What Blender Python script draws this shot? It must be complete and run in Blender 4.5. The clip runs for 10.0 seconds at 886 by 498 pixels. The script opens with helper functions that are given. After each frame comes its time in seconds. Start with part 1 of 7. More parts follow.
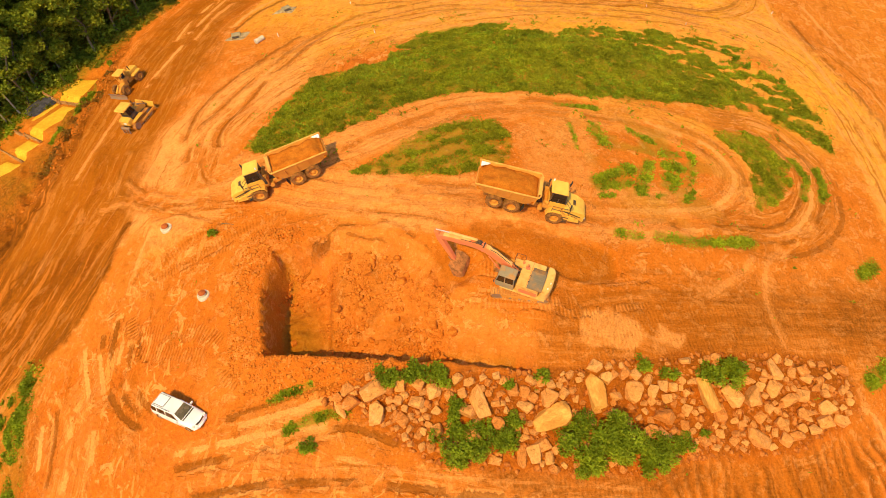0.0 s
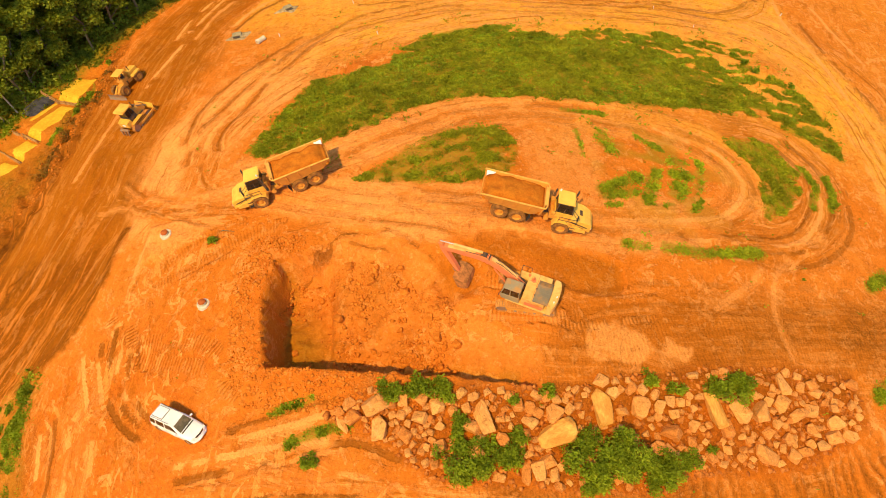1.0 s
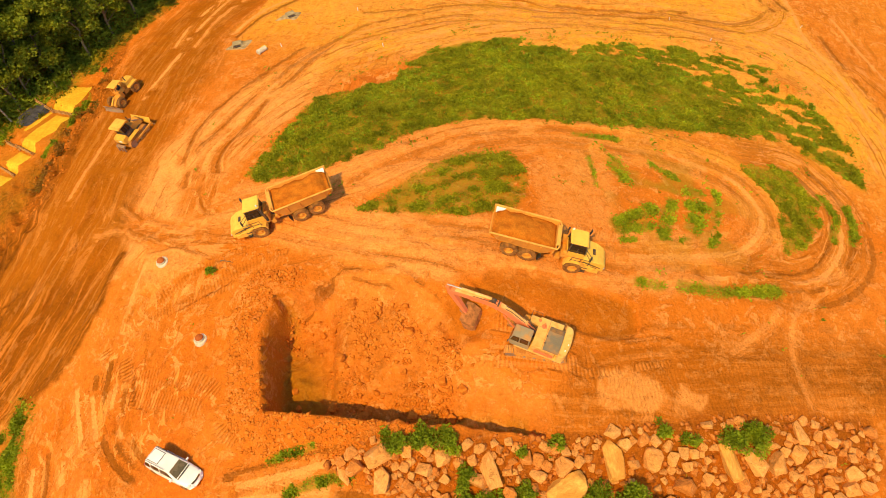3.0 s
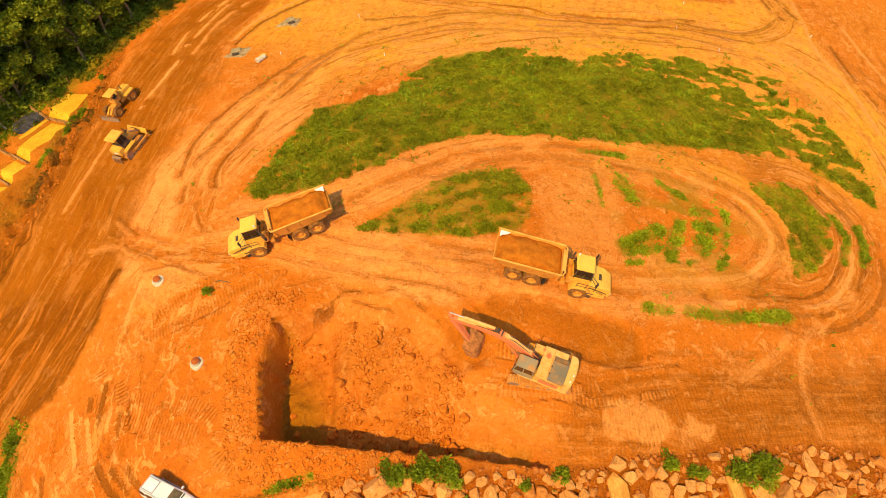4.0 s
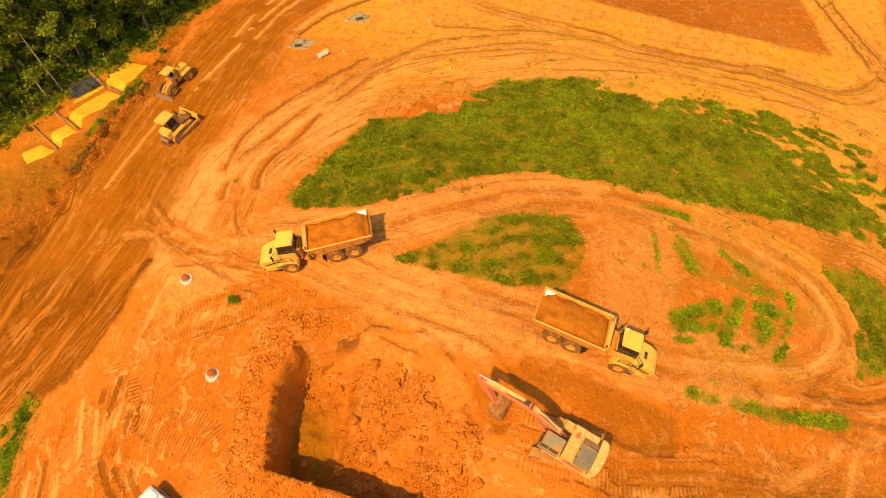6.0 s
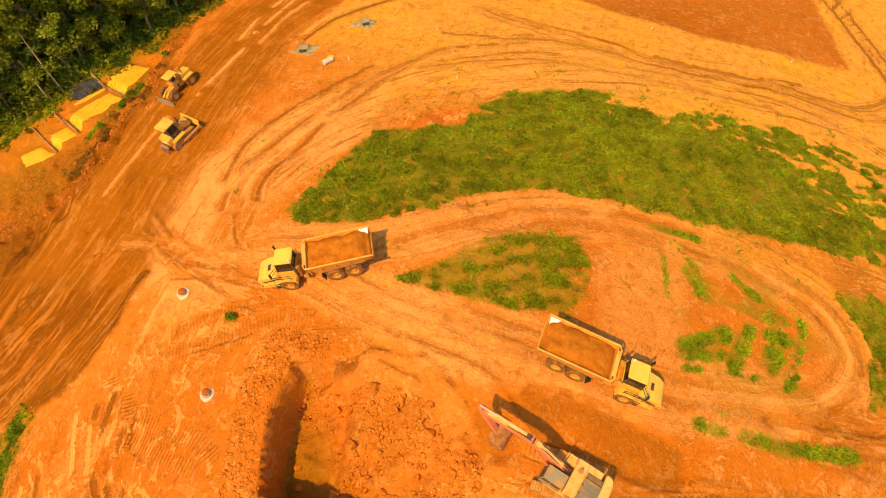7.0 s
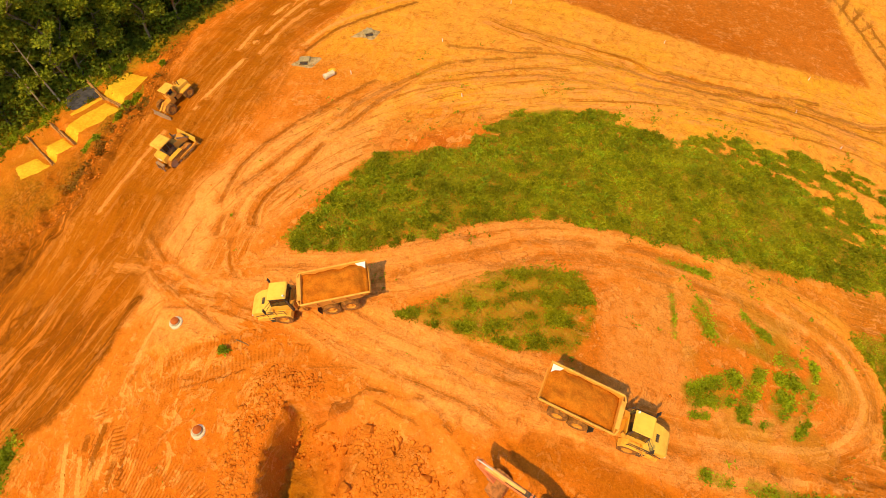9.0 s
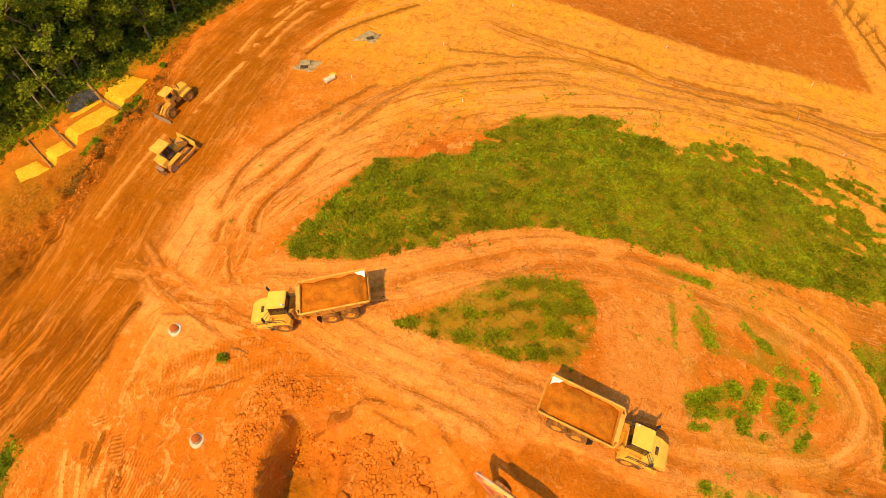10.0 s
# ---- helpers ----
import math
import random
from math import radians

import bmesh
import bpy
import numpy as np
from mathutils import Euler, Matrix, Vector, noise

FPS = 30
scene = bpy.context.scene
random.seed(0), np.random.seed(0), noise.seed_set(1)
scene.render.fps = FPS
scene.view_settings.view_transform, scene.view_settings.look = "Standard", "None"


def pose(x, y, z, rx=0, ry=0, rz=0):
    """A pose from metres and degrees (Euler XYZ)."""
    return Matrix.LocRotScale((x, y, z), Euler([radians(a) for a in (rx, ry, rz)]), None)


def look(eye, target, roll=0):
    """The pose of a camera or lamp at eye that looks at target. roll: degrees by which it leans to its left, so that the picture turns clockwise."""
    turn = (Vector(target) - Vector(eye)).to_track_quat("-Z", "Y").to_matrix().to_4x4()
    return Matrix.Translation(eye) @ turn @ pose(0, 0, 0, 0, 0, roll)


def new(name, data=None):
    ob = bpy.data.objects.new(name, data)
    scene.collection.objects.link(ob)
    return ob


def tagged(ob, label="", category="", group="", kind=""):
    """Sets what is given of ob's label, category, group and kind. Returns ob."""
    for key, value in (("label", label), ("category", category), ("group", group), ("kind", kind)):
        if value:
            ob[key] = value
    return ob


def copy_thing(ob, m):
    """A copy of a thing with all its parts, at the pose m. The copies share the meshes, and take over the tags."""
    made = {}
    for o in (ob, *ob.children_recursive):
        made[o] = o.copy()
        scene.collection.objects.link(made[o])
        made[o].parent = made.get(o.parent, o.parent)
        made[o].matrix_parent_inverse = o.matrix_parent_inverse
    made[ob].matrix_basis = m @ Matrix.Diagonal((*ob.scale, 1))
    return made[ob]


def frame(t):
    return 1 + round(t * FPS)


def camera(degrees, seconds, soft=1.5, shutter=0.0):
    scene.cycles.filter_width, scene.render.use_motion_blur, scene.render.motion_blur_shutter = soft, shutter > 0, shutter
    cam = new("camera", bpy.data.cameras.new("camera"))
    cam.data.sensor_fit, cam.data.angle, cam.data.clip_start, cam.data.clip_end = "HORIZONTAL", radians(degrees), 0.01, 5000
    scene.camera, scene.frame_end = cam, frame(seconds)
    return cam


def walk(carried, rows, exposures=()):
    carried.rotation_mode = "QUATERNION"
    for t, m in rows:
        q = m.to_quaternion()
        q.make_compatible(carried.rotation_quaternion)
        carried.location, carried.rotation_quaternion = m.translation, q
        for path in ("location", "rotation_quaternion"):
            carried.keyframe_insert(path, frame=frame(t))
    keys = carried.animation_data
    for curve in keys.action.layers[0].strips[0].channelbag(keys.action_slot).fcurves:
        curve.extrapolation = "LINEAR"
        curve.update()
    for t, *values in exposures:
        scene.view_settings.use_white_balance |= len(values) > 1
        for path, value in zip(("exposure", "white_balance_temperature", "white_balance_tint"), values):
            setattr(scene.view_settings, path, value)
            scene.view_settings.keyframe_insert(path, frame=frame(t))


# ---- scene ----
cam = camera(70.96, 10.0, soft=0.95)
# seconds, eye x y z in metres, yaw, pitch, roll in degrees
ROWS = [
    (0.0, 0.004, 0.001, 48.000, 16.400, -48.849, -8.232),
    (0.5, -0.294, 0.747, 48.105, 16.454, -49.123, -8.082),
    (1.0, -0.637, 1.683, 48.309, 16.548, -49.478, -7.988),
    (1.5, -0.979, 2.796, 48.566, 16.703, -49.867, -7.932),
    (2.0, -1.282, 3.956, 48.900, 16.814, -50.197, -7.867),
    (2.5, -1.536, 5.300, 49.341, 17.033, -50.656, -7.897),
    (4.0, -2.563, 9.372, 50.303, 17.319, -51.687, -7.536),
    (4.5, -2.872, 10.943, 50.634, 17.863, -52.117, -7.449),
    (5.0, -3.497, 12.134, 50.660, 20.663, -52.192, -5.265),
    (5.5, -4.098, 13.527, 50.797, 22.138, -52.545, -4.035),
    (7.0, -5.302, 17.347, 51.076, 23.629, -53.312, -3.065),
    (7.5, -5.698, 18.689, 51.286, 24.019, -53.751, -3.127),
    (8.0, -5.990, 19.957, 51.514, 24.354, -54.076, -3.158),
    (8.5, -6.223, 20.948, 51.743, 24.593, -54.343, -3.167),
    (9.0, -6.410, 21.613, 51.970, 24.751, -54.568, -3.107),
    (9.5, -6.547, 22.144, 52.188, 24.888, -54.760, -3.090),
    (10.0, -6.701, 22.577, 52.438, 24.931, -54.948, -2.972),
]


def aimed(x, y, z, yaw, pitch, roll):
    a, b = radians(yaw), radians(pitch)
    way = Vector((-math.sin(a) * math.cos(b), math.cos(a) * math.cos(b), math.sin(b)))
    return look((x, y, z), Vector((x, y, z)) + way, roll)


# the camera warms its picture a little on the way
walk(cam, [(t, aimed(*row)) for t, *row in ROWS], [(0.0, 0.55, 6500, 10), (4.0, 0.54, 6820, 10), (10.0, 0.55, 7080, 10)])

# ---- world and sun ----
SUN_AZ, SUN_EL = 80.0, 53.5   # the way in which shadows fall on the plan, and the sun's height
world = bpy.data.worlds.new("sky")
scene.world = world
world.use_nodes = True
sky_nodes = world.node_tree.nodes
sky_nodes.clear()
sky_tex = sky_nodes.new("ShaderNodeTexSky")
sky_tex.sky_type = "NISHITA"
sky_tex.sun_disc = False
sky_tex.sun_elevation = radians(SUN_EL)
sky_tex.sun_rotation = radians(90 - (SUN_AZ + 180))
sky_bg = sky_nodes.new("ShaderNodeBackground")
sky_bg.inputs["Strength"].default_value = 0.15
sky_out = sky_nodes.new("ShaderNodeOutputWorld")
world.node_tree.links.new(sky_tex.outputs[0], sky_bg.inputs[0])
world.node_tree.links.new(sky_bg.outputs[0], sky_out.inputs[0])
sun = bpy.data.lights.new("sun", "SUN")
sun.energy, sun.angle, sun.color = 3.25, radians(0.8), (1.0, 0.68, 0.165)
a_, e_ = radians(SUN_AZ), radians(SUN_EL)
new("sun", sun).matrix_world = look((0, 0, 120), (math.cos(a_) * math.cos(e_), math.sin(a_) * math.cos(e_), 120 - math.sin(e_)))

# ---- materials ----
class Nodes:
    """Short hand for a node material."""

    def __init__(self, name, rough=0.9, metal=0.0, spec=0.3):
        self.mat = bpy.data.materials.new(name)
        self.mat.use_nodes = True
        self.tree = self.mat.node_tree
        self.shader = self.tree.nodes["Principled BSDF"]
        self.shader.inputs["Roughness"].default_value = rough
        self.shader.inputs["Metallic"].default_value = metal
        self.shader.inputs["Specular IOR Level"].default_value = spec
        self.coord = self.tree.nodes.new("ShaderNodeTexCoord").outputs["Object"]

    def link(self, a, b):
        self.tree.links.new(a, b)

    def put(self, sock, v):
        if hasattr(v, "is_output"):
            self.link(v, sock)
        else:
            sock.default_value = v

    def noise(self, scale, detail=4.0, rough=0.55, stretch=None, coord=None, warp=0.0):
        n = self.tree.nodes.new("ShaderNodeTexNoise")
        n.inputs["Scale"].default_value, n.inputs["Detail"].default_value = scale, detail
        n.inputs["Roughness"].default_value, n.inputs["Distortion"].default_value = rough, warp
        c = coord or self.coord
        if stretch:
            m = self.tree.nodes.new("ShaderNodeMapping")
            m.inputs["Scale"].default_value = stretch
            self.link(c, m.inputs["Vector"])
            c = m.outputs[0]
        self.link(c, n.inputs["Vector"])
        return n.outputs["Fac"]

    def math(self, op, a, b=0.0):
        n = self.tree.nodes.new("ShaderNodeMath")
        n.operation = op
        self.put(n.inputs[0], a)
        self.put(n.inputs[1], b)
        return n.outputs[0]

    def ramp(self, v, lo, hi, a=0.0, b=1.0):
        n = self.tree.nodes.new("ShaderNodeMapRange")
        n.interpolation_type = "SMOOTHSTEP"
        self.put(n.inputs[0], v)
        for i, x in enumerate((lo, hi, a, b)):
            n.inputs[i + 1].default_value = x
        return n.outputs[0]

    def mix(self, fac, a, b):
        n = self.tree.nodes.new("ShaderNodeMix")
        n.data_type = "RGBA"
        self.put(n.inputs[0], fac)
        for i, v in ((6, a), (7, b)):
            if isinstance(v, tuple):
                v = (*v, 1.0)
            self.put(n.inputs[i], v)
        return n.outputs[2]

    def vary(self, col, fac, lo, hi):
        """Scales a colour's value from lo to hi by a factor."""
        n = self.tree.nodes.new("ShaderNodeHueSaturation")
        self.put(n.inputs["Value"], self.ramp(fac, 0.25, 0.75, lo, hi))
        if isinstance(col, tuple):
            col = (*col, 1.0)
        self.put(n.inputs["Color"], col)
        return n.outputs[0]

    def attr(self, name, out="Fac"):
        n = self.tree.nodes.new("ShaderNodeAttribute")
        n.attribute_name = name
        return n.outputs[out]

    def split(self, v):
        n = self.tree.nodes.new("ShaderNodeSeparateColor")
        self.link(v, n.inputs[0])
        return n.outputs

    def random(self):
        return self.tree.nodes.new("ShaderNodeObjectInfo").outputs["Random"]

    def island(self):
        return self.tree.nodes.new("ShaderNodeNewGeometry").outputs["Random Per Island"]

    def bump(self, height, strength=0.5, depth=0.1):
        n = self.tree.nodes.new("ShaderNodeBump")
        n.inputs["Strength"].default_value, n.inputs["Distance"].default_value = strength, depth
        self.put(n.inputs["Height"], height)
        self.link(n.outputs[0], self.shader.inputs["Normal"])

    def colour(self, v):
        if isinstance(v, tuple):
            v = (*v, 1.0)
        self.put(self.shader.inputs["Base Color"], v)
        return self


CLAY, PALE, DARK, RED, DEEP_BROWN = (0.58, 0.150, 0.012), (0.80, 0.315, 0.075), (0.36, 0.096, 0.006), (0.50, 0.096, 0.009), (0.20, 0.063, 0.006)


def soil_material():
    n = Nodes("red_clay_soil", rough=0.95, spec=0.02)
    soil, wear = n.split(n.attr("soil", "Color")), n.split(n.attr("wear", "Color"))
    big, mid, fine = n.noise(0.06, 5, 0.6, warp=0.6), n.noise(0.55, 6, 0.65, warp=0.4), n.noise(4.5, 5, 0.7)
    blotch, crumb = n.noise(1.15, 5, 0.62, warp=0.9), n.noise(2.6, 6, 0.72, warp=0.3)
    along, across = n.attr("along"), n.attr("across")
    comb = n.tree.nodes.new("ShaderNodeCombineXYZ")
    n.put(comb.inputs[0], n.math("MULTIPLY", along, 0.04))
    n.put(comb.inputs[1], across)
    streak = n.noise(1.5, 6, 0.74, coord=comb.outputs[0], warp=0.35)
    streak_fine = n.noise(3.6, 3, 0.55, coord=comb.outputs[0])
    col = n.mix(n.ramp(big, 0.35, 0.68), CLAY, (0.63, 0.185, 0.022))
    # dried pale skin and darker turned earth, in patches drawn out along the ways
    drawn = n.tree.nodes.new("ShaderNodeCombineXYZ")
    n.put(drawn.inputs[0], n.math("MULTIPLY", along, 0.3))
    n.put(drawn.inputs[1], across)
    smear = n.noise(0.75, 6, 0.7, coord=drawn.outputs[0], warp=0.8)
    flake = n.noise(0.42, 7, 0.68, warp=1.4)
    col = n.mix(n.math("MULTIPLY", n.ramp(flake, 0.555, 0.575), 0.7), col, n.mix(n.ramp(crumb, 0.35, 0.6), CLAY, PALE))
    col = n.mix(n.math("MULTIPLY", n.ramp(flake, 0.43, 0.36), 0.25), col, DARK)
    col = n.mix(n.math("MULTIPLY", n.ramp(blotch, 0.56, 0.60), n.ramp(mid, 0.42, 0.62, 0.0, 0.6)), col, PALE)
    col = n.mix(n.math("MULTIPLY", n.ramp(blotch, 0.44, 0.36), n.ramp(mid, 0.58, 0.38, 0.05, 0.38)), col, DARK)
    pits = n.noise(2.1, 5, 0.7, warp=0.5)
    col = n.mix(n.math("MULTIPLY", n.ramp(pits, 0.37, 0.32), n.ramp(mid, 0.45, 0.6, 0.05, 0.35)), col, DEEP_BROWN)
    col = n.mix(n.math("MULTIPLY", n.ramp(pits, 0.61, 0.65), 0.4), col, PALE)
    col = n.mix(soil[2], col, n.mix(n.ramp(crumb, 0.4, 0.62), RED, CLAY))
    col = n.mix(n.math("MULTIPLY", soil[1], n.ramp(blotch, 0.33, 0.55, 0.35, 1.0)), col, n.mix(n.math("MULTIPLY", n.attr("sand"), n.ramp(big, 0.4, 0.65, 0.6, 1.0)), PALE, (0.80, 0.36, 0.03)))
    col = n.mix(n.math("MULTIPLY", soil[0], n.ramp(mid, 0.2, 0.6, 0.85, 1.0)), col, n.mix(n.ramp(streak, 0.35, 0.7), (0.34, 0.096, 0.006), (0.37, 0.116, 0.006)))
    # damp clay, plus shade painted into rock gaps, furrow troughs and gullies
    col = n.mix(n.math("MULTIPLY", wear[2], n.ramp(crumb, 0.32, 0.64, 1.0, 0.4)), col, DEEP_BROWN)
    # the churned end of the haul road: crisp ridges of orange on dark wet clay
    churned = n.math("MULTIPLY", soil[0], n.ramp(wear[2], 0.3, 0.7))
    col = n.mix(n.math("MULTIPLY", churned, n.ramp(streak, 0.50, 0.57, 0.0, 0.8)), col, (0.53, 0.15, 0.012))
    col = n.mix(n.math("MULTIPLY", churned, n.ramp(streak, 0.46, 0.40, 0.0, 0.7)), col, (0.16, 0.05, 0.006))
    # dry skins scraped off in short runs
    scrape = n.attr("scrape")
    dash = n.noise(1.0, 5, 0.62, stretch=(0.95, 0.26, 1.0), warp=0.5)
    fleck = n.noise(1.0, 4, 0.6, stretch=(0.5, 0.6, 1.0), warp=1.0)
    col = n.mix(n.math("MULTIPLY", scrape, n.ramp(dash, 0.575, 0.60, 0.0, 0.85)), col, (0.76, 0.27, 0.05))
    col = n.mix(n.math("MULTIPLY", scrape, n.ramp(fleck, 0.60, 0.625, 0.0, 0.8)), col, PALE)
    col = n.mix(n.math("MULTIPLY", scrape, n.ramp(dash, 0.42, 0.37, 0.0, 0.5)), col, DARK)
    # wheel streaks, and the marks of track shoes
    lane = wear[0]
    dusty = n.math("MULTIPLY", lane, n.ramp(n.math("ADD", soil[0], wear[2]), 0.2, 0.9, 1.0, 0.42))
    col = n.mix(n.math("MULTIPLY", dusty, n.ramp(streak, 0.54, 0.60, 0.0, 0.7)), col, PALE)
    col = n.mix(n.math("MULTIPLY", dusty, n.ramp(smear, 0.545, 0.57, 0.0, 0.75)), col, PALE)
    col = n.mix(n.math("MULTIPLY", lane, n.ramp(streak, 0.46, 0.40, 0.0, 0.75)), col, DARK)
    col = n.mix(n.math("MULTIPLY", lane, n.ramp(streak_fine, 0.44, 0.30, 0.0, 0.28)), col, DEEP_BROWN)
    shoe = n.math("MULTIPLY", n.math("MULTIPLY", n.math("SINE", n.math("MULTIPLY", along, 19.0)), wear[1]), n.ramp(crumb, 0.30, 0.46))
    col = n.mix(n.ramp(shoe, 0.05, 0.7, 0.0, 0.42), col, DARK)
    col = n.mix(n.ramp(shoe, -0.05, -0.7, 0.0, 0.15), col, PALE)
    # single tracks: a narrow pressed line, pale or dark; dark also paints the scarps' shade
    thin = n.attr("thin")
    off_line = n.math("ADD", n.math("ABSOLUTE", across), n.ramp(crumb, 0.3, 0.7, -0.12, 0.12))
    pale_line = n.math("MULTIPLY", n.math("MAXIMUM", thin, 0.0), n.ramp(off_line, 0.30, 0.20))
    dark_line = n.math("MULTIPLY", n.math("MAXIMUM", n.math("MULTIPLY", thin, -1.0), 0.0), n.ramp(off_line, 0.34, 0.20))
    col = n.mix(n.math("MULTIPLY", pale_line, 0.95), col, PALE)
    col = n.mix(n.math("MULTIPLY", dark_line, 0.8), col, DEEP_BROWN)
    green = n.attr("green")
    col = n.mix(n.math("MULTIPLY", green, n.ramp(fine, 0.3, 0.6, 0.4, 0.95)), col, (0.21, 0.19, 0.012))
    col = n.vary(col, fine, 0.84, 1.16)
    col = n.vary(col, n.noise(12.0, 4, 0.7), 0.90, 1.10)
    n.colour(col)
    h = n.math("ADD", n.math("MULTIPLY", crumb, 0.40), n.math("MULTIPLY", fine, 0.17))
    h = n.math("ADD", h, n.math("MULTIPLY", n.math("MULTIPLY", streak_fine, lane), 0.22))
    h = n.math("ADD", h, n.math("MULTIPLY", shoe, 0.16))
    h = n.math("SUBTRACT", h, n.math("MULTIPLY", dark_line, 0.2))
    h = n.math("ADD", h, n.math("MULTIPLY", n.ramp(flake, 0.545, 0.575), 0.10))
    h = n.math("ADD", h, n.math("MULTIPLY", n.math("MULTIPLY", n.ramp(dash, 0.56, 0.61), scrape), 0.12))
    h = n.math("ADD", h, n.math("MULTIPLY", n.math("MULTIPLY", streak, churned), 1.3))
    n.bump(h, 0.9, 0.40)
    return n.mat


SOIL = soil_material()

# ---- ground ----
HILL = (7.607, 2.085, -8.561, 1.952, -1.525, -1.089, 0.227, -9.382, 6.493, -1.267)
HILL_MID, HILL_SPAN = (-15.0, 45.0), 72.0


def hill(x, y):
    """The broad shape of the site: a low crown that falls off to all sides."""
    u = np.tanh((x - HILL_MID[0]) / HILL_SPAN) * 1.8
    v = np.tanh((y - HILL_MID[1]) / HILL_SPAN) * 1.8
    powers = [(i, j) for i in range(4) for j in range(4 - i)]
    rise = 1.1 * np.exp(-(((x + 5) / 6.5) ** 2) - ((y - 36.5) / 6.5) ** 2)   # the working bench by the pit
    return sum(c * u**i * v**j for c, (i, j) in zip(HILL, powers)) + rise


LATTICE = np.random.RandomState(7).rand(256, 256)


def patchy(x, y, size, seed=0, octaves=3):
    """Smooth random heights from 0 to 1, with bumps of about that many metres."""
    out, amp, total = 0.0, 1.0, 0.0
    for k in range(octaves):
        u, v = x / size * 2**k + 17.3 * seed + 31 * k, y / size * 2**k + 9.1 * seed + 57 * k
        i, j = np.floor(u).astype(int), np.floor(v).astype(int)
        a, b = u - i, v - j
        a, b = a * a * (3 - 2 * a), b * b * (3 - 2 * b)
        at = lambda p, q: LATTICE[p % 256, q % 256]
        out = out + amp * ((at(i, j) * (1 - a) + at(i + 1, j) * a) * (1 - b) + (at(i, j + 1) * (1 - a) + at(i + 1, j + 1) * a) * b)
        total, amp = total + amp, amp * 0.5
    return out / total


def smooth(lo, hi, v):
    t = np.clip((v - lo) / (hi - lo), 0, 1)
    return t * t * (3 - 2 * t)


def flowing(points, step=0.5, closed=False):
    """A smooth line through plan points (Catmull-Rom), sampled about every step metres."""
    p = np.array(points, float)
    p = np.vstack([p[-1], p, p[0], p[1]]) if closed else np.vstack([2 * p[0] - p[1], p, 2 * p[-1] - p[-2]])
    out = []
    for a, b, c, d in zip(p, p[1:], p[2:], p[3:]):
        n = max(2, int(np.linalg.norm(c - b) / step))
        t = np.arange(n)[:, None] / n
        out.append(0.5 * (2 * b + (c - a) * t + (2 * a - 5 * b + 4 * c - d) * t**2 + (3 * b - a - 3 * c + d) * t**3))
    return np.vstack(out + [p[-2:-1]])


def beside(x, y, line, reach):
    """For plan points within reach of a line: their indices, the way along it and the offset to its left."""
    flat_x, flat_y = x.ravel(), y.ravel()
    near = np.flatnonzero((flat_x > line[:, 0].min() - reach) & (flat_x < line[:, 0].max() + reach)
                          & (flat_y > line[:, 1].min() - reach) & (flat_y < line[:, 1].max() + reach))
    seg = np.diff(line, axis=0)
    run = np.r_[0, np.cumsum(np.linalg.norm(seg, axis=1))]
    keep, along, across = [], [], []
    for part_ in np.array_split(near, max(1, len(near) // 4000)):
        px, py = flat_x[part_], flat_y[part_]
        d2 = (px[:, None] - line[None, :-1, 0]) ** 2 + (py[:, None] - line[None, :-1, 1]) ** 2
        k = d2.argmin(1)
        best = np.sqrt(d2[np.arange(len(k)), k])
        way = seg[k] / np.linalg.norm(seg[k], axis=1)[:, None]
        dx, dy = px - line[k, 0], py - line[k, 1]
        ok = best < reach
        keep.append(part_[ok])
        along.append((run[k] + dx * way[:, 0] + dy * way[:, 1])[ok])
        across.append((way[:, 0] * dy - way[:, 1] * dx)[ok])
    return np.concatenate(keep), np.concatenate(along), np.concatenate(across)


def inside(x, y, points):
    """How many metres plan points lie inside a closed outline (negative: outside)."""
    p = np.array(points, float)
    q = np.roll(p, -1, axis=0)
    odd, far = np.zeros(x.shape, bool), np.full(x.shape, 1e9)
    for (ax, ay), (bx, by) in zip(p, q):
        cross = (ay > y) != (by > y)
        odd ^= cross & (x < ax + (y - ay) * (bx - ax) / (by - ay if by != ay else 1e-9))
        t = np.clip(((x - ax) * (bx - ax) + (y - ay) * (by - ay)) / ((bx - ax) ** 2 + (by - ay) ** 2), 0, 1)
        far = np.minimum(far, np.hypot(x - ax - t * (bx - ax), y - ay - t * (by - ay)))
    return np.where(odd, far, -far)


def beyond(x, y, points):
    """Distance to an open line of plan points."""
    far = np.full(x.shape, 1e9)
    for (ax, ay), (bx, by) in zip(points, points[1:]):
        t = np.clip(((x - ax) * (bx - ax) + (y - ay) * (by - ay)) / ((bx - ax) ** 2 + (by - ay) ** 2), 0, 1)
        far = np.minimum(far, np.hypot(x - ax - t * (bx - ax), y - ay - t * (by - ay)))
    return far


# the excavated pit: its rim on the plan, anticlockwise from the near left corner
PIT_NEAR = [(-24.2, 23.7), (-14.9, 24.2), (-8.0, 25.2), (-1.2, 25.4)]
PIT_END = [(-1.2, 25.4), (-1.2, 28.4)]
PIT_FAR = [(-1.2, 28.4), (-5.6, 29.3), (-9.2, 32.2), (-11.4, 34.6), (-15.5, 36.6), (-20.5, 36.3), (-23.6, 34.4), (-26.2, 33.8)]
PIT_LEFT = [(-26.2, 33.8), (-26.3, 30.0), (-24.2, 23.7)]
PIT = PIT_NEAR + PIT_END[1:] + PIT_FAR[1:] + PIT_LEFT[1:-1]

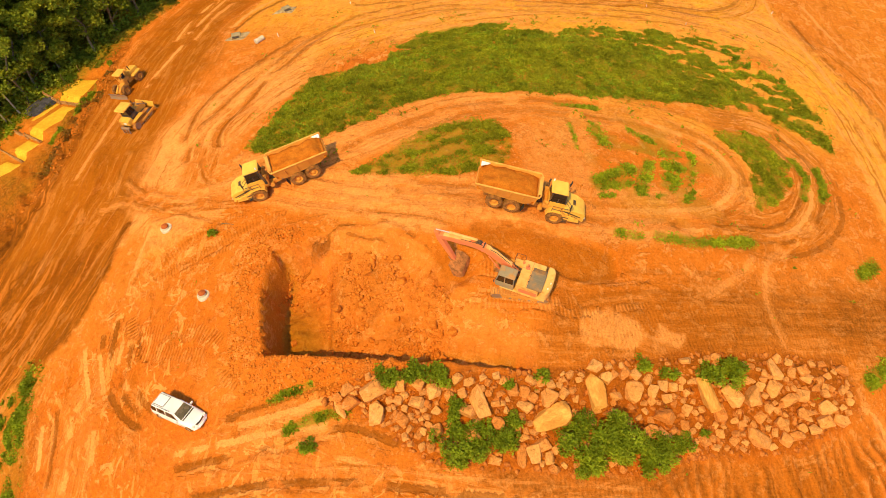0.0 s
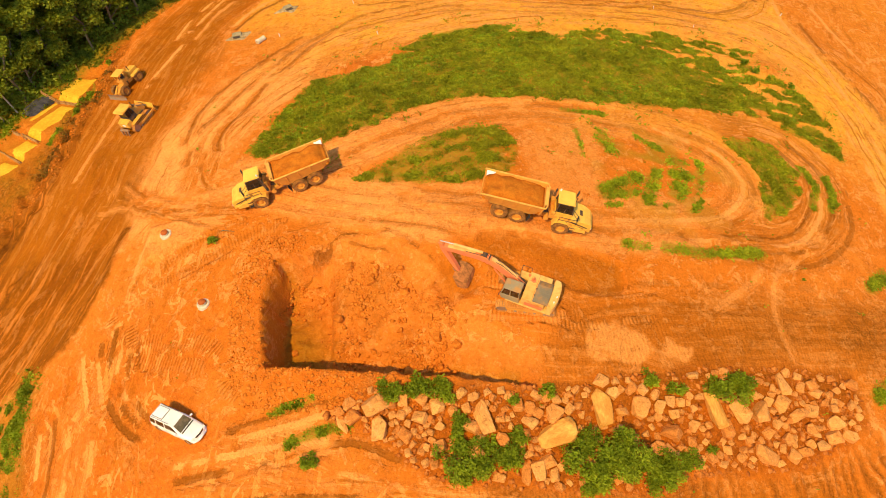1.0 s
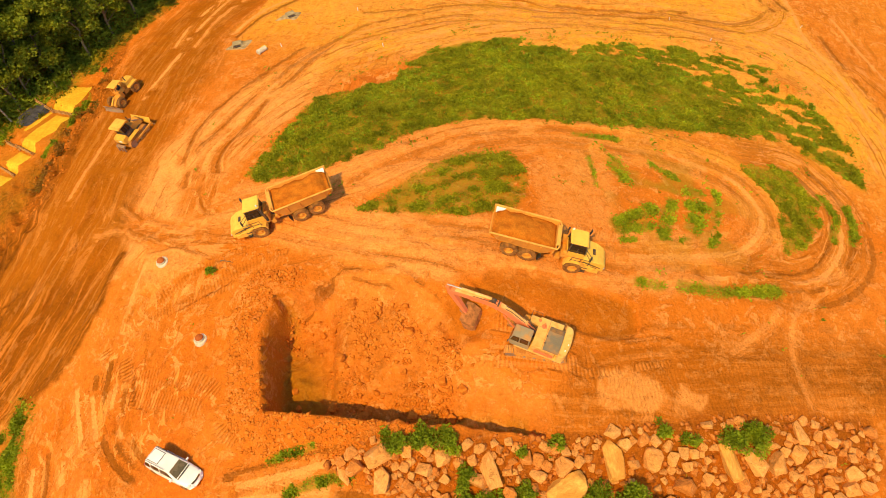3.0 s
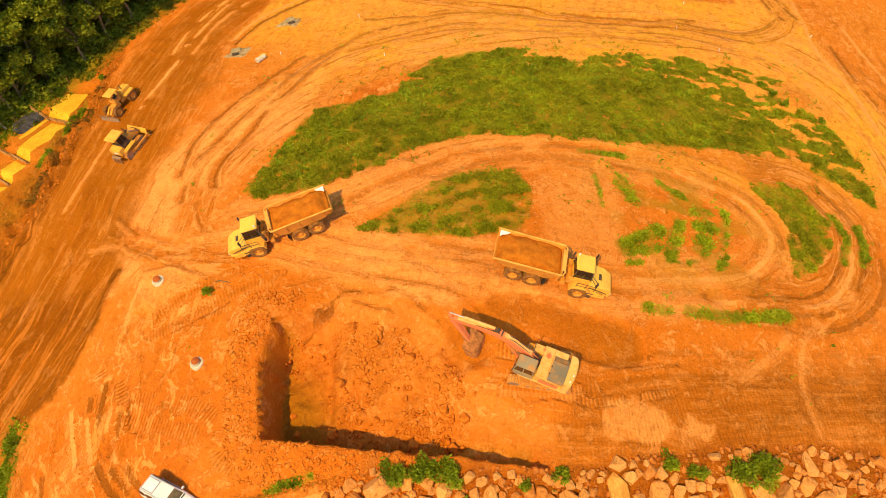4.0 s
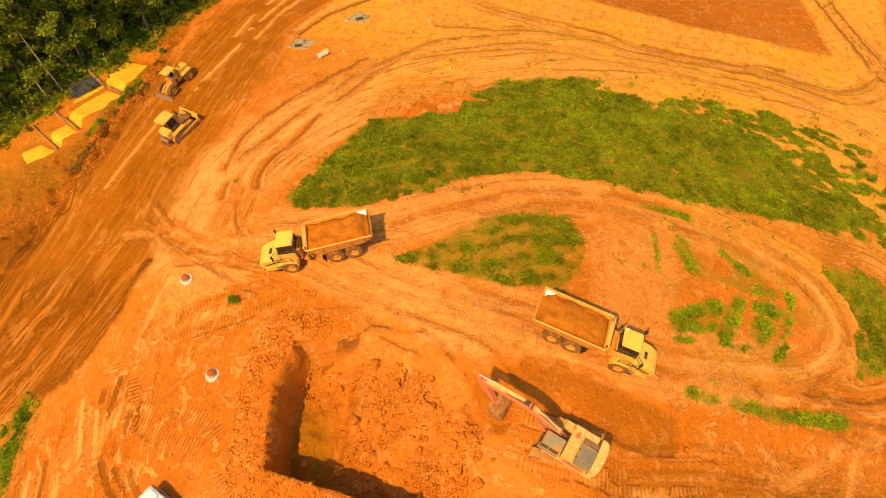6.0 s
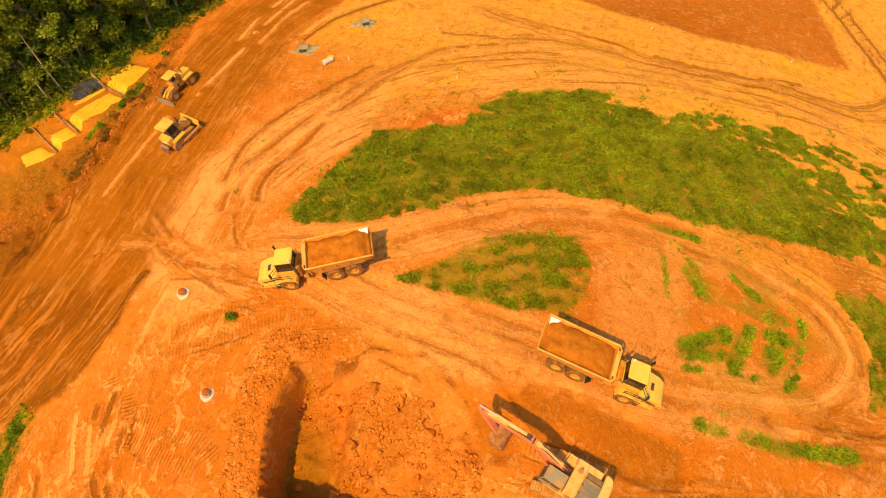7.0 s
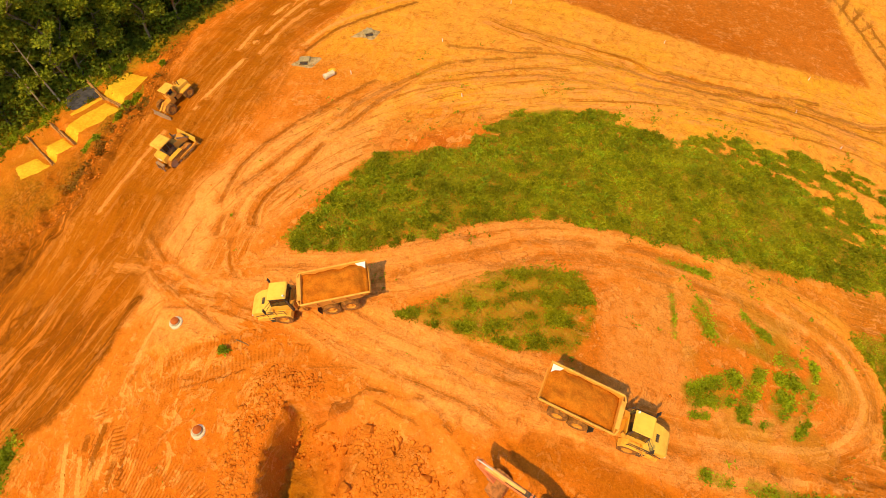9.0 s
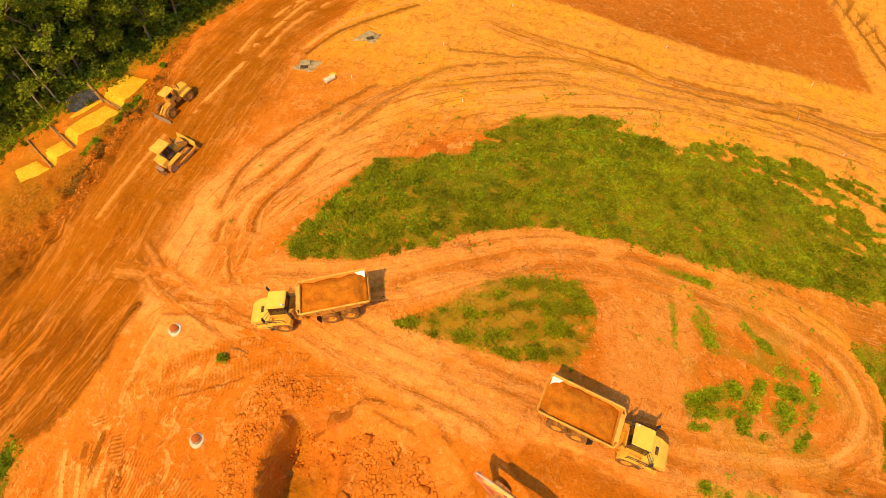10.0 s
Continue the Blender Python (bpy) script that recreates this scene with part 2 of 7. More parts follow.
# outlines of what grows
GRASS_BIG = [(-34.2, 46.9), (-31.4, 46.2), (-26.3, 47.6), (-21.2, 50.7), (-17.7, 54.1), (-12.7, 56.8), (-6.7, 58.1), (-1.5, 58.8), (4.6, 60.1), (10, 61.7),
             (15.2, 63.4), (22, 64.6), (26.5, 62.0), (29.8, 60.6), (29.4, 66), (28.4, 70.4), (25.5, 72.6), (20, 75.2), (22, 80.5), (13, 80.2), (6.5, 79.5), (1.5, 78),
             (-3, 74.0), (-9.6, 74.2), (-15.5, 73), (-20.5, 69), (-22.3, 63), (-27, 60.2), (-30.8, 59.3), (-32, 53)]
ISLAND = [(-20.8, 42.9), (-18.2, 45.3), (-16.3, 48.2), (-13.6, 50.6), (-10.2, 52.3), (-7.4, 52), (-5.8, 49.8), (-5.6, 46.7), (-6.8, 44.3), (-12.5, 43.2), (-16.4, 43.0)]
CRESCENT = [(15.8, 58.0), (18.8, 59.9), (21.4, 60.0), (23.6, 56.6), (23.4, 53.0), (21.2, 49.8), (19.2, 48.6), (19.6, 53.4), (18.2, 56.2)]
MEADOWS = [GRASS_BIG, ISLAND, CRESCENT]
STRIPS = [([(24.3, 57.6), (25.4, 55.4), (24.8, 52.2)], 0.5), ([(26.8, 57.2), (27.4, 55.0), (26.8, 52.8)], 0.5), ([(5.2, 40.5), (7.1, 40.7)], 0.6),
          ([(9.0, 41.2), (12.4, 41.9), (15.2, 42.9), (18.2, 44.0)], 0.65), ([(3.0, 46.3), (4.3, 47.4), (6.3, 49.0)], 0.75), ([(3.3, 45.5), (4.6, 46.2), (5.9, 46.9)], 0.6), ([(3.4, 44.4), (4.5, 44.9)], 0.3),
          ([(7.3, 46.0), (7.5, 47.6), (8.2, 50.6)], 0.7), ([(10.1, 48.2), (10.6, 49.4)], 0.9), ([(9.8, 50.8), (11.4, 51.0)], 0.75), ([(9.7, 52.4), (10.9, 52.7)], 0.7),
          ([(12.6, 53.3), (12.8, 51.3), (12.6, 49.8)], 0.5), ([(12.6, 48.2), (11.8, 46.7)], 0.35), ([(2.4, 54.2), (3.6, 52.0)], 0.85), ([(9.0, 46.2), (9.7, 46.7)], 0.3),
          ([(-0.1, 53.8), (0.9, 50.1)], 0.25), ([(6.1, 55.1), (8.6, 53.7)], 0.4), ([(-1.8, 57.1), (2.6, 57.7)], 0.4),
          ([(-51.8, 22.4), (-52.0, 18), (-50.4, 14), (-50, 10)], 2.1), ([(-54, 20.5), (-53.2, 15), (-52.6, 9)], 1.4), ([(-20.5, 18.4), (-17.8, 19.6), (-15.8, 20.3)], 0.5), ([(-22.6, 20.4), (-19.2, 21.8)], 0.35),
          ([(28.6, 33.5), (31.5, 36.5)], 0.8), ([(29.5, 44.5), (31.4, 46.5)], 0.7), ([(-65.0, 62.8), (-65.0, 57.6)], 0.4), ([(-66.4, 53.0), (-66.0, 55)], 0.4), ([(-70.8, 66.2), (-75.2, 58.4), (-80.6, 49.6)], 1.3)]

# the ways that vehicles take: line, half width, lanes' strength, shoe marks, ruts' depth, dark, pale
WAYS = [
    ([(-38, 104), (-50, 90), (-55.0, 74), (-54.0, 58), (-53.8, 46), (-54.5, 36), (-57.5, 26), (-62.5, 15)], 8.2, 0.6, 0.0, 0.05, 0.0, 0.0),
    ([(-43.5, 40.8), (-40, 41.0), (-31, 42.2), (-21, 40.6), (-10, 40.2), (0, 41.2), (9, 44), (17, 47.5), (17.8, 53.5), (13, 57), (4, 57.4), (-6, 56.0), (-14, 53.0), (-20, 48.4), (-28, 44.6), (-36, 42.6)], 3.0, 0.55, 0.0, 0.05, 0.0, 0.6),
    ([(-1.0, 41), (-0.4, 45.5), (-1.2, 50), (-3.2, 55.4)], 3.6, 0.08, 0.0, 0.02, 0.0, 0.5),
    ([(12, 44.6), (20.6, 46.2), (25.2, 50.5), (26.0, 56), (21.8, 61.4), (14, 60.0)], 2.6, 1.0, 0.0, 0.10, 0.4, 0.0),
    ([(-4, 28.6), (6, 30.4), (16, 34.2), (28, 37.8), (44, 43)], 4.8, 0.45, 0.15, 0.04, 0.3, 0.0),
    ([(-49, 38), (-43.4, 45), (-40.2, 53), (-34, 62.5), (-25, 72), (-10, 81), (6, 86.5), (21, 88.0), (33, 78), (37, 64), (40, 50)], 5.6, 0.9, 0.0, 0.06, 0.0, 1.0),
    ([(-38.5, 41), (-39.0, 48), (-36.6, 55)], 2.2, 1.0, 0.0, 0.12, 0.25, 0.1),
    ([(-47, 42.4), (-41.5, 40.2), (-36, 38.9), (-30, 38.2)], 1.6, 0.9, 0.0, 0.07, 0.2, 0.0),
    ([(-41.5, 24.5), (-37.6, 22.0), (-36.4, 17.5), (-33.0, 14.6)], 0.9, 0.9, 0.0, 0.10, 0.0, 0.2),
    ([(-17.5, 37.6), (-13, 37.8), (-9.5, 36.6)], 1.3, 0.4, 0.1, 0.02, 0.0, 0.7),
    ([(-38.7, 25.6), (-34.7, 25.9), (-30.5, 25.5), (-28.6, 24.6)], 0.62, 0.2, 0.75, 0.004, 0.0, 0.0),
    ([(-38.6, 24.4), (-33.9, 23.9), (-29.8, 23.6)], 0.62, 0.2, 0.75, 0.004, 0.0, 0.0),
    ([(-28.4, 23.6), (-27.3, 22.1), (-25.6, 21.2)], 0.62, 0.2, 0.75, 0.004, 0.0, 0.0),
    ([(-36.5, 32.2), (-33.2, 33.8), (-30.4, 34.6)], 0.55, 0.2, 0.75, 0.004, 0.0, 0.0),
    ([(-36.9, 34.4), (-33.6, 36.2)], 0.55, 0.2, 0.75, 0.004, 0.0, 0.0),
    ([(-7.5, 30.4), (-3, 30.8), (2, 31.8), (8, 34.4)], 0.35, 0.5, 0.45, 0.06, 0.0, 0.0),
    ([(-7, 33.4), (-2.4, 33.8), (3, 34.6), (9, 37)], 0.35, 0.5, 0.45, 0.06, 0.0, 0.0),
    ([(19.0, 25.5), (21.5, 18), (23, 9)], 7.0, 1.0, 0.2, 0.3, 0.45, 0.0),
    ([(-50, 50), (-49.6, 42), (-51.4, 34), (-55, 26), (-61, 16)], 6.6, 0.8, 0.08, 0.28, 0.0, 0.0),
    ([(-44.5, 20.5), (-42.6, 15.5), (-42.0, 9)], 3.0, 1.0, 0.0, 0.14, 0.0, 0.3),
    ([(-30, 12.6), (-18, 13.8), (-4, 15.2), (10, 17.6)], 2.6, 1.0, 0.2, 0.10, 0.0, 0.2),
    ([(-15.5, 17.6), (-21, 18.4), (-27, 16.2)], 1.8, 1.0, 0.0, 0.12, 0.0, 0.3),
    ([(-47, 14), (-44, 19), (-40.5, 22.5)], 2.2, 0.9, 0.0, 0.12, 0.0, 0.35),
    # single wheel and crawler tracks
    ([(-55.6, 71.1), (-55.7, 77.8), (-54.2, 83.9), (-51, 91)], 0.34, 0.2, 0.0, 0.03, 0.0, 1.0),
    ([(-54.4, 72.6), (-53.8, 78.4), (-52.8, 84.4), (-49, 92)], 0.34, 0.2, 0.0, 0.03, 0.0, 1.0),
    ([(-52.6, 71), (-52.2, 77.6), (-50.6, 84), (-47, 91)], 0.34, 0.2, 0.0, 0.03, 0.0, 0.7),
    ([(-54.6, 60.0), (-54.1, 65.9), (-53.8, 70.2)], 0.32, 0.2, 0.0, 0.03, 0.0, 1.0),
    ([(-57.4, 44), (-56.6, 51), (-56.2, 57)], 0.4, 0.2, 0.0, 0.03, 0.0, 0.6),
    ([(-48.3, 73.9), (-46.7, 79.8), (-44.1, 84.2), (-40, 90)], 0.6, 0.2, 0.0, 0.10, 0.0, 1.0),
    ([(-47.4, 73.2), (-45.7, 78.8), (-43.1, 83.2), (-39, 89)], 0.4, 0.2, 0.0, 0.10, 0.8, 0.0),
    ([(-37.3, 46.2), (-38.6, 50.4), (-37.0, 56.0), (-35.7, 61.6), (-33.1, 70.0), (-30.3, 76.0), (-22, 81.5), (-14.6, 85.7), (-1.1, 87.5), (12.4, 91.3)], 0.5, 0.4, 0.0, 0.12, 0.6, 0.0),
    ([(-41.2, 45.3), (-42.0, 50.6), (-40.2, 55.2), (-37.6, 61.7), (-35.3, 67.8), (-29, 77.5), (-19.2, 85.1), (-5.5, 86.1), (7.8, 90.0)], 0.5, 0.4, 0.0, 0.10, 0.5, 0.0),
    ([(-39.2, 45.8), (-40.2, 50.1), (-38.6, 55.5), (-36.6, 63.2)], 0.6, 0.2, 0.0, 0.05, 0.0, 1.0),
    ([(-43.2, 49), (-43.4, 55), (-40.6, 62), (-36, 71)], 0.5, 0.2, 0.0, 0.08, 0.6, 0.0),
    ([(-30, 73), (-18, 80.4), (-4, 83.4), (10, 85.6), (21, 84)], 0.5, 0.3, 0.0, 0.05, 0.4, 0.0),
    ([(-31, 71.4), (-18.5, 78.6), (-4, 81.4), (9, 83.4)], 0.4, 0.3, 0.0, 0.05, 0.3, 0.0),
    # the turning loop and the lanes beyond the meadow
    ([(-29.9, 88.2), (-21.5, 86.3), (-10.7, 86.1), (-6.1, 85.6), (7.1, 87.5), (18.2, 88.6), (23.4, 92.2), (25.4, 96.9), (25.4, 101.7), (24, 108)], 1.5, 1.0, 0.0, 0.10, 0.35, 0.0),
    ([(-6.2, 87.1), (7.1, 89.1), (17.7, 90.2), (22.0, 93.4), (23.8, 97.3), (23.4, 101.4), (21, 107)], 0.5, 0.3, 0.0, 0.06, 0.6, 0.0),
    ([(-31.6, 80.0), (-23.9, 82.0), (-17.3, 84.1), (-10.5, 84.7), (-0.4, 85.4), (9.5, 87.4), (19.9, 87.9)], 0.5, 0.3, 0.0, 0.05, 0.5, 0.0),
    ([(27.0, 103), (27.6, 96), (28.4, 89.5), (31.2, 81.9), (33.3, 73.2)], 0.6, 0.3, 0.0, 0.04, 0.0, 0.9),
    ([(30.4, 92), (32.4, 84), (36, 75), (39, 66)], 0.5, 0.3, 0.0, 0.06, 0.6, 0.0),
    ([(33, 98), (36, 88), (40, 78)], 0.5, 0.3, 0.0, 0.04, 0.0, 0.8),
    ([(11, 126), (13.5, 120.5), (17.3, 112.9), (20.4, 106.1), (25, 96)], 0.5, 0.3, 0.0, 0.06, 0.8, 0.0),
    ([(13, 127), (15.2, 121.4), (18.4, 115.7), (20.6, 110.9), (27, 97)], 0.5, 0.3, 0.0, 0.06, 0.8, 0.0),
    ([(-42.8, 28.5), (-41.3, 26.1), (-40.2, 24.2), (-38.9, 23.1)], 0.5, 0.2, 0.7, 0.02, 0.15, 0.0),
    ([(-40.1, 27.7), (-38.5, 24.5), (-38.1, 23.1)], 0.5, 0.2, 0.7, 0.02, 0.15, 0.0),
    ([(-39.2, 30.8), (-33.6, 33.9), (-29.6, 36.4), (-25.9, 37.7)], 0.4, 0.2, 0.35, 0.05, 0.2, 0.0),
    ([(-38.5, 32.9), (-37.2, 34.3), (-34.9, 35.9), (-30.4, 37.8)], 0.4, 0.2, 0.35, 0.05, 0.2, 0.0),
    ([(-49, 44.4), (-44.3, 41.5), (-40.3, 40.0), (-36, 39.6)], 0.5, 0.2, 0.0, 0.06, 0.45, 0.0),
    ([(-49, 42.6), (-44.8, 40.1), (-40.7, 38.9)], 0.45, 0.2, 0.0, 0.06, 0.45, 0.0),
    ([(-39.6, 46.0), (-37.8, 43.0), (-34.6, 41.4), (-29, 41)], 0.45, 0.2, 0.0, 0.05, 0.35, 0.0),
    ([(-41.7, 27.6), (-40.7, 23.3), (-37.3, 19.7), (-33.9, 17.9)], 0.35, 0.2, 0.0, 0.14, 0.9, 0.0),
    ([(-43.0, 26.2), (-41.7, 22.7), (-37.9, 19.1), (-34.6, 17.6)], 0.35, 0.2, 0.0, 0.14, 0.8, 0.0),
    ([(-39.0, 25.3), (-38.5, 22.6), (-35.9, 20.3), (-33.9, 19.1)], 0.35, 0.2, 0.0, 0.12, 0.7, 0.0),
    ([(-40.2, 25.4), (-39.7, 22.9), (-36.7, 20.1)], 0.4, 0.2, 0.0, 0.03, 0.0, 0.9),
    ([(-45.0, 25.0), (-43.6, 22.4), (-42.1, 20.0)], 0.45, 0.2, 0.0, 0.03, 0.0, 1.0),
    ([(-47.7, 18.3), (-46.9, 15.8), (-46.3, 12.6)], 0.45, 0.2, 0.0, 0.04, 0.0, 1.0),
    ([(-46.2, 19.6), (-45.2, 16.4), (-44.6, 12.8)], 0.35, 0.2, 0.0, 0.10, 0.7, 0.0),
    ([(-42.9, 24.4), (-40.6, 20.6)], 0.35, 0.2, 0.0, 0.04, 0.0, 0.9),
    ([(-44.0, 19.0), (-42.6, 15.2), (-42.4, 12.4)], 0.4, 0.2, 0.0, 0.04, 0.0, 0.9),
    ([(-40.4, 17.8), (-39.6, 14.6), (-39.4, 11.4)], 0.4, 0.2, 0.0, 0.04, 0.0, 0.8),
    ([(-26.4, 18.7), (-21.5, 20.3), (-17.0, 21.9)], 0.35, 0.2, 0.0, 0.14, 0.8, 0.0),
    ([(-25.3, 17.4), (-20.5, 18.9), (-16.4, 20.5)], 0.35, 0.2, 0.0, 0.14, 0.8, 0.0),
    ([(-25.8, 18.1), (-21.0, 19.6), (-16.7, 21.2)], 0.35, 0.2, 0.0, 0.03, 0.0, 0.9),
    ([(-30.2, 14.7), (-23.6, 16.6), (-15.9, 18.9), (-11, 18.4)], 0.4, 0.2, 0.0, 0.12, 0.8, 0.0),
    ([(-30.6, 15.8), (-24.2, 17.4), (-17, 19.2)], 0.45, 0.2, 0.0, 0.03, 0.0, 1.0),
    ([(-28, 12.8), (-20, 14.6), (-10, 15.6), (2, 16.6)], 0.45, 0.2, 0.0, 0.14, 0.8, 0.0),
    ([(-29, 11.2), (-20, 13.0), (-10, 14.0), (4, 15.4)], 0.45, 0.2, 0.0, 0.14, 0.8, 0.0),
    ([(26.0, 31.2), (28.2, 30.9), (29.4, 30.0), (30.6, 27)], 0.4, 0.2, 0.0, 0.03, 0.0, 1.0),
    # the scarps where the pit's far bank has slipped, their overhang shade painted as dark lines
    ([(-24.3, 33.3), (-22.5, 34.6), (-21.2, 35.4), (-20.2, 36.5), (-17.6, 36.9), (-15.8, 37.2)], 0.25, 0.2, 0.0, 0.04, 0.7, 0.0),
    ([(-19.6, 35.9), (-18.6, 35.9), (-17.4, 35.7), (-15.6, 35.6), (-14.4, 36.1), (-12.6, 35.4), (-11.2, 34.4)], 0.25, 0.2, 0.0, 0.04, 0.55, 0.0),
    ([(-26.0, 36.5), (-22.0, 37.6), (-18.4, 38.2), (-13.5, 38.0), (-9.6, 37.2)], 0.25, 0.2, 0.0, 0.02, 0.3, 0.0),
    ([(-51.2, 40.5), (-48.1, 40.7), (-43.9, 41.2), (-40.1, 40.8), (-37.3, 40.5)], 0.5, 0.2, 0.0, 0.03, 0.0, 0.4),
    ([(-41.7, 32.0), (-41.8, 34.8), (-41.4, 36.9)], 0.5, 0.2, 0.0, 0.06, 0.0, 1.0),
    ([(-36.7, 32.9), (-34.9, 34.9)], 0.6, 0.2, 0.0, 0.03, 0.0, 1.0),
    # wheel rings round the loop of the haul road
    ([(-16, 40.9), (-4, 40.4), (6, 42.2), (15, 46.2), (18.4, 51.5), (15.6, 56.4), (8, 58.2), (-2, 57.4), (-11, 54.6), (-17.4, 50.2), (-23, 46)], 0.4, 0.2, 0.0, 0.07, 0.3, 0.0),
    ([(-15, 42.2), (-4, 42.0), (5, 43.8), (13.4, 47.4), (16.4, 51.8), (13.6, 55.2), (7, 56.4), (-2, 55.4), (-10, 53.2), (-15.6, 49.6)], 0.4, 0.2, 0.0, 0.07, 0.3, 0.0),
    ([(4, 42.8), (13.8, 46.6), (17.2, 51.6), (14.6, 55.8), (7.4, 57.2)], 0.4, 0.2, 0.0, 0.03, 0.0, 0.9),
    ([(10, 43.2), (20.6, 46.8), (24.2, 51.2), (24.8, 56), (21.2, 60.6)], 0.35, 0.2, 0.0, 0.14, 0.7, 0.0),
    ([(12, 42.6), (21.8, 45.4), (26.2, 50.6), (27.0, 56.4), (23, 61.8)], 0.35, 0.2, 0.0, 0.14, 0.7, 0.0),
    ([(14, 42.4), (23.4, 44.6), (28.4, 50), (29.0, 56.6)], 0.35, 0.2, 0.0, 0.12, 0.6, 0.0),
    ([(11, 43.0), (21.2, 46.1), (25.2, 50.9), (25.9, 56.2)], 0.4, 0.2, 0.0, 0.03, 0.0, 0.9),
    ([(0.6, 34), (8, 37.2), (16, 39.6), (27, 43.2)], 0.5, 0.2, 0.0, 0.03, 0.3, 0.0),
    ([(1.4, 32.4), (8.6, 35.4), (17, 37.8), (28, 41.2)], 0.5, 0.2, 0.0, 0.03, 0.3, 0.0),
    ([(13, 36), (17, 40.5), (19.4, 44.4)], 0.5, 0.2, 0.1, 0.02, 0.0, 0.4),
    ([(20.5, 34), (19, 38), (19.6, 42), (22.5, 46)], 0.5, 0.2, 0.1, 0.02, 0.0, 0.4),
]


# the haul road's dark, damp and much driven earth
DARK_ROAD = [(-30, 112), (-40, 97), (-46.4, 86), (-48.8, 79), (-48.8, 72.8), (-47.0, 63.8), (-46.8, 55.9), (-47.4, 46), (-46.6, 41.6), (-45.2, 38.4), (-45.3, 34.6), (-45.9, 30.5), (-47.9, 25.6),
             (-52.6, 22.0), (-57, 20.6), (-74, 17), (-74, 36), (-64, 42), (-61.6, 49), (-61.6, 56), (-62.0, 63), (-61.0, 76), (-55, 90), (-42, 112)]


def ground_axis(lo, hi, fine, out):
    core = np.arange(lo, hi + 1e-6, fine)
    steps = fine * 1.16 ** np.arange(1, 60)
    steps = np.cumsum(steps)
    steps = steps[steps < out]
    return np.r_[lo - steps[::-1], core, hi + steps]


near_rows, far_rows = ground_axis(10, 62, 0.22, 500), ground_axis(62.3, 101, 0.32, 700)
gx, gy = np.meshgrid(ground_axis(-72, 33, 0.24, 500), np.r_[near_rows[near_rows <= 62.0], far_rows[far_rows > 62.1]])


def bare_among(x, y):
    """How much of the meadow lies bare: more at its far and right end."""
    return 0.19 + 2.3 * (np.clip((x - 11) / 9, 0, 1) * (y > 63.5) * 0.10 + np.clip((y - 70) / 6, 0, 1) * 0.10)


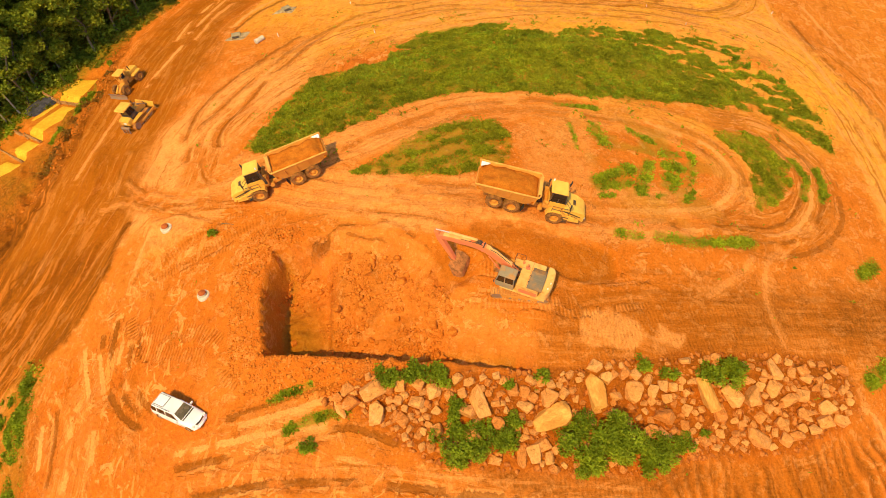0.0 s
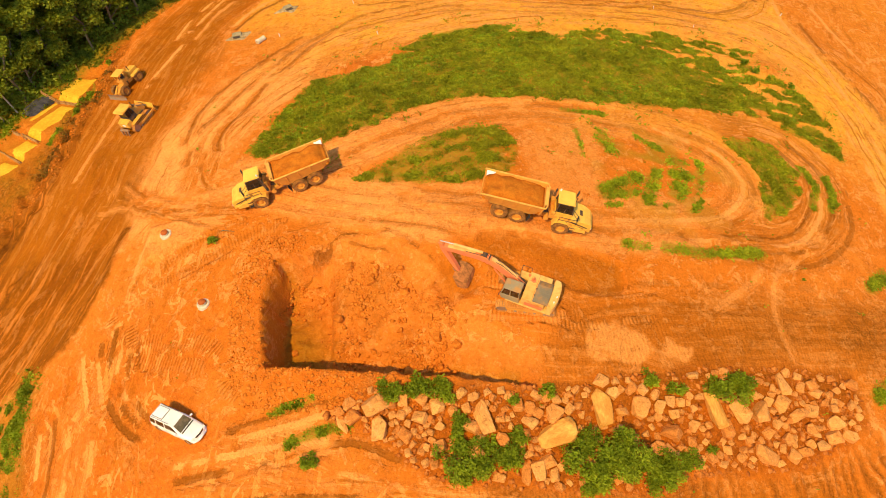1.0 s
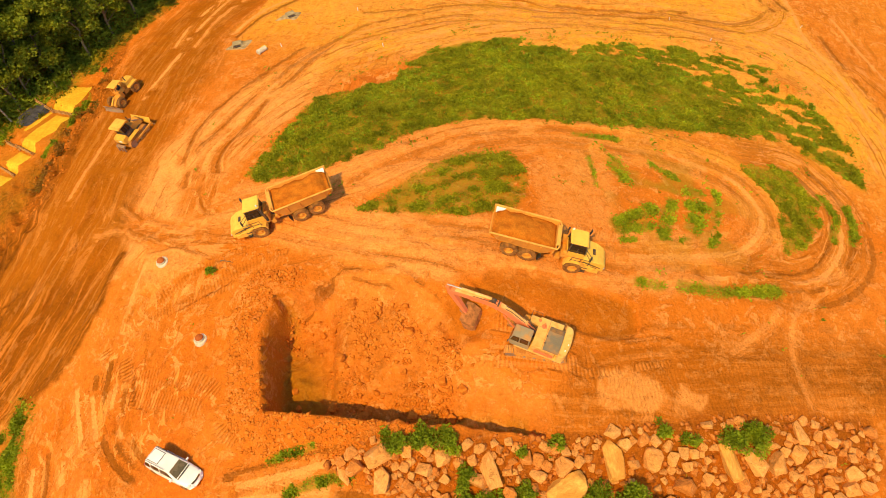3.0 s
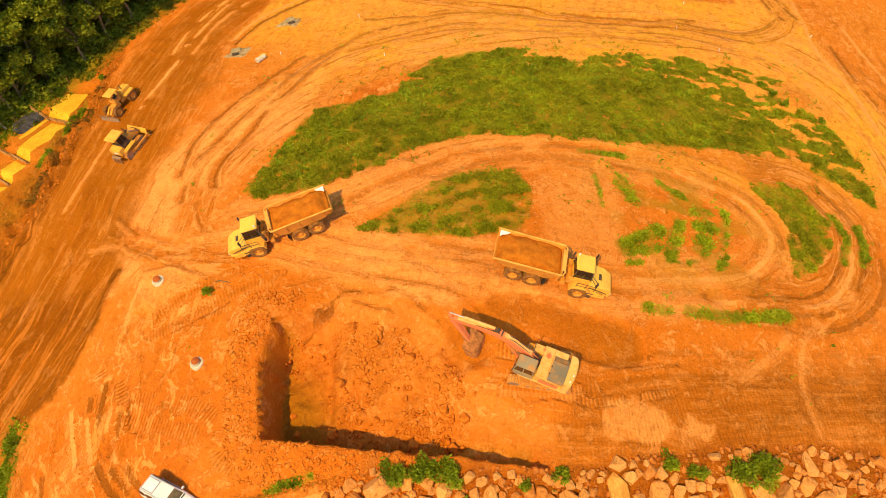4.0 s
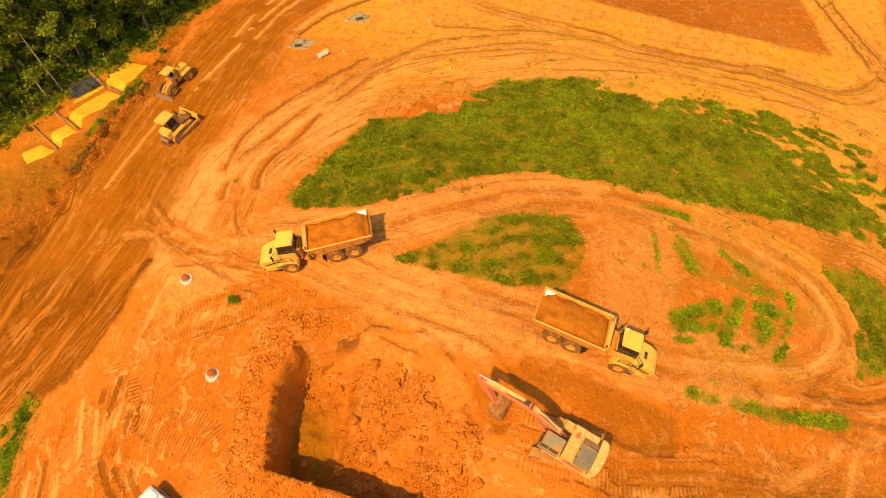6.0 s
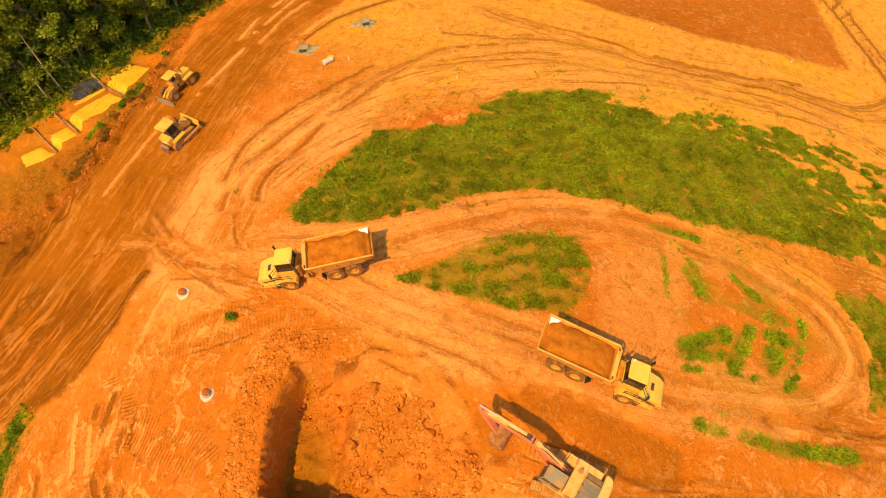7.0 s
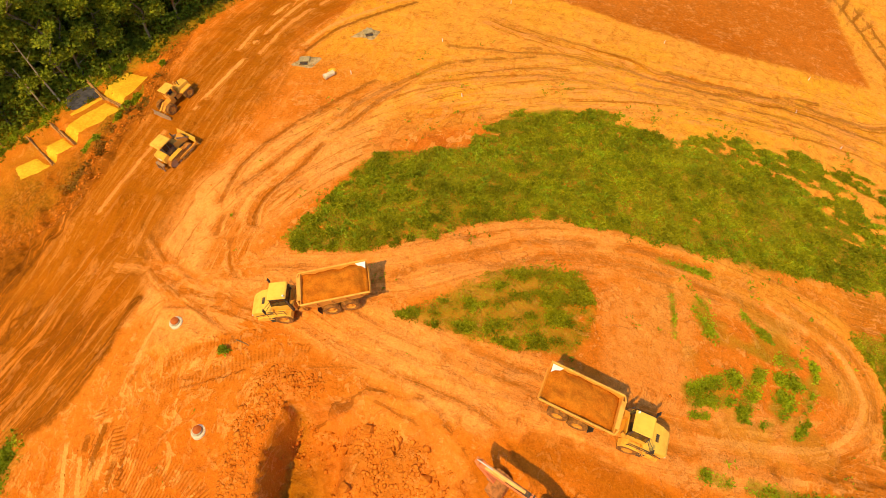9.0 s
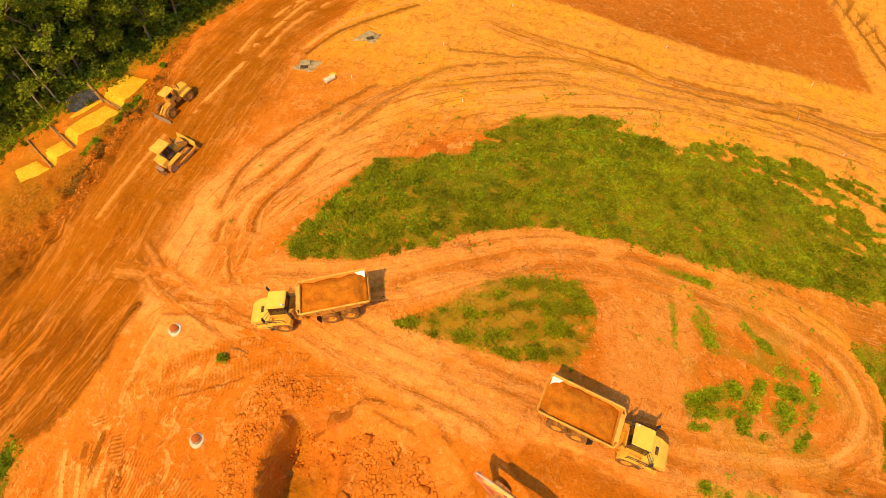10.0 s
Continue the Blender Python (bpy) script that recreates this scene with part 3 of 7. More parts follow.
def earth(x, y):
    """Heights and soil masks of the finished ground."""
    z = hill(x, y)
    masks = {k: np.zeros(x.size) for k in ("dark", "pale", "red", "lane", "shoe", "damp_shade", "green", "along", "across", "thin", "scrape")}
    rough = patchy(x, y, 6, 1) - 0.5
    z = z + 0.5 * rough + (0.20 + 0.3 * np.maximum(patchy(x, y, 11, 22) - 0.45, 0)) * (patchy(x, y, 1.2, 2) - 0.5)
    flat = z.ravel()
    road = inside(x, y, DARK_ROAD) + (patchy(x, y, 2.0, 34, 4) - 0.5) * 2.6
    masks["dark"] = (0.95 * smooth(-0.3 - 2.0 * smooth(36, 46, y), 0.3 + 2.0 * smooth(36, 46, y), road)).ravel()
    # vehicles' ways
    for k, (line, half, lane, shoe, rut, dark, pale) in enumerate(WAYS):
        slim, rim = half < 1, max(half, 0.62)
        idx, along, across = beside(x, y, flowing(line), rim * 1.25 + 0.6)
        xi, yi = x.ravel()[idx], y.ravel()[idx]
        across = across * (3.0 if half < 0.3 else 1.0)   # hairline cracks, drawn as narrow dark lines
        edge = smooth(rim * 1.18 + 0.25, rim * 0.72, np.abs(across) + (patchy(xi, yi, 3, k + 3) - 0.5) * rim * 0.5)
        run_out, fade = np.linalg.norm(np.diff(flowing(line), axis=0), axis=1).sum(), min(4.0, 0.5 + 1.2 * half)
        edge = edge * smooth(-0.6, fade, along) * smooth(run_out + 0.6, run_out - fade, along)
        if half < 1:
            edge = edge * smooth(0.22, 0.45, patchy(xi, yi, 2.6, k + 120))
        wob = (patchy(xi, yi, 9, k + 40) - 0.5) * 2.0
        cut = 2.4 * (patchy(across + 0.4 * wob, along * 0.07, 0.75, k + 80) - 0.5) if half > 1 else -0.6
        flat[idx] += 1.8 * rut * edge * cut * (0.4 + 1.2 * patchy(xi, yi, 5, k + 60))
        # each way has its own run of streaks, which fade out where another begins
        win, own = edge > 0.3, smooth(0.32, 0.62, edge)
        seam = 1 - np.exp(-(((edge - 0.3) / 0.16) ** 2))
        own_run = win | (masks["along"][idx] == 0)
        masks["along"][idx[own_run]], masks["across"][idx[own_run]] = along[own_run], (across + (0.0 if slim else 0.5) * wob)[own_run]
        masks["lane"][idx] = np.maximum(masks["lane"][idx] * seam, own * lane)
        masks["shoe"][idx] = np.where(edge > 0.3, own * shoe, masks["shoe"][idx] * seam)
        masks["thin"][idx] = np.where(win, own * (pale - dark) if slim else masks["thin"][idx] * (1 - own), masks["thin"][idx] * seam)
        if slim:
            dark, pale = 0.3 * dark, 0.3 * pale
        masks["dark"][idx] = np.maximum(masks["dark"][idx], edge * dark)
        if half < 1 and pale > 0:
            masks["dark"][idx] *= 1 - 0.9 * pale * edge
        masks["pale"][idx] = np.maximum(masks["pale"][idx] * (1 - 0.7 * edge * (dark > 0)), edge * pale)
    z = flat.reshape(x.shape)
    m = {k: v.reshape(x.shape) for k, v in masks.items()}
    # the pit, with a loose red bank of spoil round its near and left side
    jag = (patchy(x, y, 2.2, 5) - 0.5) * 0.9
    d = inside(x, y, PIT) + jag * 0.7
    d_wall = np.minimum(beyond(x, y, PIT_NEAR), beyond(x, y, PIT_LEFT)) + jag * 0.4
    d_far = beyond(x, y, PIT_FAR) + (patchy(x, y, 3.2, 6) - 0.5) * 1.6
    clods = patchy(x, y, 0.9, 8, 2)
    depth = np.minimum(4.7 * np.minimum(smooth(0.0, 0.5, beyond(x, y, PIT_NEAR) + jag * 0.4), smooth(0.0, 0.95, beyond(x, y, PIT_LEFT) + jag * 0.4)), (0.6 + 2.4 * smooth(-19.5, -22.5, x)) * smooth(0, 0.4, d_far) + (0.42 + 0.9 * smooth(-19.5, -23.0, x)) * np.maximum(d_far - 0.3, 0))
    depth = np.minimum(depth, np.maximum(0.85 * (-1.3 - x), 0.0) + 0.2)
    trench = beyond(x, y, PIT_NEAR) + jag * 0.4
    depth = np.maximum(depth, 2.3 * smooth(0.0, 0.5, trench) * smooth(4.0, 1.2, trench) * smooth(-1.4, -5.5, x))
    hole = np.where(d > 0, depth * smooth(0, 0.3, d), 0)
    z = z - hole + np.where(hole > 0.5, 0.75 * (clods - 0.5) + 0.6 * np.maximum(patchy(x, y, 0.7, 9, 1) - 0.55, 0), 0)
    spoil = smooth(-3.4, -0.5, d) * (d < 0.15) * np.maximum(smooth(-21, -25, x), smooth(26.2, 24.4, y) * smooth(-9, -13, x))
    z = z + spoil * (0.30 + 0.55 * (clods - 0.35))
    m["red"] = np.maximum(m["red"], spoil * 0.35)
    m["lane"] *= np.where(d > -0.3, 0.1, 1 - 0.8 * spoil)
    m["pale"] = np.where(d > 0, 0.2 * m["pale"] + 0.2 * smooth(0.5, 1.6, d_wall), m["pale"])
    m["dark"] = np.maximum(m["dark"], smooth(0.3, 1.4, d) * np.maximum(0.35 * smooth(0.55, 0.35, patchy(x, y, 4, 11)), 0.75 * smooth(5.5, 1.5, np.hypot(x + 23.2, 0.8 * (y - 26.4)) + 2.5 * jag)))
    crack = np.exp(-(((d_far * np.sign(d) + 0.25) / 0.22) ** 2)) * smooth(-8, -13, x) * (patchy(x, y, 3, 24) > 0.4)
    z = z - 0.12 * crack
    # floor a little darker along the near and left walls
    m["damp_shade"] = np.maximum(m["damp_shade"], smooth(0.4, 1.2, d) * smooth(3.6, 1.2, d_wall) * 0.25 * patchy(x, y, 3, 25) * (x < -6))
    # shade inside the lip's crack, put into the soil colour
    m["damp_shade"] = np.maximum(m["damp_shade"], 0.15 * crack)
    m["damp_shade"] = np.maximum(m["damp_shade"], smooth(0.2, 1.0, d) * (x < -7) * np.clip(patchy(x, y, 1.6, 47) - 0.45, 0, 1) * 0.8 * smooth(-10, -13, x))
    # a shelf of fresh fill between pit and haul road, with a low edge
    shelf = inside(x, y, [(-9.8, 37.0), (-8.2, 36.4), (-7.6, 37.9), (-4, 38.4), (0, 38.5), (4.8, 38.2), (5.0, 35.4), (2, 34.4), (-3, 34.2), (-7, 34.6)]) + jag
    m["dark"] = np.maximum(m["dark"], smooth(-0.12, 0.15, shelf) * 0.6)
    z = z - 0.4 * smooth(-0.15, 0.2, shelf)
    # the excavator's level stand, and the hollow where its bucket digs
    stand = smooth(4.6, 2.6, np.hypot(x + 3.15, y - 32.4))
    z = z + stand * (0.4 * hill(x, y) + 0.6 * float(hill(np.array(-3.15), np.array(32.4))) - 0.1 + 0.08 * (patchy(x, y, 0.9, 41) - 0.5) - z)
    dug = smooth(2.8, 0.9, np.hypot(x + 9.0, y - 33.3) + jag)
    z = z - 1.0 * dug
    m["dark"] = np.maximum(m["dark"] * (1 - 0.7 * stand), 0.5 * dug)
    # the low side beyond the haul road, where the silt basins lie
    verge = -60.7 - 0.02 * (y - 52) - 0.004 * (y - 54) ** 2 + (patchy(x, y, 4, 13) - 0.5) * 2.2
    low = smooth(verge, verge - 3.4, x) * smooth(32, 45, y) * smooth(80, 66, y)
    z = z - 0.9 * low + low * (1 - low) * 4 * 1.1 * (patchy(x, y, 1.6, 14) - 0.5)
    m["damp_shade"] = np.maximum(m["damp_shade"], smooth(0.15, 0.6, low * (1 - low) * 4) * (0.65 + 0.6 * patchy(x, y, 2.2, 23)))
    bank = smooth(verge + 1.2, verge - 0.6, x) * smooth(verge - 6.6, verge - 4.6, x) * smooth(34, 42, y) * smooth(68, 63, y)
    m["damp_shade"] = np.maximum(m["damp_shade"], bank * (0.45 + 1.0 * patchy(x, y, 2.4, 26)))
    z = z + bank * 1.6 * (patchy(x, y, 1.5, 27) - 0.5)
    m["red"] = np.maximum(m["red"], low * 0.4)
    corner = smooth(-1.5, 2.5, inside(x, y, [(-60, 23), (-50, 23), (-46.8, 18), (-45.4, 6), (-62, 6)]) + jag)
    m["damp_shade"] = np.maximum(m["damp_shade"], corner * (0.1 + 0.9 * patchy(x, y, 2.6, 48)))
    slump = smooth(-1.5, 1.5, inside(x, y, [(-61.8, 60), (-61.2, 44), (-65, 35), (-84, 31), (-79, 46), (-71, 48.2), (-66.4, 54), (-64.6, 61)]) + jag)
    # damp slumped clay, with the shadow of its gullies painted in
    m["damp_shade"] = np.maximum(m["damp_shade"], slump * (0.45 + 1.1 * patchy(x + 0.5 * y, 0.4 * (y - 0.5 * x), 2.2, 45)))
    z = z + slump * 1.2 * (patchy(x + 0.5 * y, 0.4 * (y - 0.5 * x), 1.5, 46) - 0.5)
    for ring_ in BASINS:
        d_b = inside(x, y, ring_)
        if (d_b > 0).any():
            z = z + smooth(-1.4, -0.4, d_b) * (np.mean(z[d_b > 0]) - 0.15 - z)
    # churned edge of the haul road
    ridge = smooth(1.1, 0.1, beyond(x, y, [(-45.4, 37.4), (-45.6, 34.6), (-46.5, 30.5), (-48.4, 26), (-52.8, 22.6), (-57, 21.2)]) + jag * 0.7)
    z = z + ridge * 0.4 * (patchy(x, y, 1.1, 15) - 0.15)
    m["damp_shade"] = np.maximum(m["damp_shade"], ridge * (0.5 + 0.9 * patchy(x, y, 1.0, 44)))
    churn = smooth(-1.5, 3.5, inside(x, y, [(-62, 36), (-47, 37), (-46, 31), (-48, 25), (-58, 18), (-74, 16), (-74, 36)])) 
    m["damp_shade"] = np.maximum(m["damp_shade"], churn * (0.45 + 0.6 * patchy(x, y, 2.5, 35)))
    # wet dark stretch by the rocks, pale dried spots, a dark far parcel
    wet = smooth(-2.5, 3.0, inside(x, y, [(-2.5, 26.2), (12, 31.0), (22, 34.2), (40, 41), (42, 47), (26, 41.6), (12, 36.6), (0.5, 32.5)]) + (patchy(x, y, 7, 16) - 0.5) * 5)
    m["damp_shade"] = np.maximum(m["damp_shade"], wet * (0.2 + 0.5 * patchy(x, y, 5, 38) + 0.45 * smooth(8, 20, x)))
    far_lot = smooth(-0.4, 0.6, inside(x, y, [(-26, 98), (-11, 96.0), (1.2, 95.6), (18.6, 98.6), (12.5, 121), (-14, 131), (-34, 118)]) + jag)
    m["damp_shade"] = np.maximum(m["damp_shade"], far_lot * 0.42 * (0.6 + 0.8 * patchy(x, y, 9, 21)))
    m["lane"] *= 1 - far_lot
    m["pale"] = np.maximum(m["pale"], smooth(60, 78, y + 0.15 * (x + 20)) * 0.95 * (1 - far_lot) * (x > -47))
    right_lot = smooth(-0.8, 1.2, inside(x, y, [(26.2, 112), (26.9, 100), (28.4, 91), (31.6, 83), (35.2, 75), (41, 64), (90, 60), (90, 130), (27, 130)]) + jag)
    m["pale"] *= 1 - 0.75 * right_lot
    m["red"] = np.maximum(m["red"], 0.35 * right_lot)
    mound = np.exp(-(((x - 23.2) / 2.8) ** 2) - ((y - 75.4) / 3.0) ** 2)
    z = z + 0.9 * mound + 0.5 * mound * (patchy(x, y, 1.6, 98) - 0.5)
    m["red"] = np.maximum(m["red"], 0.6 * mound)
    m["pale"] *= 1 - 0.5 * mound
    for spot in ([(2.2, 31.6), (4.2, 32.2), (7.0, 32.2), (8.0, 31.0), (6.6, 29.4), (2.1, 28.8)], [(8.8, 32.6), (9.8, 32.0), (11.3, 32.4), (10.6, 30.9), (8.5, 30.8)]):
        s = smooth(-0.1, 0.15, inside(x, y, spot) + (patchy(x, y, 1.2, 17) - 0.5) * 0.8)
        m["pale"] = np.maximum(m["pale"], s)
        m["damp_shade"] *= 1 - s
        m["lane"] *= 1 - 0.7 * s
    rocky = smooth(-1.2, 0.6, inside(x, y, ROCK_BED) + jag)
    m["red"] = np.maximum(m["red"], rocky * 0.8)
    m["lane"] *= 1 - rocky
    # shade of the gaps between boulders, painted into the bed's soil
    m["damp_shade"] = np.maximum(m["damp_shade"], rocky * 0.85)
    skirt = smooth(1.6, 0.3, beyond(x, y, [(-4, 17.4), (1, 17.8), (8, 19.2), (12, 21.4)]) + jag)
    m["damp_shade"] = np.maximum(m["damp_shade"], skirt * 0.85)
    furrows = smooth(-1, 1.5, inside(x, y, [(9, 20.6), (12, 23.0), (18, 24.2), (21.6, 26.4), (26.2, 28.6), (29.6, 30.6), (42, 33), (42, 6), (4, 6), (4, 16)]))
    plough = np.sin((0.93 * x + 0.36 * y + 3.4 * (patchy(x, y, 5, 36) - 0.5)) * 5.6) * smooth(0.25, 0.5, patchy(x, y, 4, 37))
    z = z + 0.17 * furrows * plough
    # furrows' relief shaded in colour: dark troughs here, pale crests below
    m["damp_shade"] = np.maximum(m["damp_shade"], furrows * np.clip(0.42 - 0.55 * plough + 0.5 * (patchy(x, y, 2.0, 28) - 0.4), 0, 0.9))
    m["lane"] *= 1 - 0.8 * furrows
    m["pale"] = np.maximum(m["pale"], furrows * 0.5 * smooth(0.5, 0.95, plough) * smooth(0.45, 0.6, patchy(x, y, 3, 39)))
    heap = smooth(-0.15, 0.3, inside(x, y, [(-41.6, 33.4), (-42.0, 37.6), (-39, 38.4), (-36.5, 37.8), (-34.4, 37.0), (-36.6, 35.2)]) + jag * 0.5)
    z = z + 0.28 * heap
    m["pale"] = np.maximum(m["pale"], heap * 0.75)
    m["dark"] *= 1 - heap
    m["damp_shade"] *= 1 - heap
    straw = smooth(0.45, 0.6, patchy(x * 0.7, y, 2.6, 29)) * np.exp(-(((x - 8.5) / 6.5) ** 2) - ((y - 50.5) / 6) ** 2)
    m["green"] = np.maximum(m["green"], 0.75 * straw)
    z = z + rocky * 0.35 * (patchy(x, y, 1.6, 18) - 0.2)
    # soil under what grows
    for ring_, rich in zip(MEADOWS, (1.0, 0.75, 0.9)):
        m["green"] = np.maximum(m["green"], rich * smooth(-0.3, 0.8, inside(x, y, ring_) + (patchy(x, y, 2.5, 19) - 0.5) * 1.3))
    m["green"] *= smooth(0.0, 0.06, patchy(0.7 * x, 1.3 * y, 1.1, 52) - bare_among(x, y) + 0.03)
    for line, half in STRIPS:
        m["green"] = np.maximum(m["green"], (0.8 if half < 1.2 else 0.3) * smooth(half * 1.2, half * 0.5, beyond(x, y, line) + (patchy(x, y, 1.1, 20) - 0.5) * half))
    bare = smooth(-0.8, 0.8, inside(x, y, [(-31.9, 60.4), (-31.1, 67.9), (-23.6, 69.6), (-20.0, 68.0), (-22.5, 61.9), (-28.6, 58.6)]) + jag) * (m["green"] < 0.3)
    m["red"] = np.maximum(m["red"], 0.75 * bare * smooth(0.35, 0.6, patchy(x, y, 2.4, 42)))
    m["pale"] *= 1 - 0.5 * bare
    flaked = 1.0 * bare
    m["lane"] *= 1 - 0.8 * bare
    z = z + 0.5 * bare * (patchy(x, y, 1.8, 43) - 0.5)
    # grey brown in the pit's damp corner, and as painted shade tone of the cut faces
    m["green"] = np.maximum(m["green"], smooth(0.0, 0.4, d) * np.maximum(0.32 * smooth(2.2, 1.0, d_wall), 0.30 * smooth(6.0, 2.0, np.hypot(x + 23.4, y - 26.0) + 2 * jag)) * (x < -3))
    wood = smooth(-3.2, 0.5, inside(x, y, WOOD_FLOOR) + jag * 2)
    m["green"] = np.maximum(m["green"], wood)
    m["lane"] *= 1 - m["green"]
    m["thin"] = m["thin"] * (1 - m["green"]) * ((d < 0.3) | (d_far < 1.6)) * (1 - 0.8 * rocky)
    plain = smooth(-2.0, 3.0, inside(x, y, [(-47, 8), (-50, 19), (-45, 27), (-43, 34), (-36, 36.5), (-28, 35), (-28, 21), (-20, 19), (-4, 16), (6, 12), (6, 4), (-40, 2)]) + (patchy(x, y, 5, 90) - 0.5) * 5)
    m["scrape"] = plain * (1 - rocky) * (1 - spoil) * (1 - m["green"]) * smooth(0.2, 0.5, patchy(x, y, 6, 91)) + 0.45 * smooth(58, 66, y) * (x > -46) * (1 - m["green"]) * (1 - far_lot)
    m["scrape"] = np.maximum(np.maximum(m["scrape"], flaked), np.maximum(0.8 * mound, 0.8 * right_lot))
    m["lane"] *= 1 - 0.35 * plain
    m["red"] = np.maximum(m["red"], 0.5 * plain * smooth(36, 24, y))
    m["pale"] *= 1 - 0.4 * plain
    dull = smooth(-63.5, -66.5, x) * smooth(40, 46, y) * smooth(72, 66, y)
    m["green"] = np.maximum(m["green"], 0.55 * dull * patchy(x, y, 3, 96))
    return z, m


BASINS = [[(-70.6, 61.4), (-69.6, 65.3), (-66.4, 65.7), (-66.4, 62.9), (-66.8, 60.4)], [(-71.4, 54.6), (-69.4, 60.3), (-66.8, 60.0), (-66.7, 59.0), (-69.3, 53.9)],
          [(-72.6, 52.0), (-71.4, 54.1), (-69.2, 53.6), (-70.6, 50.8)], [(-74.8, 48.9), (-73.5, 51.1), (-70.8, 50.7), (-72.7, 47.5)], [(-72.4, 57.0), (-70.7, 61.0), (-70.1, 60.9), (-71.8, 56.8)]]
ROCK_BED = [(-17.6, 20.9), (-14.4, 22.8), (-8, 24.0), (0, 25.8), (6, 28.2), (13, 30.8), (19.8, 33.0), (25.8, 34.2), (27.0, 30.8), (21.6, 26.2), (17.5, 24.4), (11, 22.4), (8, 20.2), (1, 18.8), (-8.5, 17.8), (-12, 19.2)]
WOOD_FLOOR = [(-92, 38), (-80.0, 51.5), (-74.6, 59.5), (-71.2, 65), (-68.4, 70), (-65.6, 76.5), (-63.2, 83.5), (-50, 112), (-60, 300), (-400, 300), (-400, 20), (-110, 20)]

gz, soil_masks = earth(gx, gy)


def lattice_mesh(name, x, y, z):
    rows, cols = x.shape
    k = np.arange(rows * cols).reshape(rows, cols)
    quads = np.stack([k[:-1, :-1], k[:-1, 1:], k[1:, 1:], k[1:, :-1]], -1).reshape(-1, 4)
    me = bpy.data.meshes.new(name)
    me.vertices.add(rows * cols)
    me.vertices.foreach_set("co", np.stack([x, y, z], -1).ravel())
    me.loops.add(quads.size)
    me.loops.foreach_set("vertex_index", quads.ravel().astype(np.int32))
    me.polygons.add(len(quads))
    me.polygons.foreach_set("loop_start", np.arange(0, quads.size, 4, dtype=np.int32))
    me.polygons.foreach_set("use_smooth", np.ones(len(quads), bool))
    me.update()
    me.validate()
    return me


ground_mesh = lattice_mesh("ground", gx, gy, gz)
for name, keys in (("soil", ("dark", "pale", "red")), ("wear", ("lane", "shoe", "damp_shade"))):
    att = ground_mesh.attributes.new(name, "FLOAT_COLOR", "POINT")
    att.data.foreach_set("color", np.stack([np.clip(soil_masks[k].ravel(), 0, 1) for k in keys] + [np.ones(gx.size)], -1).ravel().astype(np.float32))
soil_masks["sand"] = smooth(48, 66, gy + 0.2 * gx)
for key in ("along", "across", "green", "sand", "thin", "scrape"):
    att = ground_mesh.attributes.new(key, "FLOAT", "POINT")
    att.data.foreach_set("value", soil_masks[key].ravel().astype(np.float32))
ground_mesh.materials.append(SOIL)
ground = tagged(new("ground", ground_mesh), "orange red clay of a cleared building site, rutted by wheels and tracks", "ground", kind="structure")

GROUND_X, GROUND_Y = gx[0], gy[:, 0]


def land(x, y):
    """The height of the finished ground at one plan point."""
    i = int(np.clip(np.searchsorted(GROUND_X, x) - 1, 0, len(GROUND_X) - 2))
    j = int(np.clip(np.searchsorted(GROUND_Y, y) - 1, 0, len(GROUND_Y) - 2))
    a, b = (x - GROUND_X[i]) / (GROUND_X[i + 1] - GROUND_X[i]), (y - GROUND_Y[j]) / (GROUND_Y[j + 1] - GROUND_Y[j])
    return float((gz[j, i] * (1 - a) + gz[j, i + 1] * a) * (1 - b) + (gz[j + 1, i] * (1 - a) + gz[j + 1, i + 1] * a) * b)

# ---- surfaces of things ----
def painted(name, col, dust=0.35, rough=0.45, metal=0.0, worn=(0.10, 0.06, 0.04)):
    """Paint on steel with clay dust and small chips."""
    n = Nodes(name, rough, metal, 0.4)
    grime, chip = n.noise(1.3, 5, 0.65), n.noise(9.0, 3, 0.6)
    base = n.vary(col, n.noise(0.7, 2), 0.9, 1.08)
    base = n.mix(n.math("MULTIPLY", n.ramp(grime, 0.42, 0.7), dust), base, (0.58, 0.235, 0.035))
    base = n.mix(n.ramp(chip, 0.70, 0.76, 0.0, 0.6), base, worn)
    n.put(n.shader.inputs["Roughness"], n.ramp(grime, 0.3, 0.7, rough, min(1.0, rough + 0.35)))
    n.bump(chip, 0.08, 0.02)
    return n.colour(base).mat


def rough_stuff(name, a, b, scale=2.0, rough=0.95, relief=0.4, depth=0.05, spec=0.06):
    """Stone, concrete, rubber, bark: two tones, grain and relief."""
    n = Nodes(name, rough, 0.0, spec)
    big, small = n.noise(scale, 5, 0.62, warp=0.3), n.noise(scale * 7, 4, 0.65)
    n.colour(n.vary(n.mix(n.ramp(big, 0.35, 0.66), a, b), small, 0.8, 1.15))
    n.bump(n.math("ADD", big, n.math("MULTIPLY", small, 0.5)), relief, depth)
    return n.mat


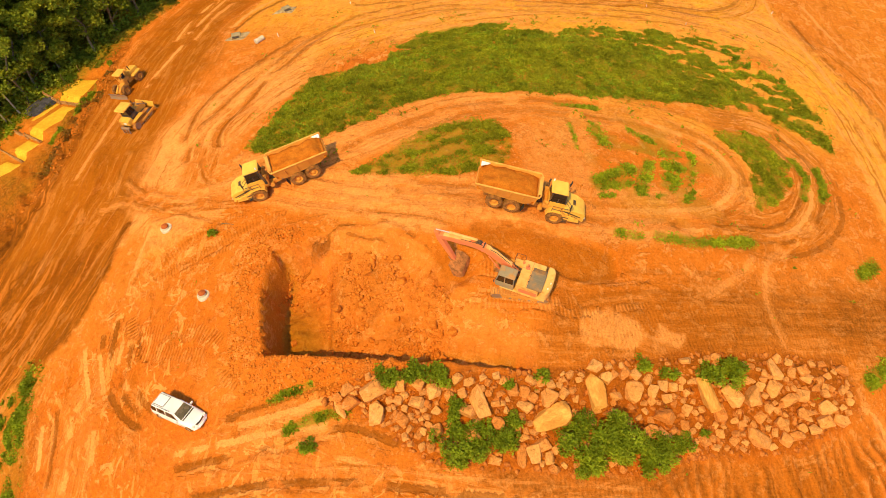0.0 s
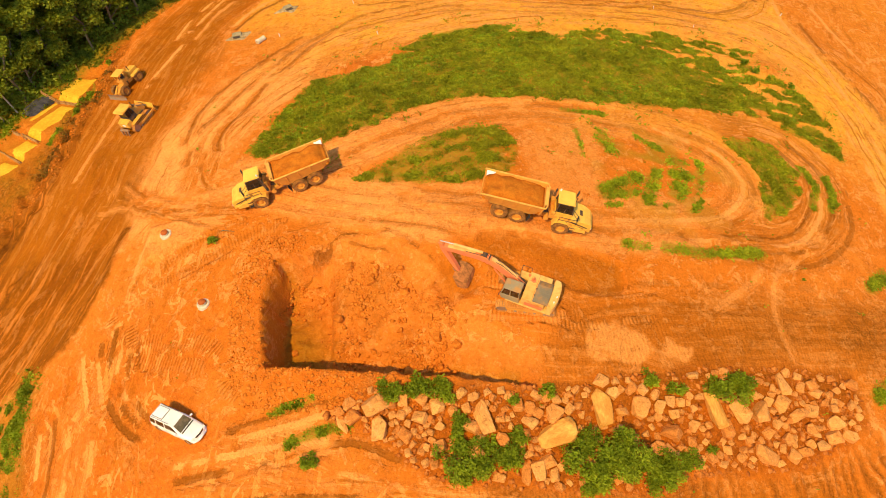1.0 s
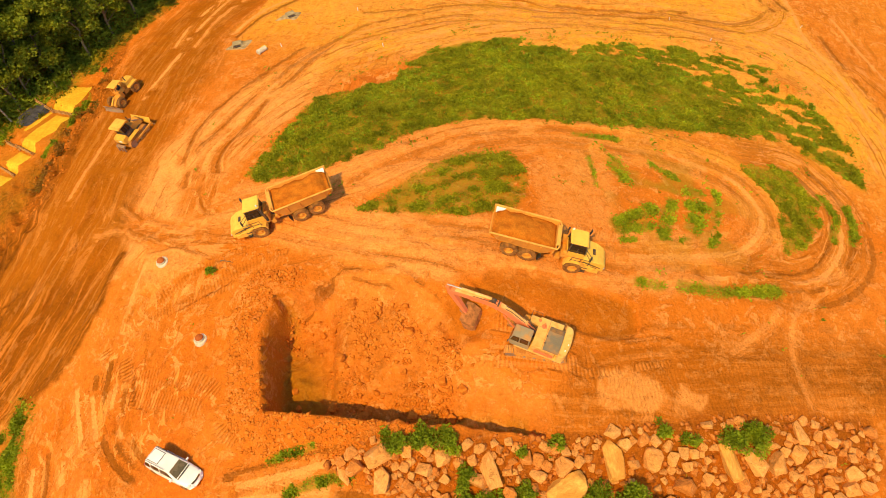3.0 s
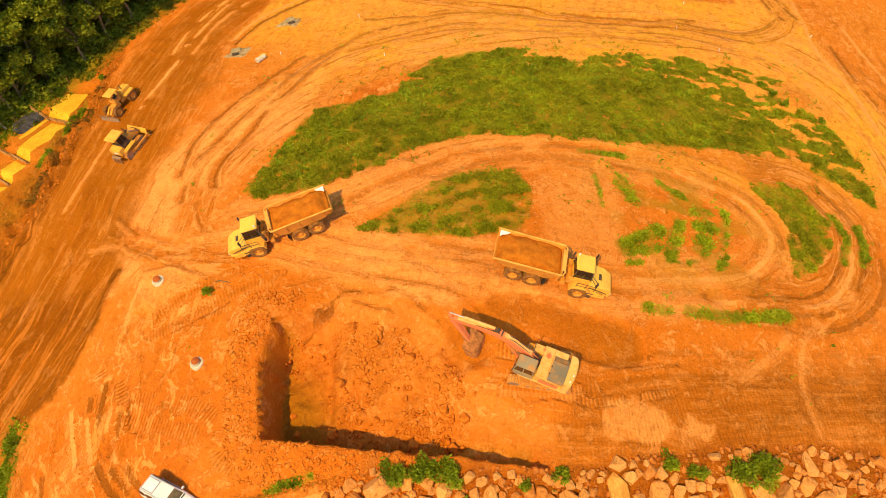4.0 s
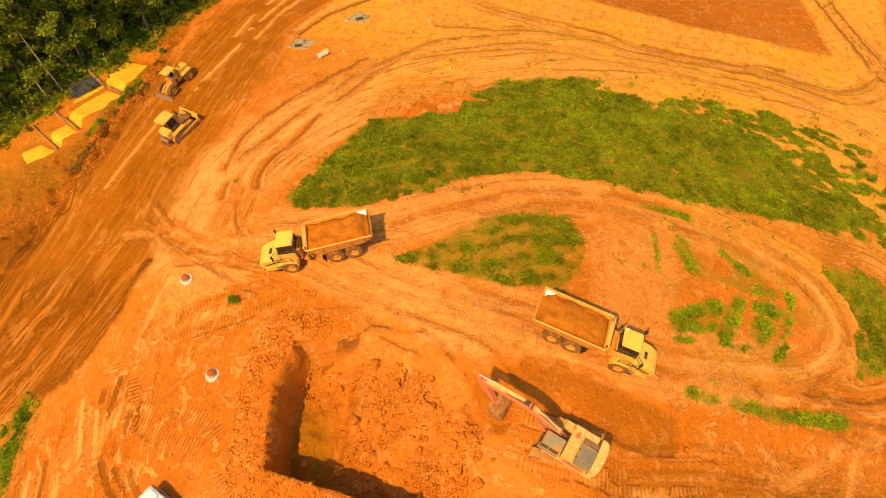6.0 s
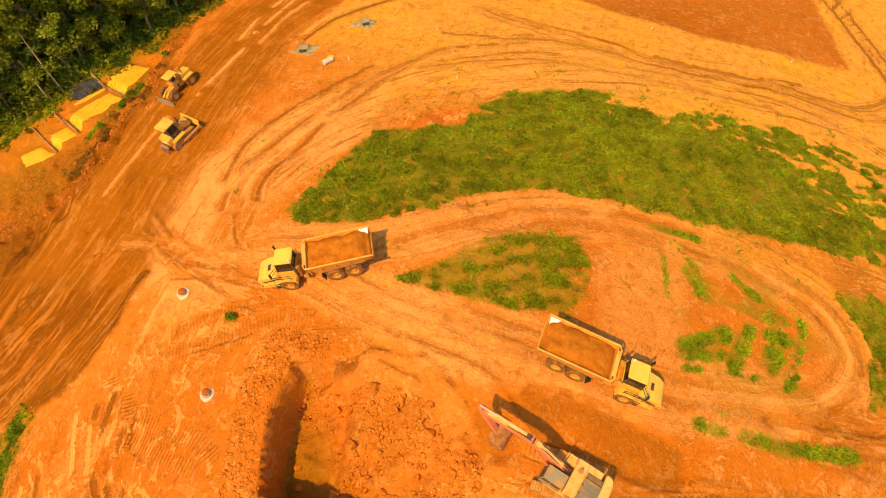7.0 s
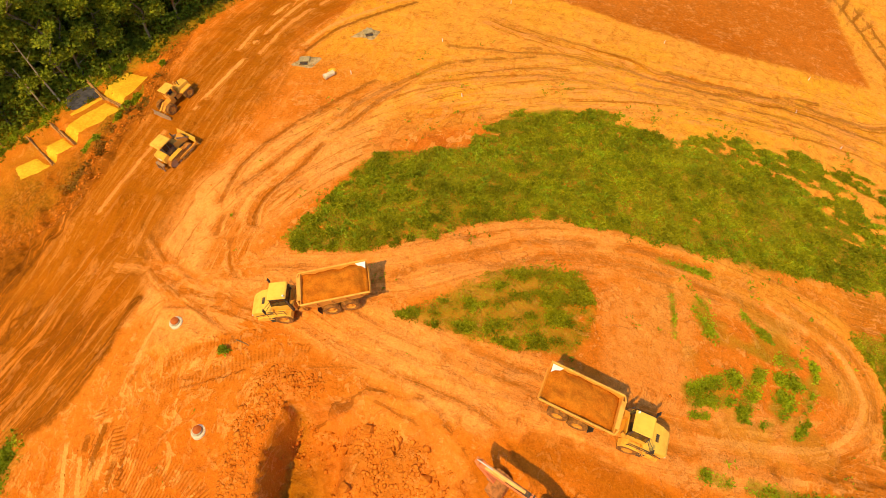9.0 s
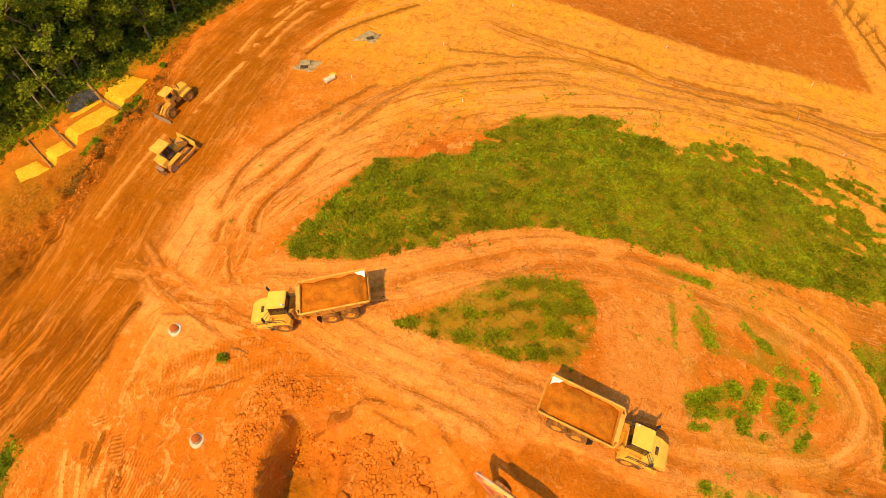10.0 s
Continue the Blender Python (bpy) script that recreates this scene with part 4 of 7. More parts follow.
def leafy(name, a, b, c):
    n = Nodes(name, 0.7, 0.0, 0.1)
    r = n.island()
    col = n.mix(n.ramp(r, 0.0, 0.6), a, b)
    col = n.mix(n.ramp(r, 0.72, 1.0, 0.0, 0.8), col, c)
    col = n.vary(n.vary(col, n.noise(0.25, 2), 0.75, 1.25), n.noise(0.9, 3, 0.6), 0.72, 1.25)
    col = n.mix(n.ramp(n.noise(0.16, 4, 0.6), 0.48, 0.64, 0.0, 0.35), col, c)
    n.colour(col)
    # some light comes through the leaves
    through_leaf = n.tree.nodes.new("ShaderNodeBsdfTranslucent")
    n.link(col, through_leaf.inputs["Color"])
    blend = n.tree.nodes.new("ShaderNodeMixShader")
    blend.inputs[0].default_value = 0.35
    n.link(n.shader.outputs[0], blend.inputs[1])
    n.link(through_leaf.outputs[0], blend.inputs[2])
    n.link(blend.outputs[0], n.tree.nodes["Material Output"].inputs["Surface"])
    return n.mat


def rock_material():
    n = Nodes("broken_rock", 0.9, 0.0, 0.05)
    big, small, r = n.noise(1.1, 6, 0.65, warp=0.6), n.noise(7, 6, 0.75), n.random()
    vein = n.noise(2.2, 5, 0.7, stretch=(1.0, 0.35, 2.2), warp=1.2)
    col = n.mix(r, (0.62, 0.21, 0.04), (0.80, 0.37, 0.10))
    col = n.mix(n.ramp(big, 0.50, 0.66, 0.0, 0.7), col, (0.52, 0.135, 0.02))
    col = n.mix(n.ramp(vein, 0.56, 0.62, 0.0, 0.5), col, (0.74, 0.42, 0.16))
    col = n.mix(n.ramp(vein, 0.42, 0.36, 0.0, 0.6), col, (0.27, 0.10, 0.025))
    n.colour(n.vary(col, small, 0.7, 1.2))
    n.bump(n.math("ADD", n.math("ADD", big, n.math("MULTIPLY", vein, 0.7)), n.math("MULTIPLY", small, 0.5)), 0.9, 0.16)
    return n.mat


YELLOW = painted("yellow_machine_paint", (0.78, 0.41, 0.05), 0.75, 0.6)
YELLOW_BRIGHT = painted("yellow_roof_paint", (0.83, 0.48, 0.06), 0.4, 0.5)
# dusty paint, also darkened for the shaded outer sides of the truck bodies
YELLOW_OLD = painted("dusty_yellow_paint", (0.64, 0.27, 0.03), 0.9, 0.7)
TAN = painted("faded_yellow_paint", (0.72, 0.38, 0.04), 0.6, 0.7)
HOUSE = painted("sun_bleached_yellow_paint", (0.74, 0.42, 0.11), 0.75, 0.7)
ORANGE = painted("orange_machine_paint", (0.72, 0.185, 0.07), 0.5, 0.6, worn=(0.40, 0.06, 0.03))
WHITE = painted("white_car_paint", (0.84, 0.83, 0.78), 0.06, 0.25)
GREY = painted("grey_machine_paint", (0.11, 0.09, 0.065), 0.45, 0.6)
LIGHT_GREY = painted("light_grey_paint", (0.40, 0.32, 0.20), 0.7, 0.55)
BLACK = painted("black_steel", (0.035, 0.03, 0.026), 0.3, 0.6)
STEEL = painted("worn_steel", (0.34, 0.25, 0.17), 0.5, 0.45, 0.5)
CHROME = painted("bright_steel", (0.6, 0.55, 0.5), 0.1, 0.25, 0.9)
RUBBER = rough_stuff("dusty_rubber", (0.16, 0.075, 0.025), (0.34, 0.15, 0.04), 3.0, 0.95, 0.3, 0.02)
SHOES = rough_stuff("muddy_track_steel", (0.28, 0.12, 0.035), (0.54, 0.22, 0.05), 2.4, 0.9, 0.4, 0.04)
CONCRETE = rough_stuff("pale_concrete", (0.52, 0.44, 0.30), (0.68, 0.60, 0.44), 1.5, 0.85, 0.2, 0.02)
GRAVEL = rough_stuff("grey_gravel", (0.30, 0.20, 0.09), (0.50, 0.36, 0.19), 2.2, 0.95, 0.8, 0.1)
TERRACOTTA = rough_stuff("wet_red_clay", (0.36, 0.085, 0.02), (0.50, 0.13, 0.03), 3.0)
LOAD = rough_stuff("loose_orange_soil", (0.42, 0.115, 0.009), (0.52, 0.165, 0.014), 1.2, 0.95, 0.8, 0.12)
SILT = rough_stuff("yellow_silt", (0.66, 0.36, 0.025), (0.76, 0.46, 0.04), 0.5, 0.7, 0.1, 0.02)
WOOD = rough_stuff("weathered_wood", (0.30, 0.15, 0.05), (0.46, 0.26, 0.10), 3.0, 0.9, 0.4, 0.02)
BARK = rough_stuff("grey_bark", (0.12, 0.09, 0.045), (0.22, 0.17, 0.09), 2.5, 0.95, 0.6, 0.05)
FABRIC = rough_stuff("black_silt_fabric", (0.035, 0.035, 0.045), (0.08, 0.075, 0.085), 2.0, 0.7, 0.6, 0.08)
LEAF_STRIP = leafy("strip_grass_leaves", (0.195, 0.262, 0.011), (0.281, 0.336, 0.013), (0.415, 0.415, 0.024))
LEAF_VERGE = leafy("verge_weeds", (0.12, 0.145, 0.008), (0.19, 0.185, 0.011), (0.30, 0.21, 0.018))
ROCK = rock_material()
ROCK_YELLOW = rough_stuff("yellow_sandstone", (0.60, 0.25, 0.045), (0.80, 0.41, 0.09), 1.3, 0.9, 0.9, 0.16)
CLOD = rough_stuff("clay_clod", (0.50, 0.135, 0.012), (0.64, 0.21, 0.026), 1.4, 0.95, 0.6, 0.06)
LEAF_TREE = leafy("tree_leaves", (0.15, 0.19, 0.012), (0.23, 0.27, 0.018), (0.34, 0.35, 0.03))
LEAF_BUSH = leafy("shrub_leaves", (0.17, 0.23, 0.010), (0.24, 0.31, 0.013), (0.36, 0.40, 0.026))
LEAF_GRASS = leafy("grass_leaves", (0.165, 0.195, 0.008), (0.29, 0.295, 0.011), (0.40, 0.36, 0.022))
glass_n = Nodes("dark_window_glass", 0.08, 0.0, 0.5)
GLASS = glass_n.colour((0.018, 0.017, 0.012)).mat
lamp_n = Nodes("lamp_glass", 0.15, 0.0, 0.5)
LAMP = lamp_n.colour((0.75, 0.72, 0.62)).mat
red_n = Nodes("red_lamp_glass", 0.2, 0.0, 0.5)
RED_LAMP = red_n.colour((0.45, 0.02, 0.012)).mat


# ---- shapes ----
def box(cx, cy, cz, sx, sy, sz, rx=0, ry=0, rz=0):
    def add(bm):
        bmesh.ops.create_cube(bm, size=1, matrix=pose(cx, cy, cz, rx, ry, rz) @ Matrix.Diagonal((sx, sy, sz, 1)))
    return add


def prism(side, y0, y1, top0=None, top1=None):
    """A side outline (x, z) drawn out from y0 to y1."""
    def add(bm):
        a = [bm.verts.new((x, y0, z)) for x, z in side]
        b = [bm.verts.new((x, y1, z)) for x, z in side]
        n = len(side)
        bm.faces.new(a)
        bm.faces.new(b[::-1])
        for i in range(n):
            bm.faces.new((a[i], b[i], b[(i + 1) % n], a[(i + 1) % n]))
    return add


def rod(p, q, r, r2=None, n=10):
    """A round bar from p to q."""
    def add(bm):
        a, b = Vector(p), Vector(q)
        d = b - a
        m = Matrix.Translation((a + b) / 2) @ d.to_track_quat("Z", "Y").to_matrix().to_4x4()
        bmesh.ops.create_cone(bm, cap_ends=True, segments=n, radius1=r, radius2=r if r2 is None else r2, depth=d.length, matrix=m)
    return add


def spun(ring, n=24, axis="Y", at=(0, 0, 0)):
    """A closed outline (radius, offset) spun round an axis through a point."""
    def add(bm):
        loops = []
        for k in range(n):
            a = 2 * math.pi * k / n
            row = []
            for r, o in ring:
                v = {"Y": (r * math.cos(a), o, r * math.sin(a)), "Z": (r * math.cos(a), r * math.sin(a), o)}[axis]
                row.append(bm.verts.new(Vector(v) + Vector(at)))
            loops.append(row)
        m = len(ring)
        for k in range(n):
            p, q = loops[k], loops[(k + 1) % n]
            for i in range(m):
                bm.faces.new((p[i], p[(i + 1) % m], q[(i + 1) % m], q[i]))
    return add


def part(name, shapes, material, parent, label="", m=None, edge=0.015, rounded=False):
    """One mesh under a thing or a part, of one or several shapes."""
    bm = bmesh.new()
    for s in shapes if isinstance(shapes, (list, tuple)) else [shapes]:
        s(bm)
    bmesh.ops.recalc_face_normals(bm, faces=bm.faces)
    if edge:
        sharp = [e for e in bm.edges if len(e.link_faces) == 2 and e.calc_face_angle(0) > 0.6]
        bmesh.ops.bevel(bm, geom=sharp, offset=edge, segments=1, affect="EDGES", clamp_overlap=True)
    me = bpy.data.meshes.new(name)
    bm.to_mesh(me)
    bm.free()
    me.materials.append(material)
    if rounded:
        me.polygons.foreach_set("use_smooth", np.ones(len(me.polygons), bool))
    ob = new(name, me)
    ob.parent = parent
    if m is not None:
        ob.matrix_local = m
    if label:
        tagged(ob, label)
    return ob


def again(ob, parent, m):
    """The same part once more, with its own parts."""
    c = copy_thing(ob, m)
    c.parent = parent
    return c


def thing(name, m, label, category, group=""):
    ob = new(name)
    ob.matrix_world = m
    return tagged(ob, label, category, group)


def settled(x, y, heading, half_length=2.0, half_width=1.2, lift=0.0):
    """A pose on the ground at a plan point, leaning as the ground does."""
    c, s = math.cos(radians(heading)), math.sin(radians(heading))
    at = lambda f, l: land(x + f * c - l * s, y + f * s + l * c)
    front, back, left, right = at(half_length, 0), at(-half_length, 0), at(0, half_width), at(0, -half_width)
    pitch = math.degrees(math.atan2(back - front, 2 * half_length))
    roll = math.degrees(math.atan2(left - right, 2 * half_width))
    return pose(x, y, max((front + back) / 2, (left + right) / 2) + lift, roll, pitch, heading)


def joined(name, verts, faces, material, smooth_shade=False):
    me = bpy.data.meshes.new(name)
    me.from_pydata(verts, [], faces)
    me.materials.append(material)
    if smooth_shade:
        me.polygons.foreach_set("use_smooth", np.ones(len(me.polygons), bool))
    return me

RAIL = painted("dusty_body_rail", (0.72, 0.36, 0.06), 0.85, 0.7)
RUBBLE = rough_stuff("red_broken_stone", (0.36, 0.10, 0.016), (0.62, 0.22, 0.045), 1.6, 0.95, 0.6, 0.06)
BOOM_TOP = painted("dusty_boom_top", (0.80, 0.42, 0.13), 0.5, 0.7)
BUCKET = rough_stuff("scoured_bucket_steel", (0.27, 0.11, 0.035), (0.52, 0.20, 0.06), 2.2, 0.8, 0.5, 0.05)
GREY_HOOD = painted("sun_bleached_grey_paint", (0.19, 0.15, 0.09), 0.45, 0.5)
CAB_GREY = painted("dusty_cab_grey", (0.29, 0.23, 0.13), 0.7, 0.6)
CAKED = rough_stuff("clay_caked_track", (0.46, 0.17, 0.035), (0.66, 0.29, 0.07), 2.0, 0.95, 0.5, 0.05)
CAR_GLASS = painted("tinted_car_glass", (0.13, 0.105, 0.05), 0.15, 0.12)
SIDE_GLASS = painted("dark_car_glass", (0.03, 0.022, 0.015), 0.1, 0.12)

# ---- articulated dump trucks ----
TYRE_RING = [(0.40, -0.24), (0.56, -0.28), (0.70, -0.26), (0.75, -0.14), (0.75, 0.14), (0.70, 0.26), (0.56, 0.28), (0.40, 0.24)]


def lugs(r, half, count, size=(0.10, 0.05)):
    def add(bm):
        for k in range(count):
            for side in (-1, 1):
                a = 360 * (k + 0.5 * (side > 0)) / count
                m = pose(0, 0, 0, 0, a, 0) @ pose(r, side * half * 0.5, 0, 0, 0, 0) @ pose(0, 0, 0, side * 25, 0, 0)
                bmesh.ops.create_cube(bm, size=1, matrix=m @ Matrix.Diagonal((size[1], half, size[0], 1)))
    return add


def wheel(parent, x, y, z, side, r=0.75, first=None):
    """A big earth-mover wheel: tyre with lugs, rim and hub. side: +1 shows its face to the left."""
    k = r / 0.75
    m = pose(x, y, z, 0, random.uniform(0, 360), 0 if side > 0 else 180)
    if first:
        return again(first, parent, m)
    tyre = part("wheel", [spun([(a * k, b * k) for a, b in TYRE_RING], 28), lugs(0.755 * k, 0.24 * k, 20)], RUBBER, parent, "dusty lugged black tyre", m, 0)
    part("rim", spun([(0.05, 0.05), (0.30 * k, 0.08), (0.36 * k, 0.20 * k), (0.43 * k, 0.25 * k), (0.43 * k, -0.2 * k), (0.05, -0.2 * k)], 20), YELLOW_OLD, tyre, "dusty yellow wheel rim", None, 0)
    part("hub", spun([(0.0, 0.05), (0.26, 0.05), (0.25, 0.12), (0.17, 0.13), (0.15, 0.22), (0.0, 0.22)], 14), YELLOW_OLD, tyre, "", None, 0)
    return tyre


def dump_truck(x, y, rear_heading, front_heading, label, sunlit_side):
    base = settled(x, y, rear_heading, 3.0, 1.2)
    truck = thing("articulated_dump_truck", base, label, "dump truck", "articulated dump trucks")
    hinge = pose(0, 0, 0, 0, 0, front_heading - rear_heading)
    turn = hinge @ pose(-0.4, 0, 0)
    # rear frame and body, from the hitch backwards
    part("rear_frame", [prism([(-5.2, 0.85), (-5.2, 1.15), (-0.6, 1.15), (-0.1, 0.95), (-0.1, 0.7), (-0.8, 0.7)], -0.42, 0.42), box(-3.95, 0, 0.8, 2.6, 0.5, 0.3)], YELLOW_OLD, truck)
    for ax in (-4.9, -3.3):
        part("axle", rod((ax, -1.0, 0.75), (ax, 1.0, 0.75), 0.17), BLACK, truck)
    tyre = wheel(truck, -4.9, 1.12, 0.75, 1)
    for ax, s in ((-4.9, -1), (-3.3, 1), (-3.3, -1)):
        wheel(truck, ax, 1.12 * s, 0.75, s, first=tyre)
    for s in (-1, 1):
        part("suspension_beam", prism([(-5.05, 0.6), (-5.05, 0.85), (-4.1, 1.05), (-3.15, 0.85), (-3.15, 0.6), (-4.1, 0.8)], s * 0.66 - 0.07, s * 0.66 + 0.07), BLACK, truck)
        part("mudflap", box(-2.3, s * 1.12, 0.85, 0.04, 0.55, 0.75, 0, 12, 0), BLACK, truck, "black rubber mudflap")
        part("tipping_ram", [rod((-1.8, s * 0.62, 0.95), (-2.5, s * 0.66, 1.55), 0.10), rod((-2.4, s * 0.65, 1.45), (-2.9, s * 0.67, 1.8), 0.06)], STEEL, truck)
    # the dump body: floor, flared sides, front wall with spill guard, rising tail
    body = part("dump_body", [prism([(-6.0, 1.85), (-5.2, 1.45), (-1.5, 1.35), (-0.85, 1.75), (-0.85, 1.85), (-1.6, 1.47), (-5.2, 1.57), (-6.0, 1.97)], -1.15, 1.15)], YELLOW_OLD, truck, "dusty yellow steel dump body", pose(-0.8, 0, 0))
    for s in (-1, 1):
        def side_wall(bm, s=s):
            low = [(-6.1, 1.98), (-5.2, 1.55), (-1.5, 1.42), (-0.75, 1.82)]
            top = [(-6.25, 2.66), (-5.2, 2.74), (-1.5, 2.86), (-0.58, 2.94)]
            rows_ = [[bm.verts.new((px, s * w, pz)) for px, pz in line] for line, w in ((low, 1.08), (top, 1.42), (top, 1.50), (low, 1.16))]
            for i in range(3):
                for p, q in zip(rows_, rows_[1:] + rows_[:1]):
                    bm.faces.new((p[i], p[i + 1], q[i + 1], q[i]))
            for i in (0, 3):
                bm.faces.new([row[i] for row in rows_])
        part("body_side", [side_wall] + [box(px, s * 1.36, 2.16, 0.10, 0.12, 0.9, -s * 17, 0, 0) for px in (-5.4, -4.2, -3.0, -1.8)], YELLOW_OLD, body)
        part("top_rail", [rod((-6.25, s * 1.48, 2.66), (-0.58, s * 1.48, 2.95), 0.085, n=6)], RAIL, body)
    part("front_wall", [box(-0.70, 0, 2.35, 0.09, 2.80, 1.14, 0, 8, 0)], YELLOW_OLD, body)
    part("spill_guard", [prism([(-0.68, 2.88), (-0.68, 2.96), (-0.36, 3.04), (-0.36, 2.98)], -1.05, 1.05)] + [rod((-0.55, s * 1.48, 2.94), (-0.36, s * 1.02, 3.0), 0.07, n=6) for s in (-1, 1)], RAIL, body, "pale dusty spill guard")
    part("tail_lip", box(-6.12, 0, 1.98, 0.12, 2.4, 0.16, 0, 24, 0), YELLOW_OLD, body)
    # a white plate stands for sunlight on the tail's inner steel
    def plate(bm, s=sunlit_side):
        ring_ = [(-6.08, 1.37), (-5.25, 1.38), (-5.45, 1.14), (-5.8, 1.0), (-6.06, 0.74)]
        low, top = [[bm.verts.new((px, s * py, h)) for px, py in ring_] for h in (2.56, 2.66)]
        bm.faces.new(low)
        bm.faces.new(top)
        for i in range(5):
            bm.faces.new((low[i - 1], low[i], top[i], top[i - 1]))
    part("wear_plate", plate, WHITE, body, "white plate added for sunlit steel at the tail corner")
    # front half, turned at the hitch
    part("tank", [rod((-0.75, -0.85, 1.0), (-0.75, 0.85, 1.0), 0.24, n=14)], YELLOW_OLD, truck, "dusty yellow tank behind the cab")
    part("hoses", [rod((-1.3, -0.3 + 0.12 * i, 1.15), (-0.2, -0.25 + 0.1 * i, 1.5), 0.035, n=6) for i in range(5)], BLACK, truck, "black hydraulic hoses", None, 0)
    part("hitch", [rod((0, 0, 0.55), (0, 0, 1.35), 0.2), box(-0.1, 0, 0.95, 0.7, 0.5, 0.4)], BLACK, truck)
    part("front_frame", [prism([(0.1, 0.7), (0.1, 1.15), (3.2, 1.1), (3.4, 0.75), (3.0, 0.62)], -0.45, 0.45)], YELLOW_OLD, truck, "", turn)
    part("front_axle", rod((0.65, -1.0, 0.75), (0.65, 1.0, 0.75), 0.16), BLACK, truck, "", hinge)
    for s in (1, -1):
        w = wheel(truck, 0, 0, 0, s, first=tyre)
        w.matrix_local = hinge @ pose(0.65, 1.12 * s, 0.75, 0, 40, 0 if s > 0 else 180)
        part("fender", [prism([(-0.30, 1.05), (-0.20, 1.45), (0.20, 1.68), (1.10, 1.68), (1.60, 1.35), (1.60, 1.27), (1.07, 1.58), (0.23, 1.58), (-0.11, 1.4), (-0.20, 1.05)], s * 0.85, s * 1.42)], YELLOW, truck, "", hinge)
        part("side_skirt", [prism([(1.5, 0.75), (1.45, 1.5), (2.0, 1.4), (3.2, 1.15), (3.3, 0.8), (2.2, 0.72)], s * 1.08 - 0.06, s * 1.30)], YELLOW, truck, "", turn)
        part("step", [box(1.98, s * 1.22, 0.55 + 0.3 * i, 0.5, 0.3, 0.04) for i in range(3)] + [box(1.75, s * 1.22, 0.85, 0.04, 0.3, 0.75)], BLACK, truck, "", turn)
        part("handrail", [rod((px, s * 1.3, 1.5), (px, s * 1.3, 2.25), 0.03, n=6) for px in (0.5, 1.3, 2.1)] + [rod((0.5, s * 1.3, pz), (2.1, s * 1.3, pz), 0.03, n=6) for pz in (1.9, 2.25)], BLACK, truck, "black tubular handrail", turn)
        part("side_vent", [box(2.45 + 0.16 * i, s * 1.125, 1.22 - 0.03 * i, 0.09, 0.03, 0.3, 0, 20, 0) for i in range(4)], BLACK, truck, "dark slots in the hood's side", turn)
        part("mirror", [rod((1.5, s * 0.75, 2.9), (1.95, s * 1.35, 2.9), 0.03, n=6), rod((1.6, s * 0.75, 2.5), (1.95, s * 1.35, 2.5), 0.03, n=6), box(1.95, s * 1.4, 2.7, 0.08, 0.24, 0.56)], BLACK, truck, "black mirror on an arm", turn)
        part("headlight", box(3.78, s * 0.72, 1.05, 0.05, 0.26, 0.16), LAMP, truck, "clear headlamp", turn)
    part("engine_deck", [box(0.65, 0, 1.48, 1.9, 1.7, 0.36), box(-0.16, 0.62, 1.95, 0.4, 0.5, 0.7), rod((-0.2, -0.75, 2.1), (0.1, -0.95, 2.1), 0.16)], YELLOW_OLD, truck, "", turn)
    part("exhaust_pipe", [rod((-0.12, 0.95, 1.6), (-0.12, 0.95, 3.2), 0.08), rod((-0.12, 0.95, 1.7), (-0.12, 0.95, 2.6), 0.13)], BLACK, truck, "", turn)
    def hood_shape(bm):
        """A sloping hood that narrows to a rounded nose."""
        prism([(1.6, 1.15), (1.6, 2.02), (2.0, 2.0), (2.9, 1.86), (3.5, 1.6), (3.77, 1.32), (3.8, 0.78), (3.1, 0.7)], -1.12, 1.12)(bm)
        for v in bm.verts:
            v.co.y *= 1.0 if v.co.x < 2.7 else 0.95 if v.co.x < 3.3 else 0.84 if v.co.x < 3.6 else 0.72
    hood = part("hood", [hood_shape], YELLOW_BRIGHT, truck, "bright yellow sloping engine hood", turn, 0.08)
    part("hood_grille", [box(2.55, 0, 1.94, 0.28, 0.6, 0.03, 0, 10, 0)], BLACK, hood)
    for s in (-1, 1):
        part("hood_stripe", prism([(1.65, 1.62), (1.65, 1.78), (3.3, 1.42), (3.3, 1.30)], s * 1.125 - 0.004, s * 1.125 + 0.004), BLACK, hood, "dark stripe along the hood")
    part("front_grille", [box(3.79, 0, 1.05, 0.03, 0.9, 0.34)] + [box(3.805, 0, 0.92 + 0.08 * i, 0.03, 0.9, 0.02) for i in range(4)], BLACK, hood)
    part("bumper", box(3.65, 0, 0.62, 0.3, 1.6, 0.24), YELLOW, truck, "", turn)
    # cab
    cab = part("cab", [prism([(0.05, 1.55), (0.05, 2.2), (1.62, 2.2), (1.8, 1.55)], -0.78, 0.78)], YELLOW, truck, "", turn)
    for px, qx in ((0.12, 0.16), (0.82, 0.84), (1.62, 1.36)):
        for s in (-1, 1):
            part("pillar", rod((px, s * 0.74, 2.15), (qx, s * 0.70, 3.36), 0.06, n=6), BLACK, cab)
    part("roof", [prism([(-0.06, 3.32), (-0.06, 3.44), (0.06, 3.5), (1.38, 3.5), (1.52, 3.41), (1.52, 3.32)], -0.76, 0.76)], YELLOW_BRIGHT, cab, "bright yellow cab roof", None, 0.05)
    part("windscreen", [prism([(1.66, 2.2), (1.62, 2.2), (1.34, 3.32), (1.38, 3.32)], -0.68, 0.68)], GLASS, cab, "dark glass windscreen")
    part("rear_window", box(0.13, 0, 2.76, 0.03, 1.32, 1.08), GLASS, cab, "dark glass rear window")
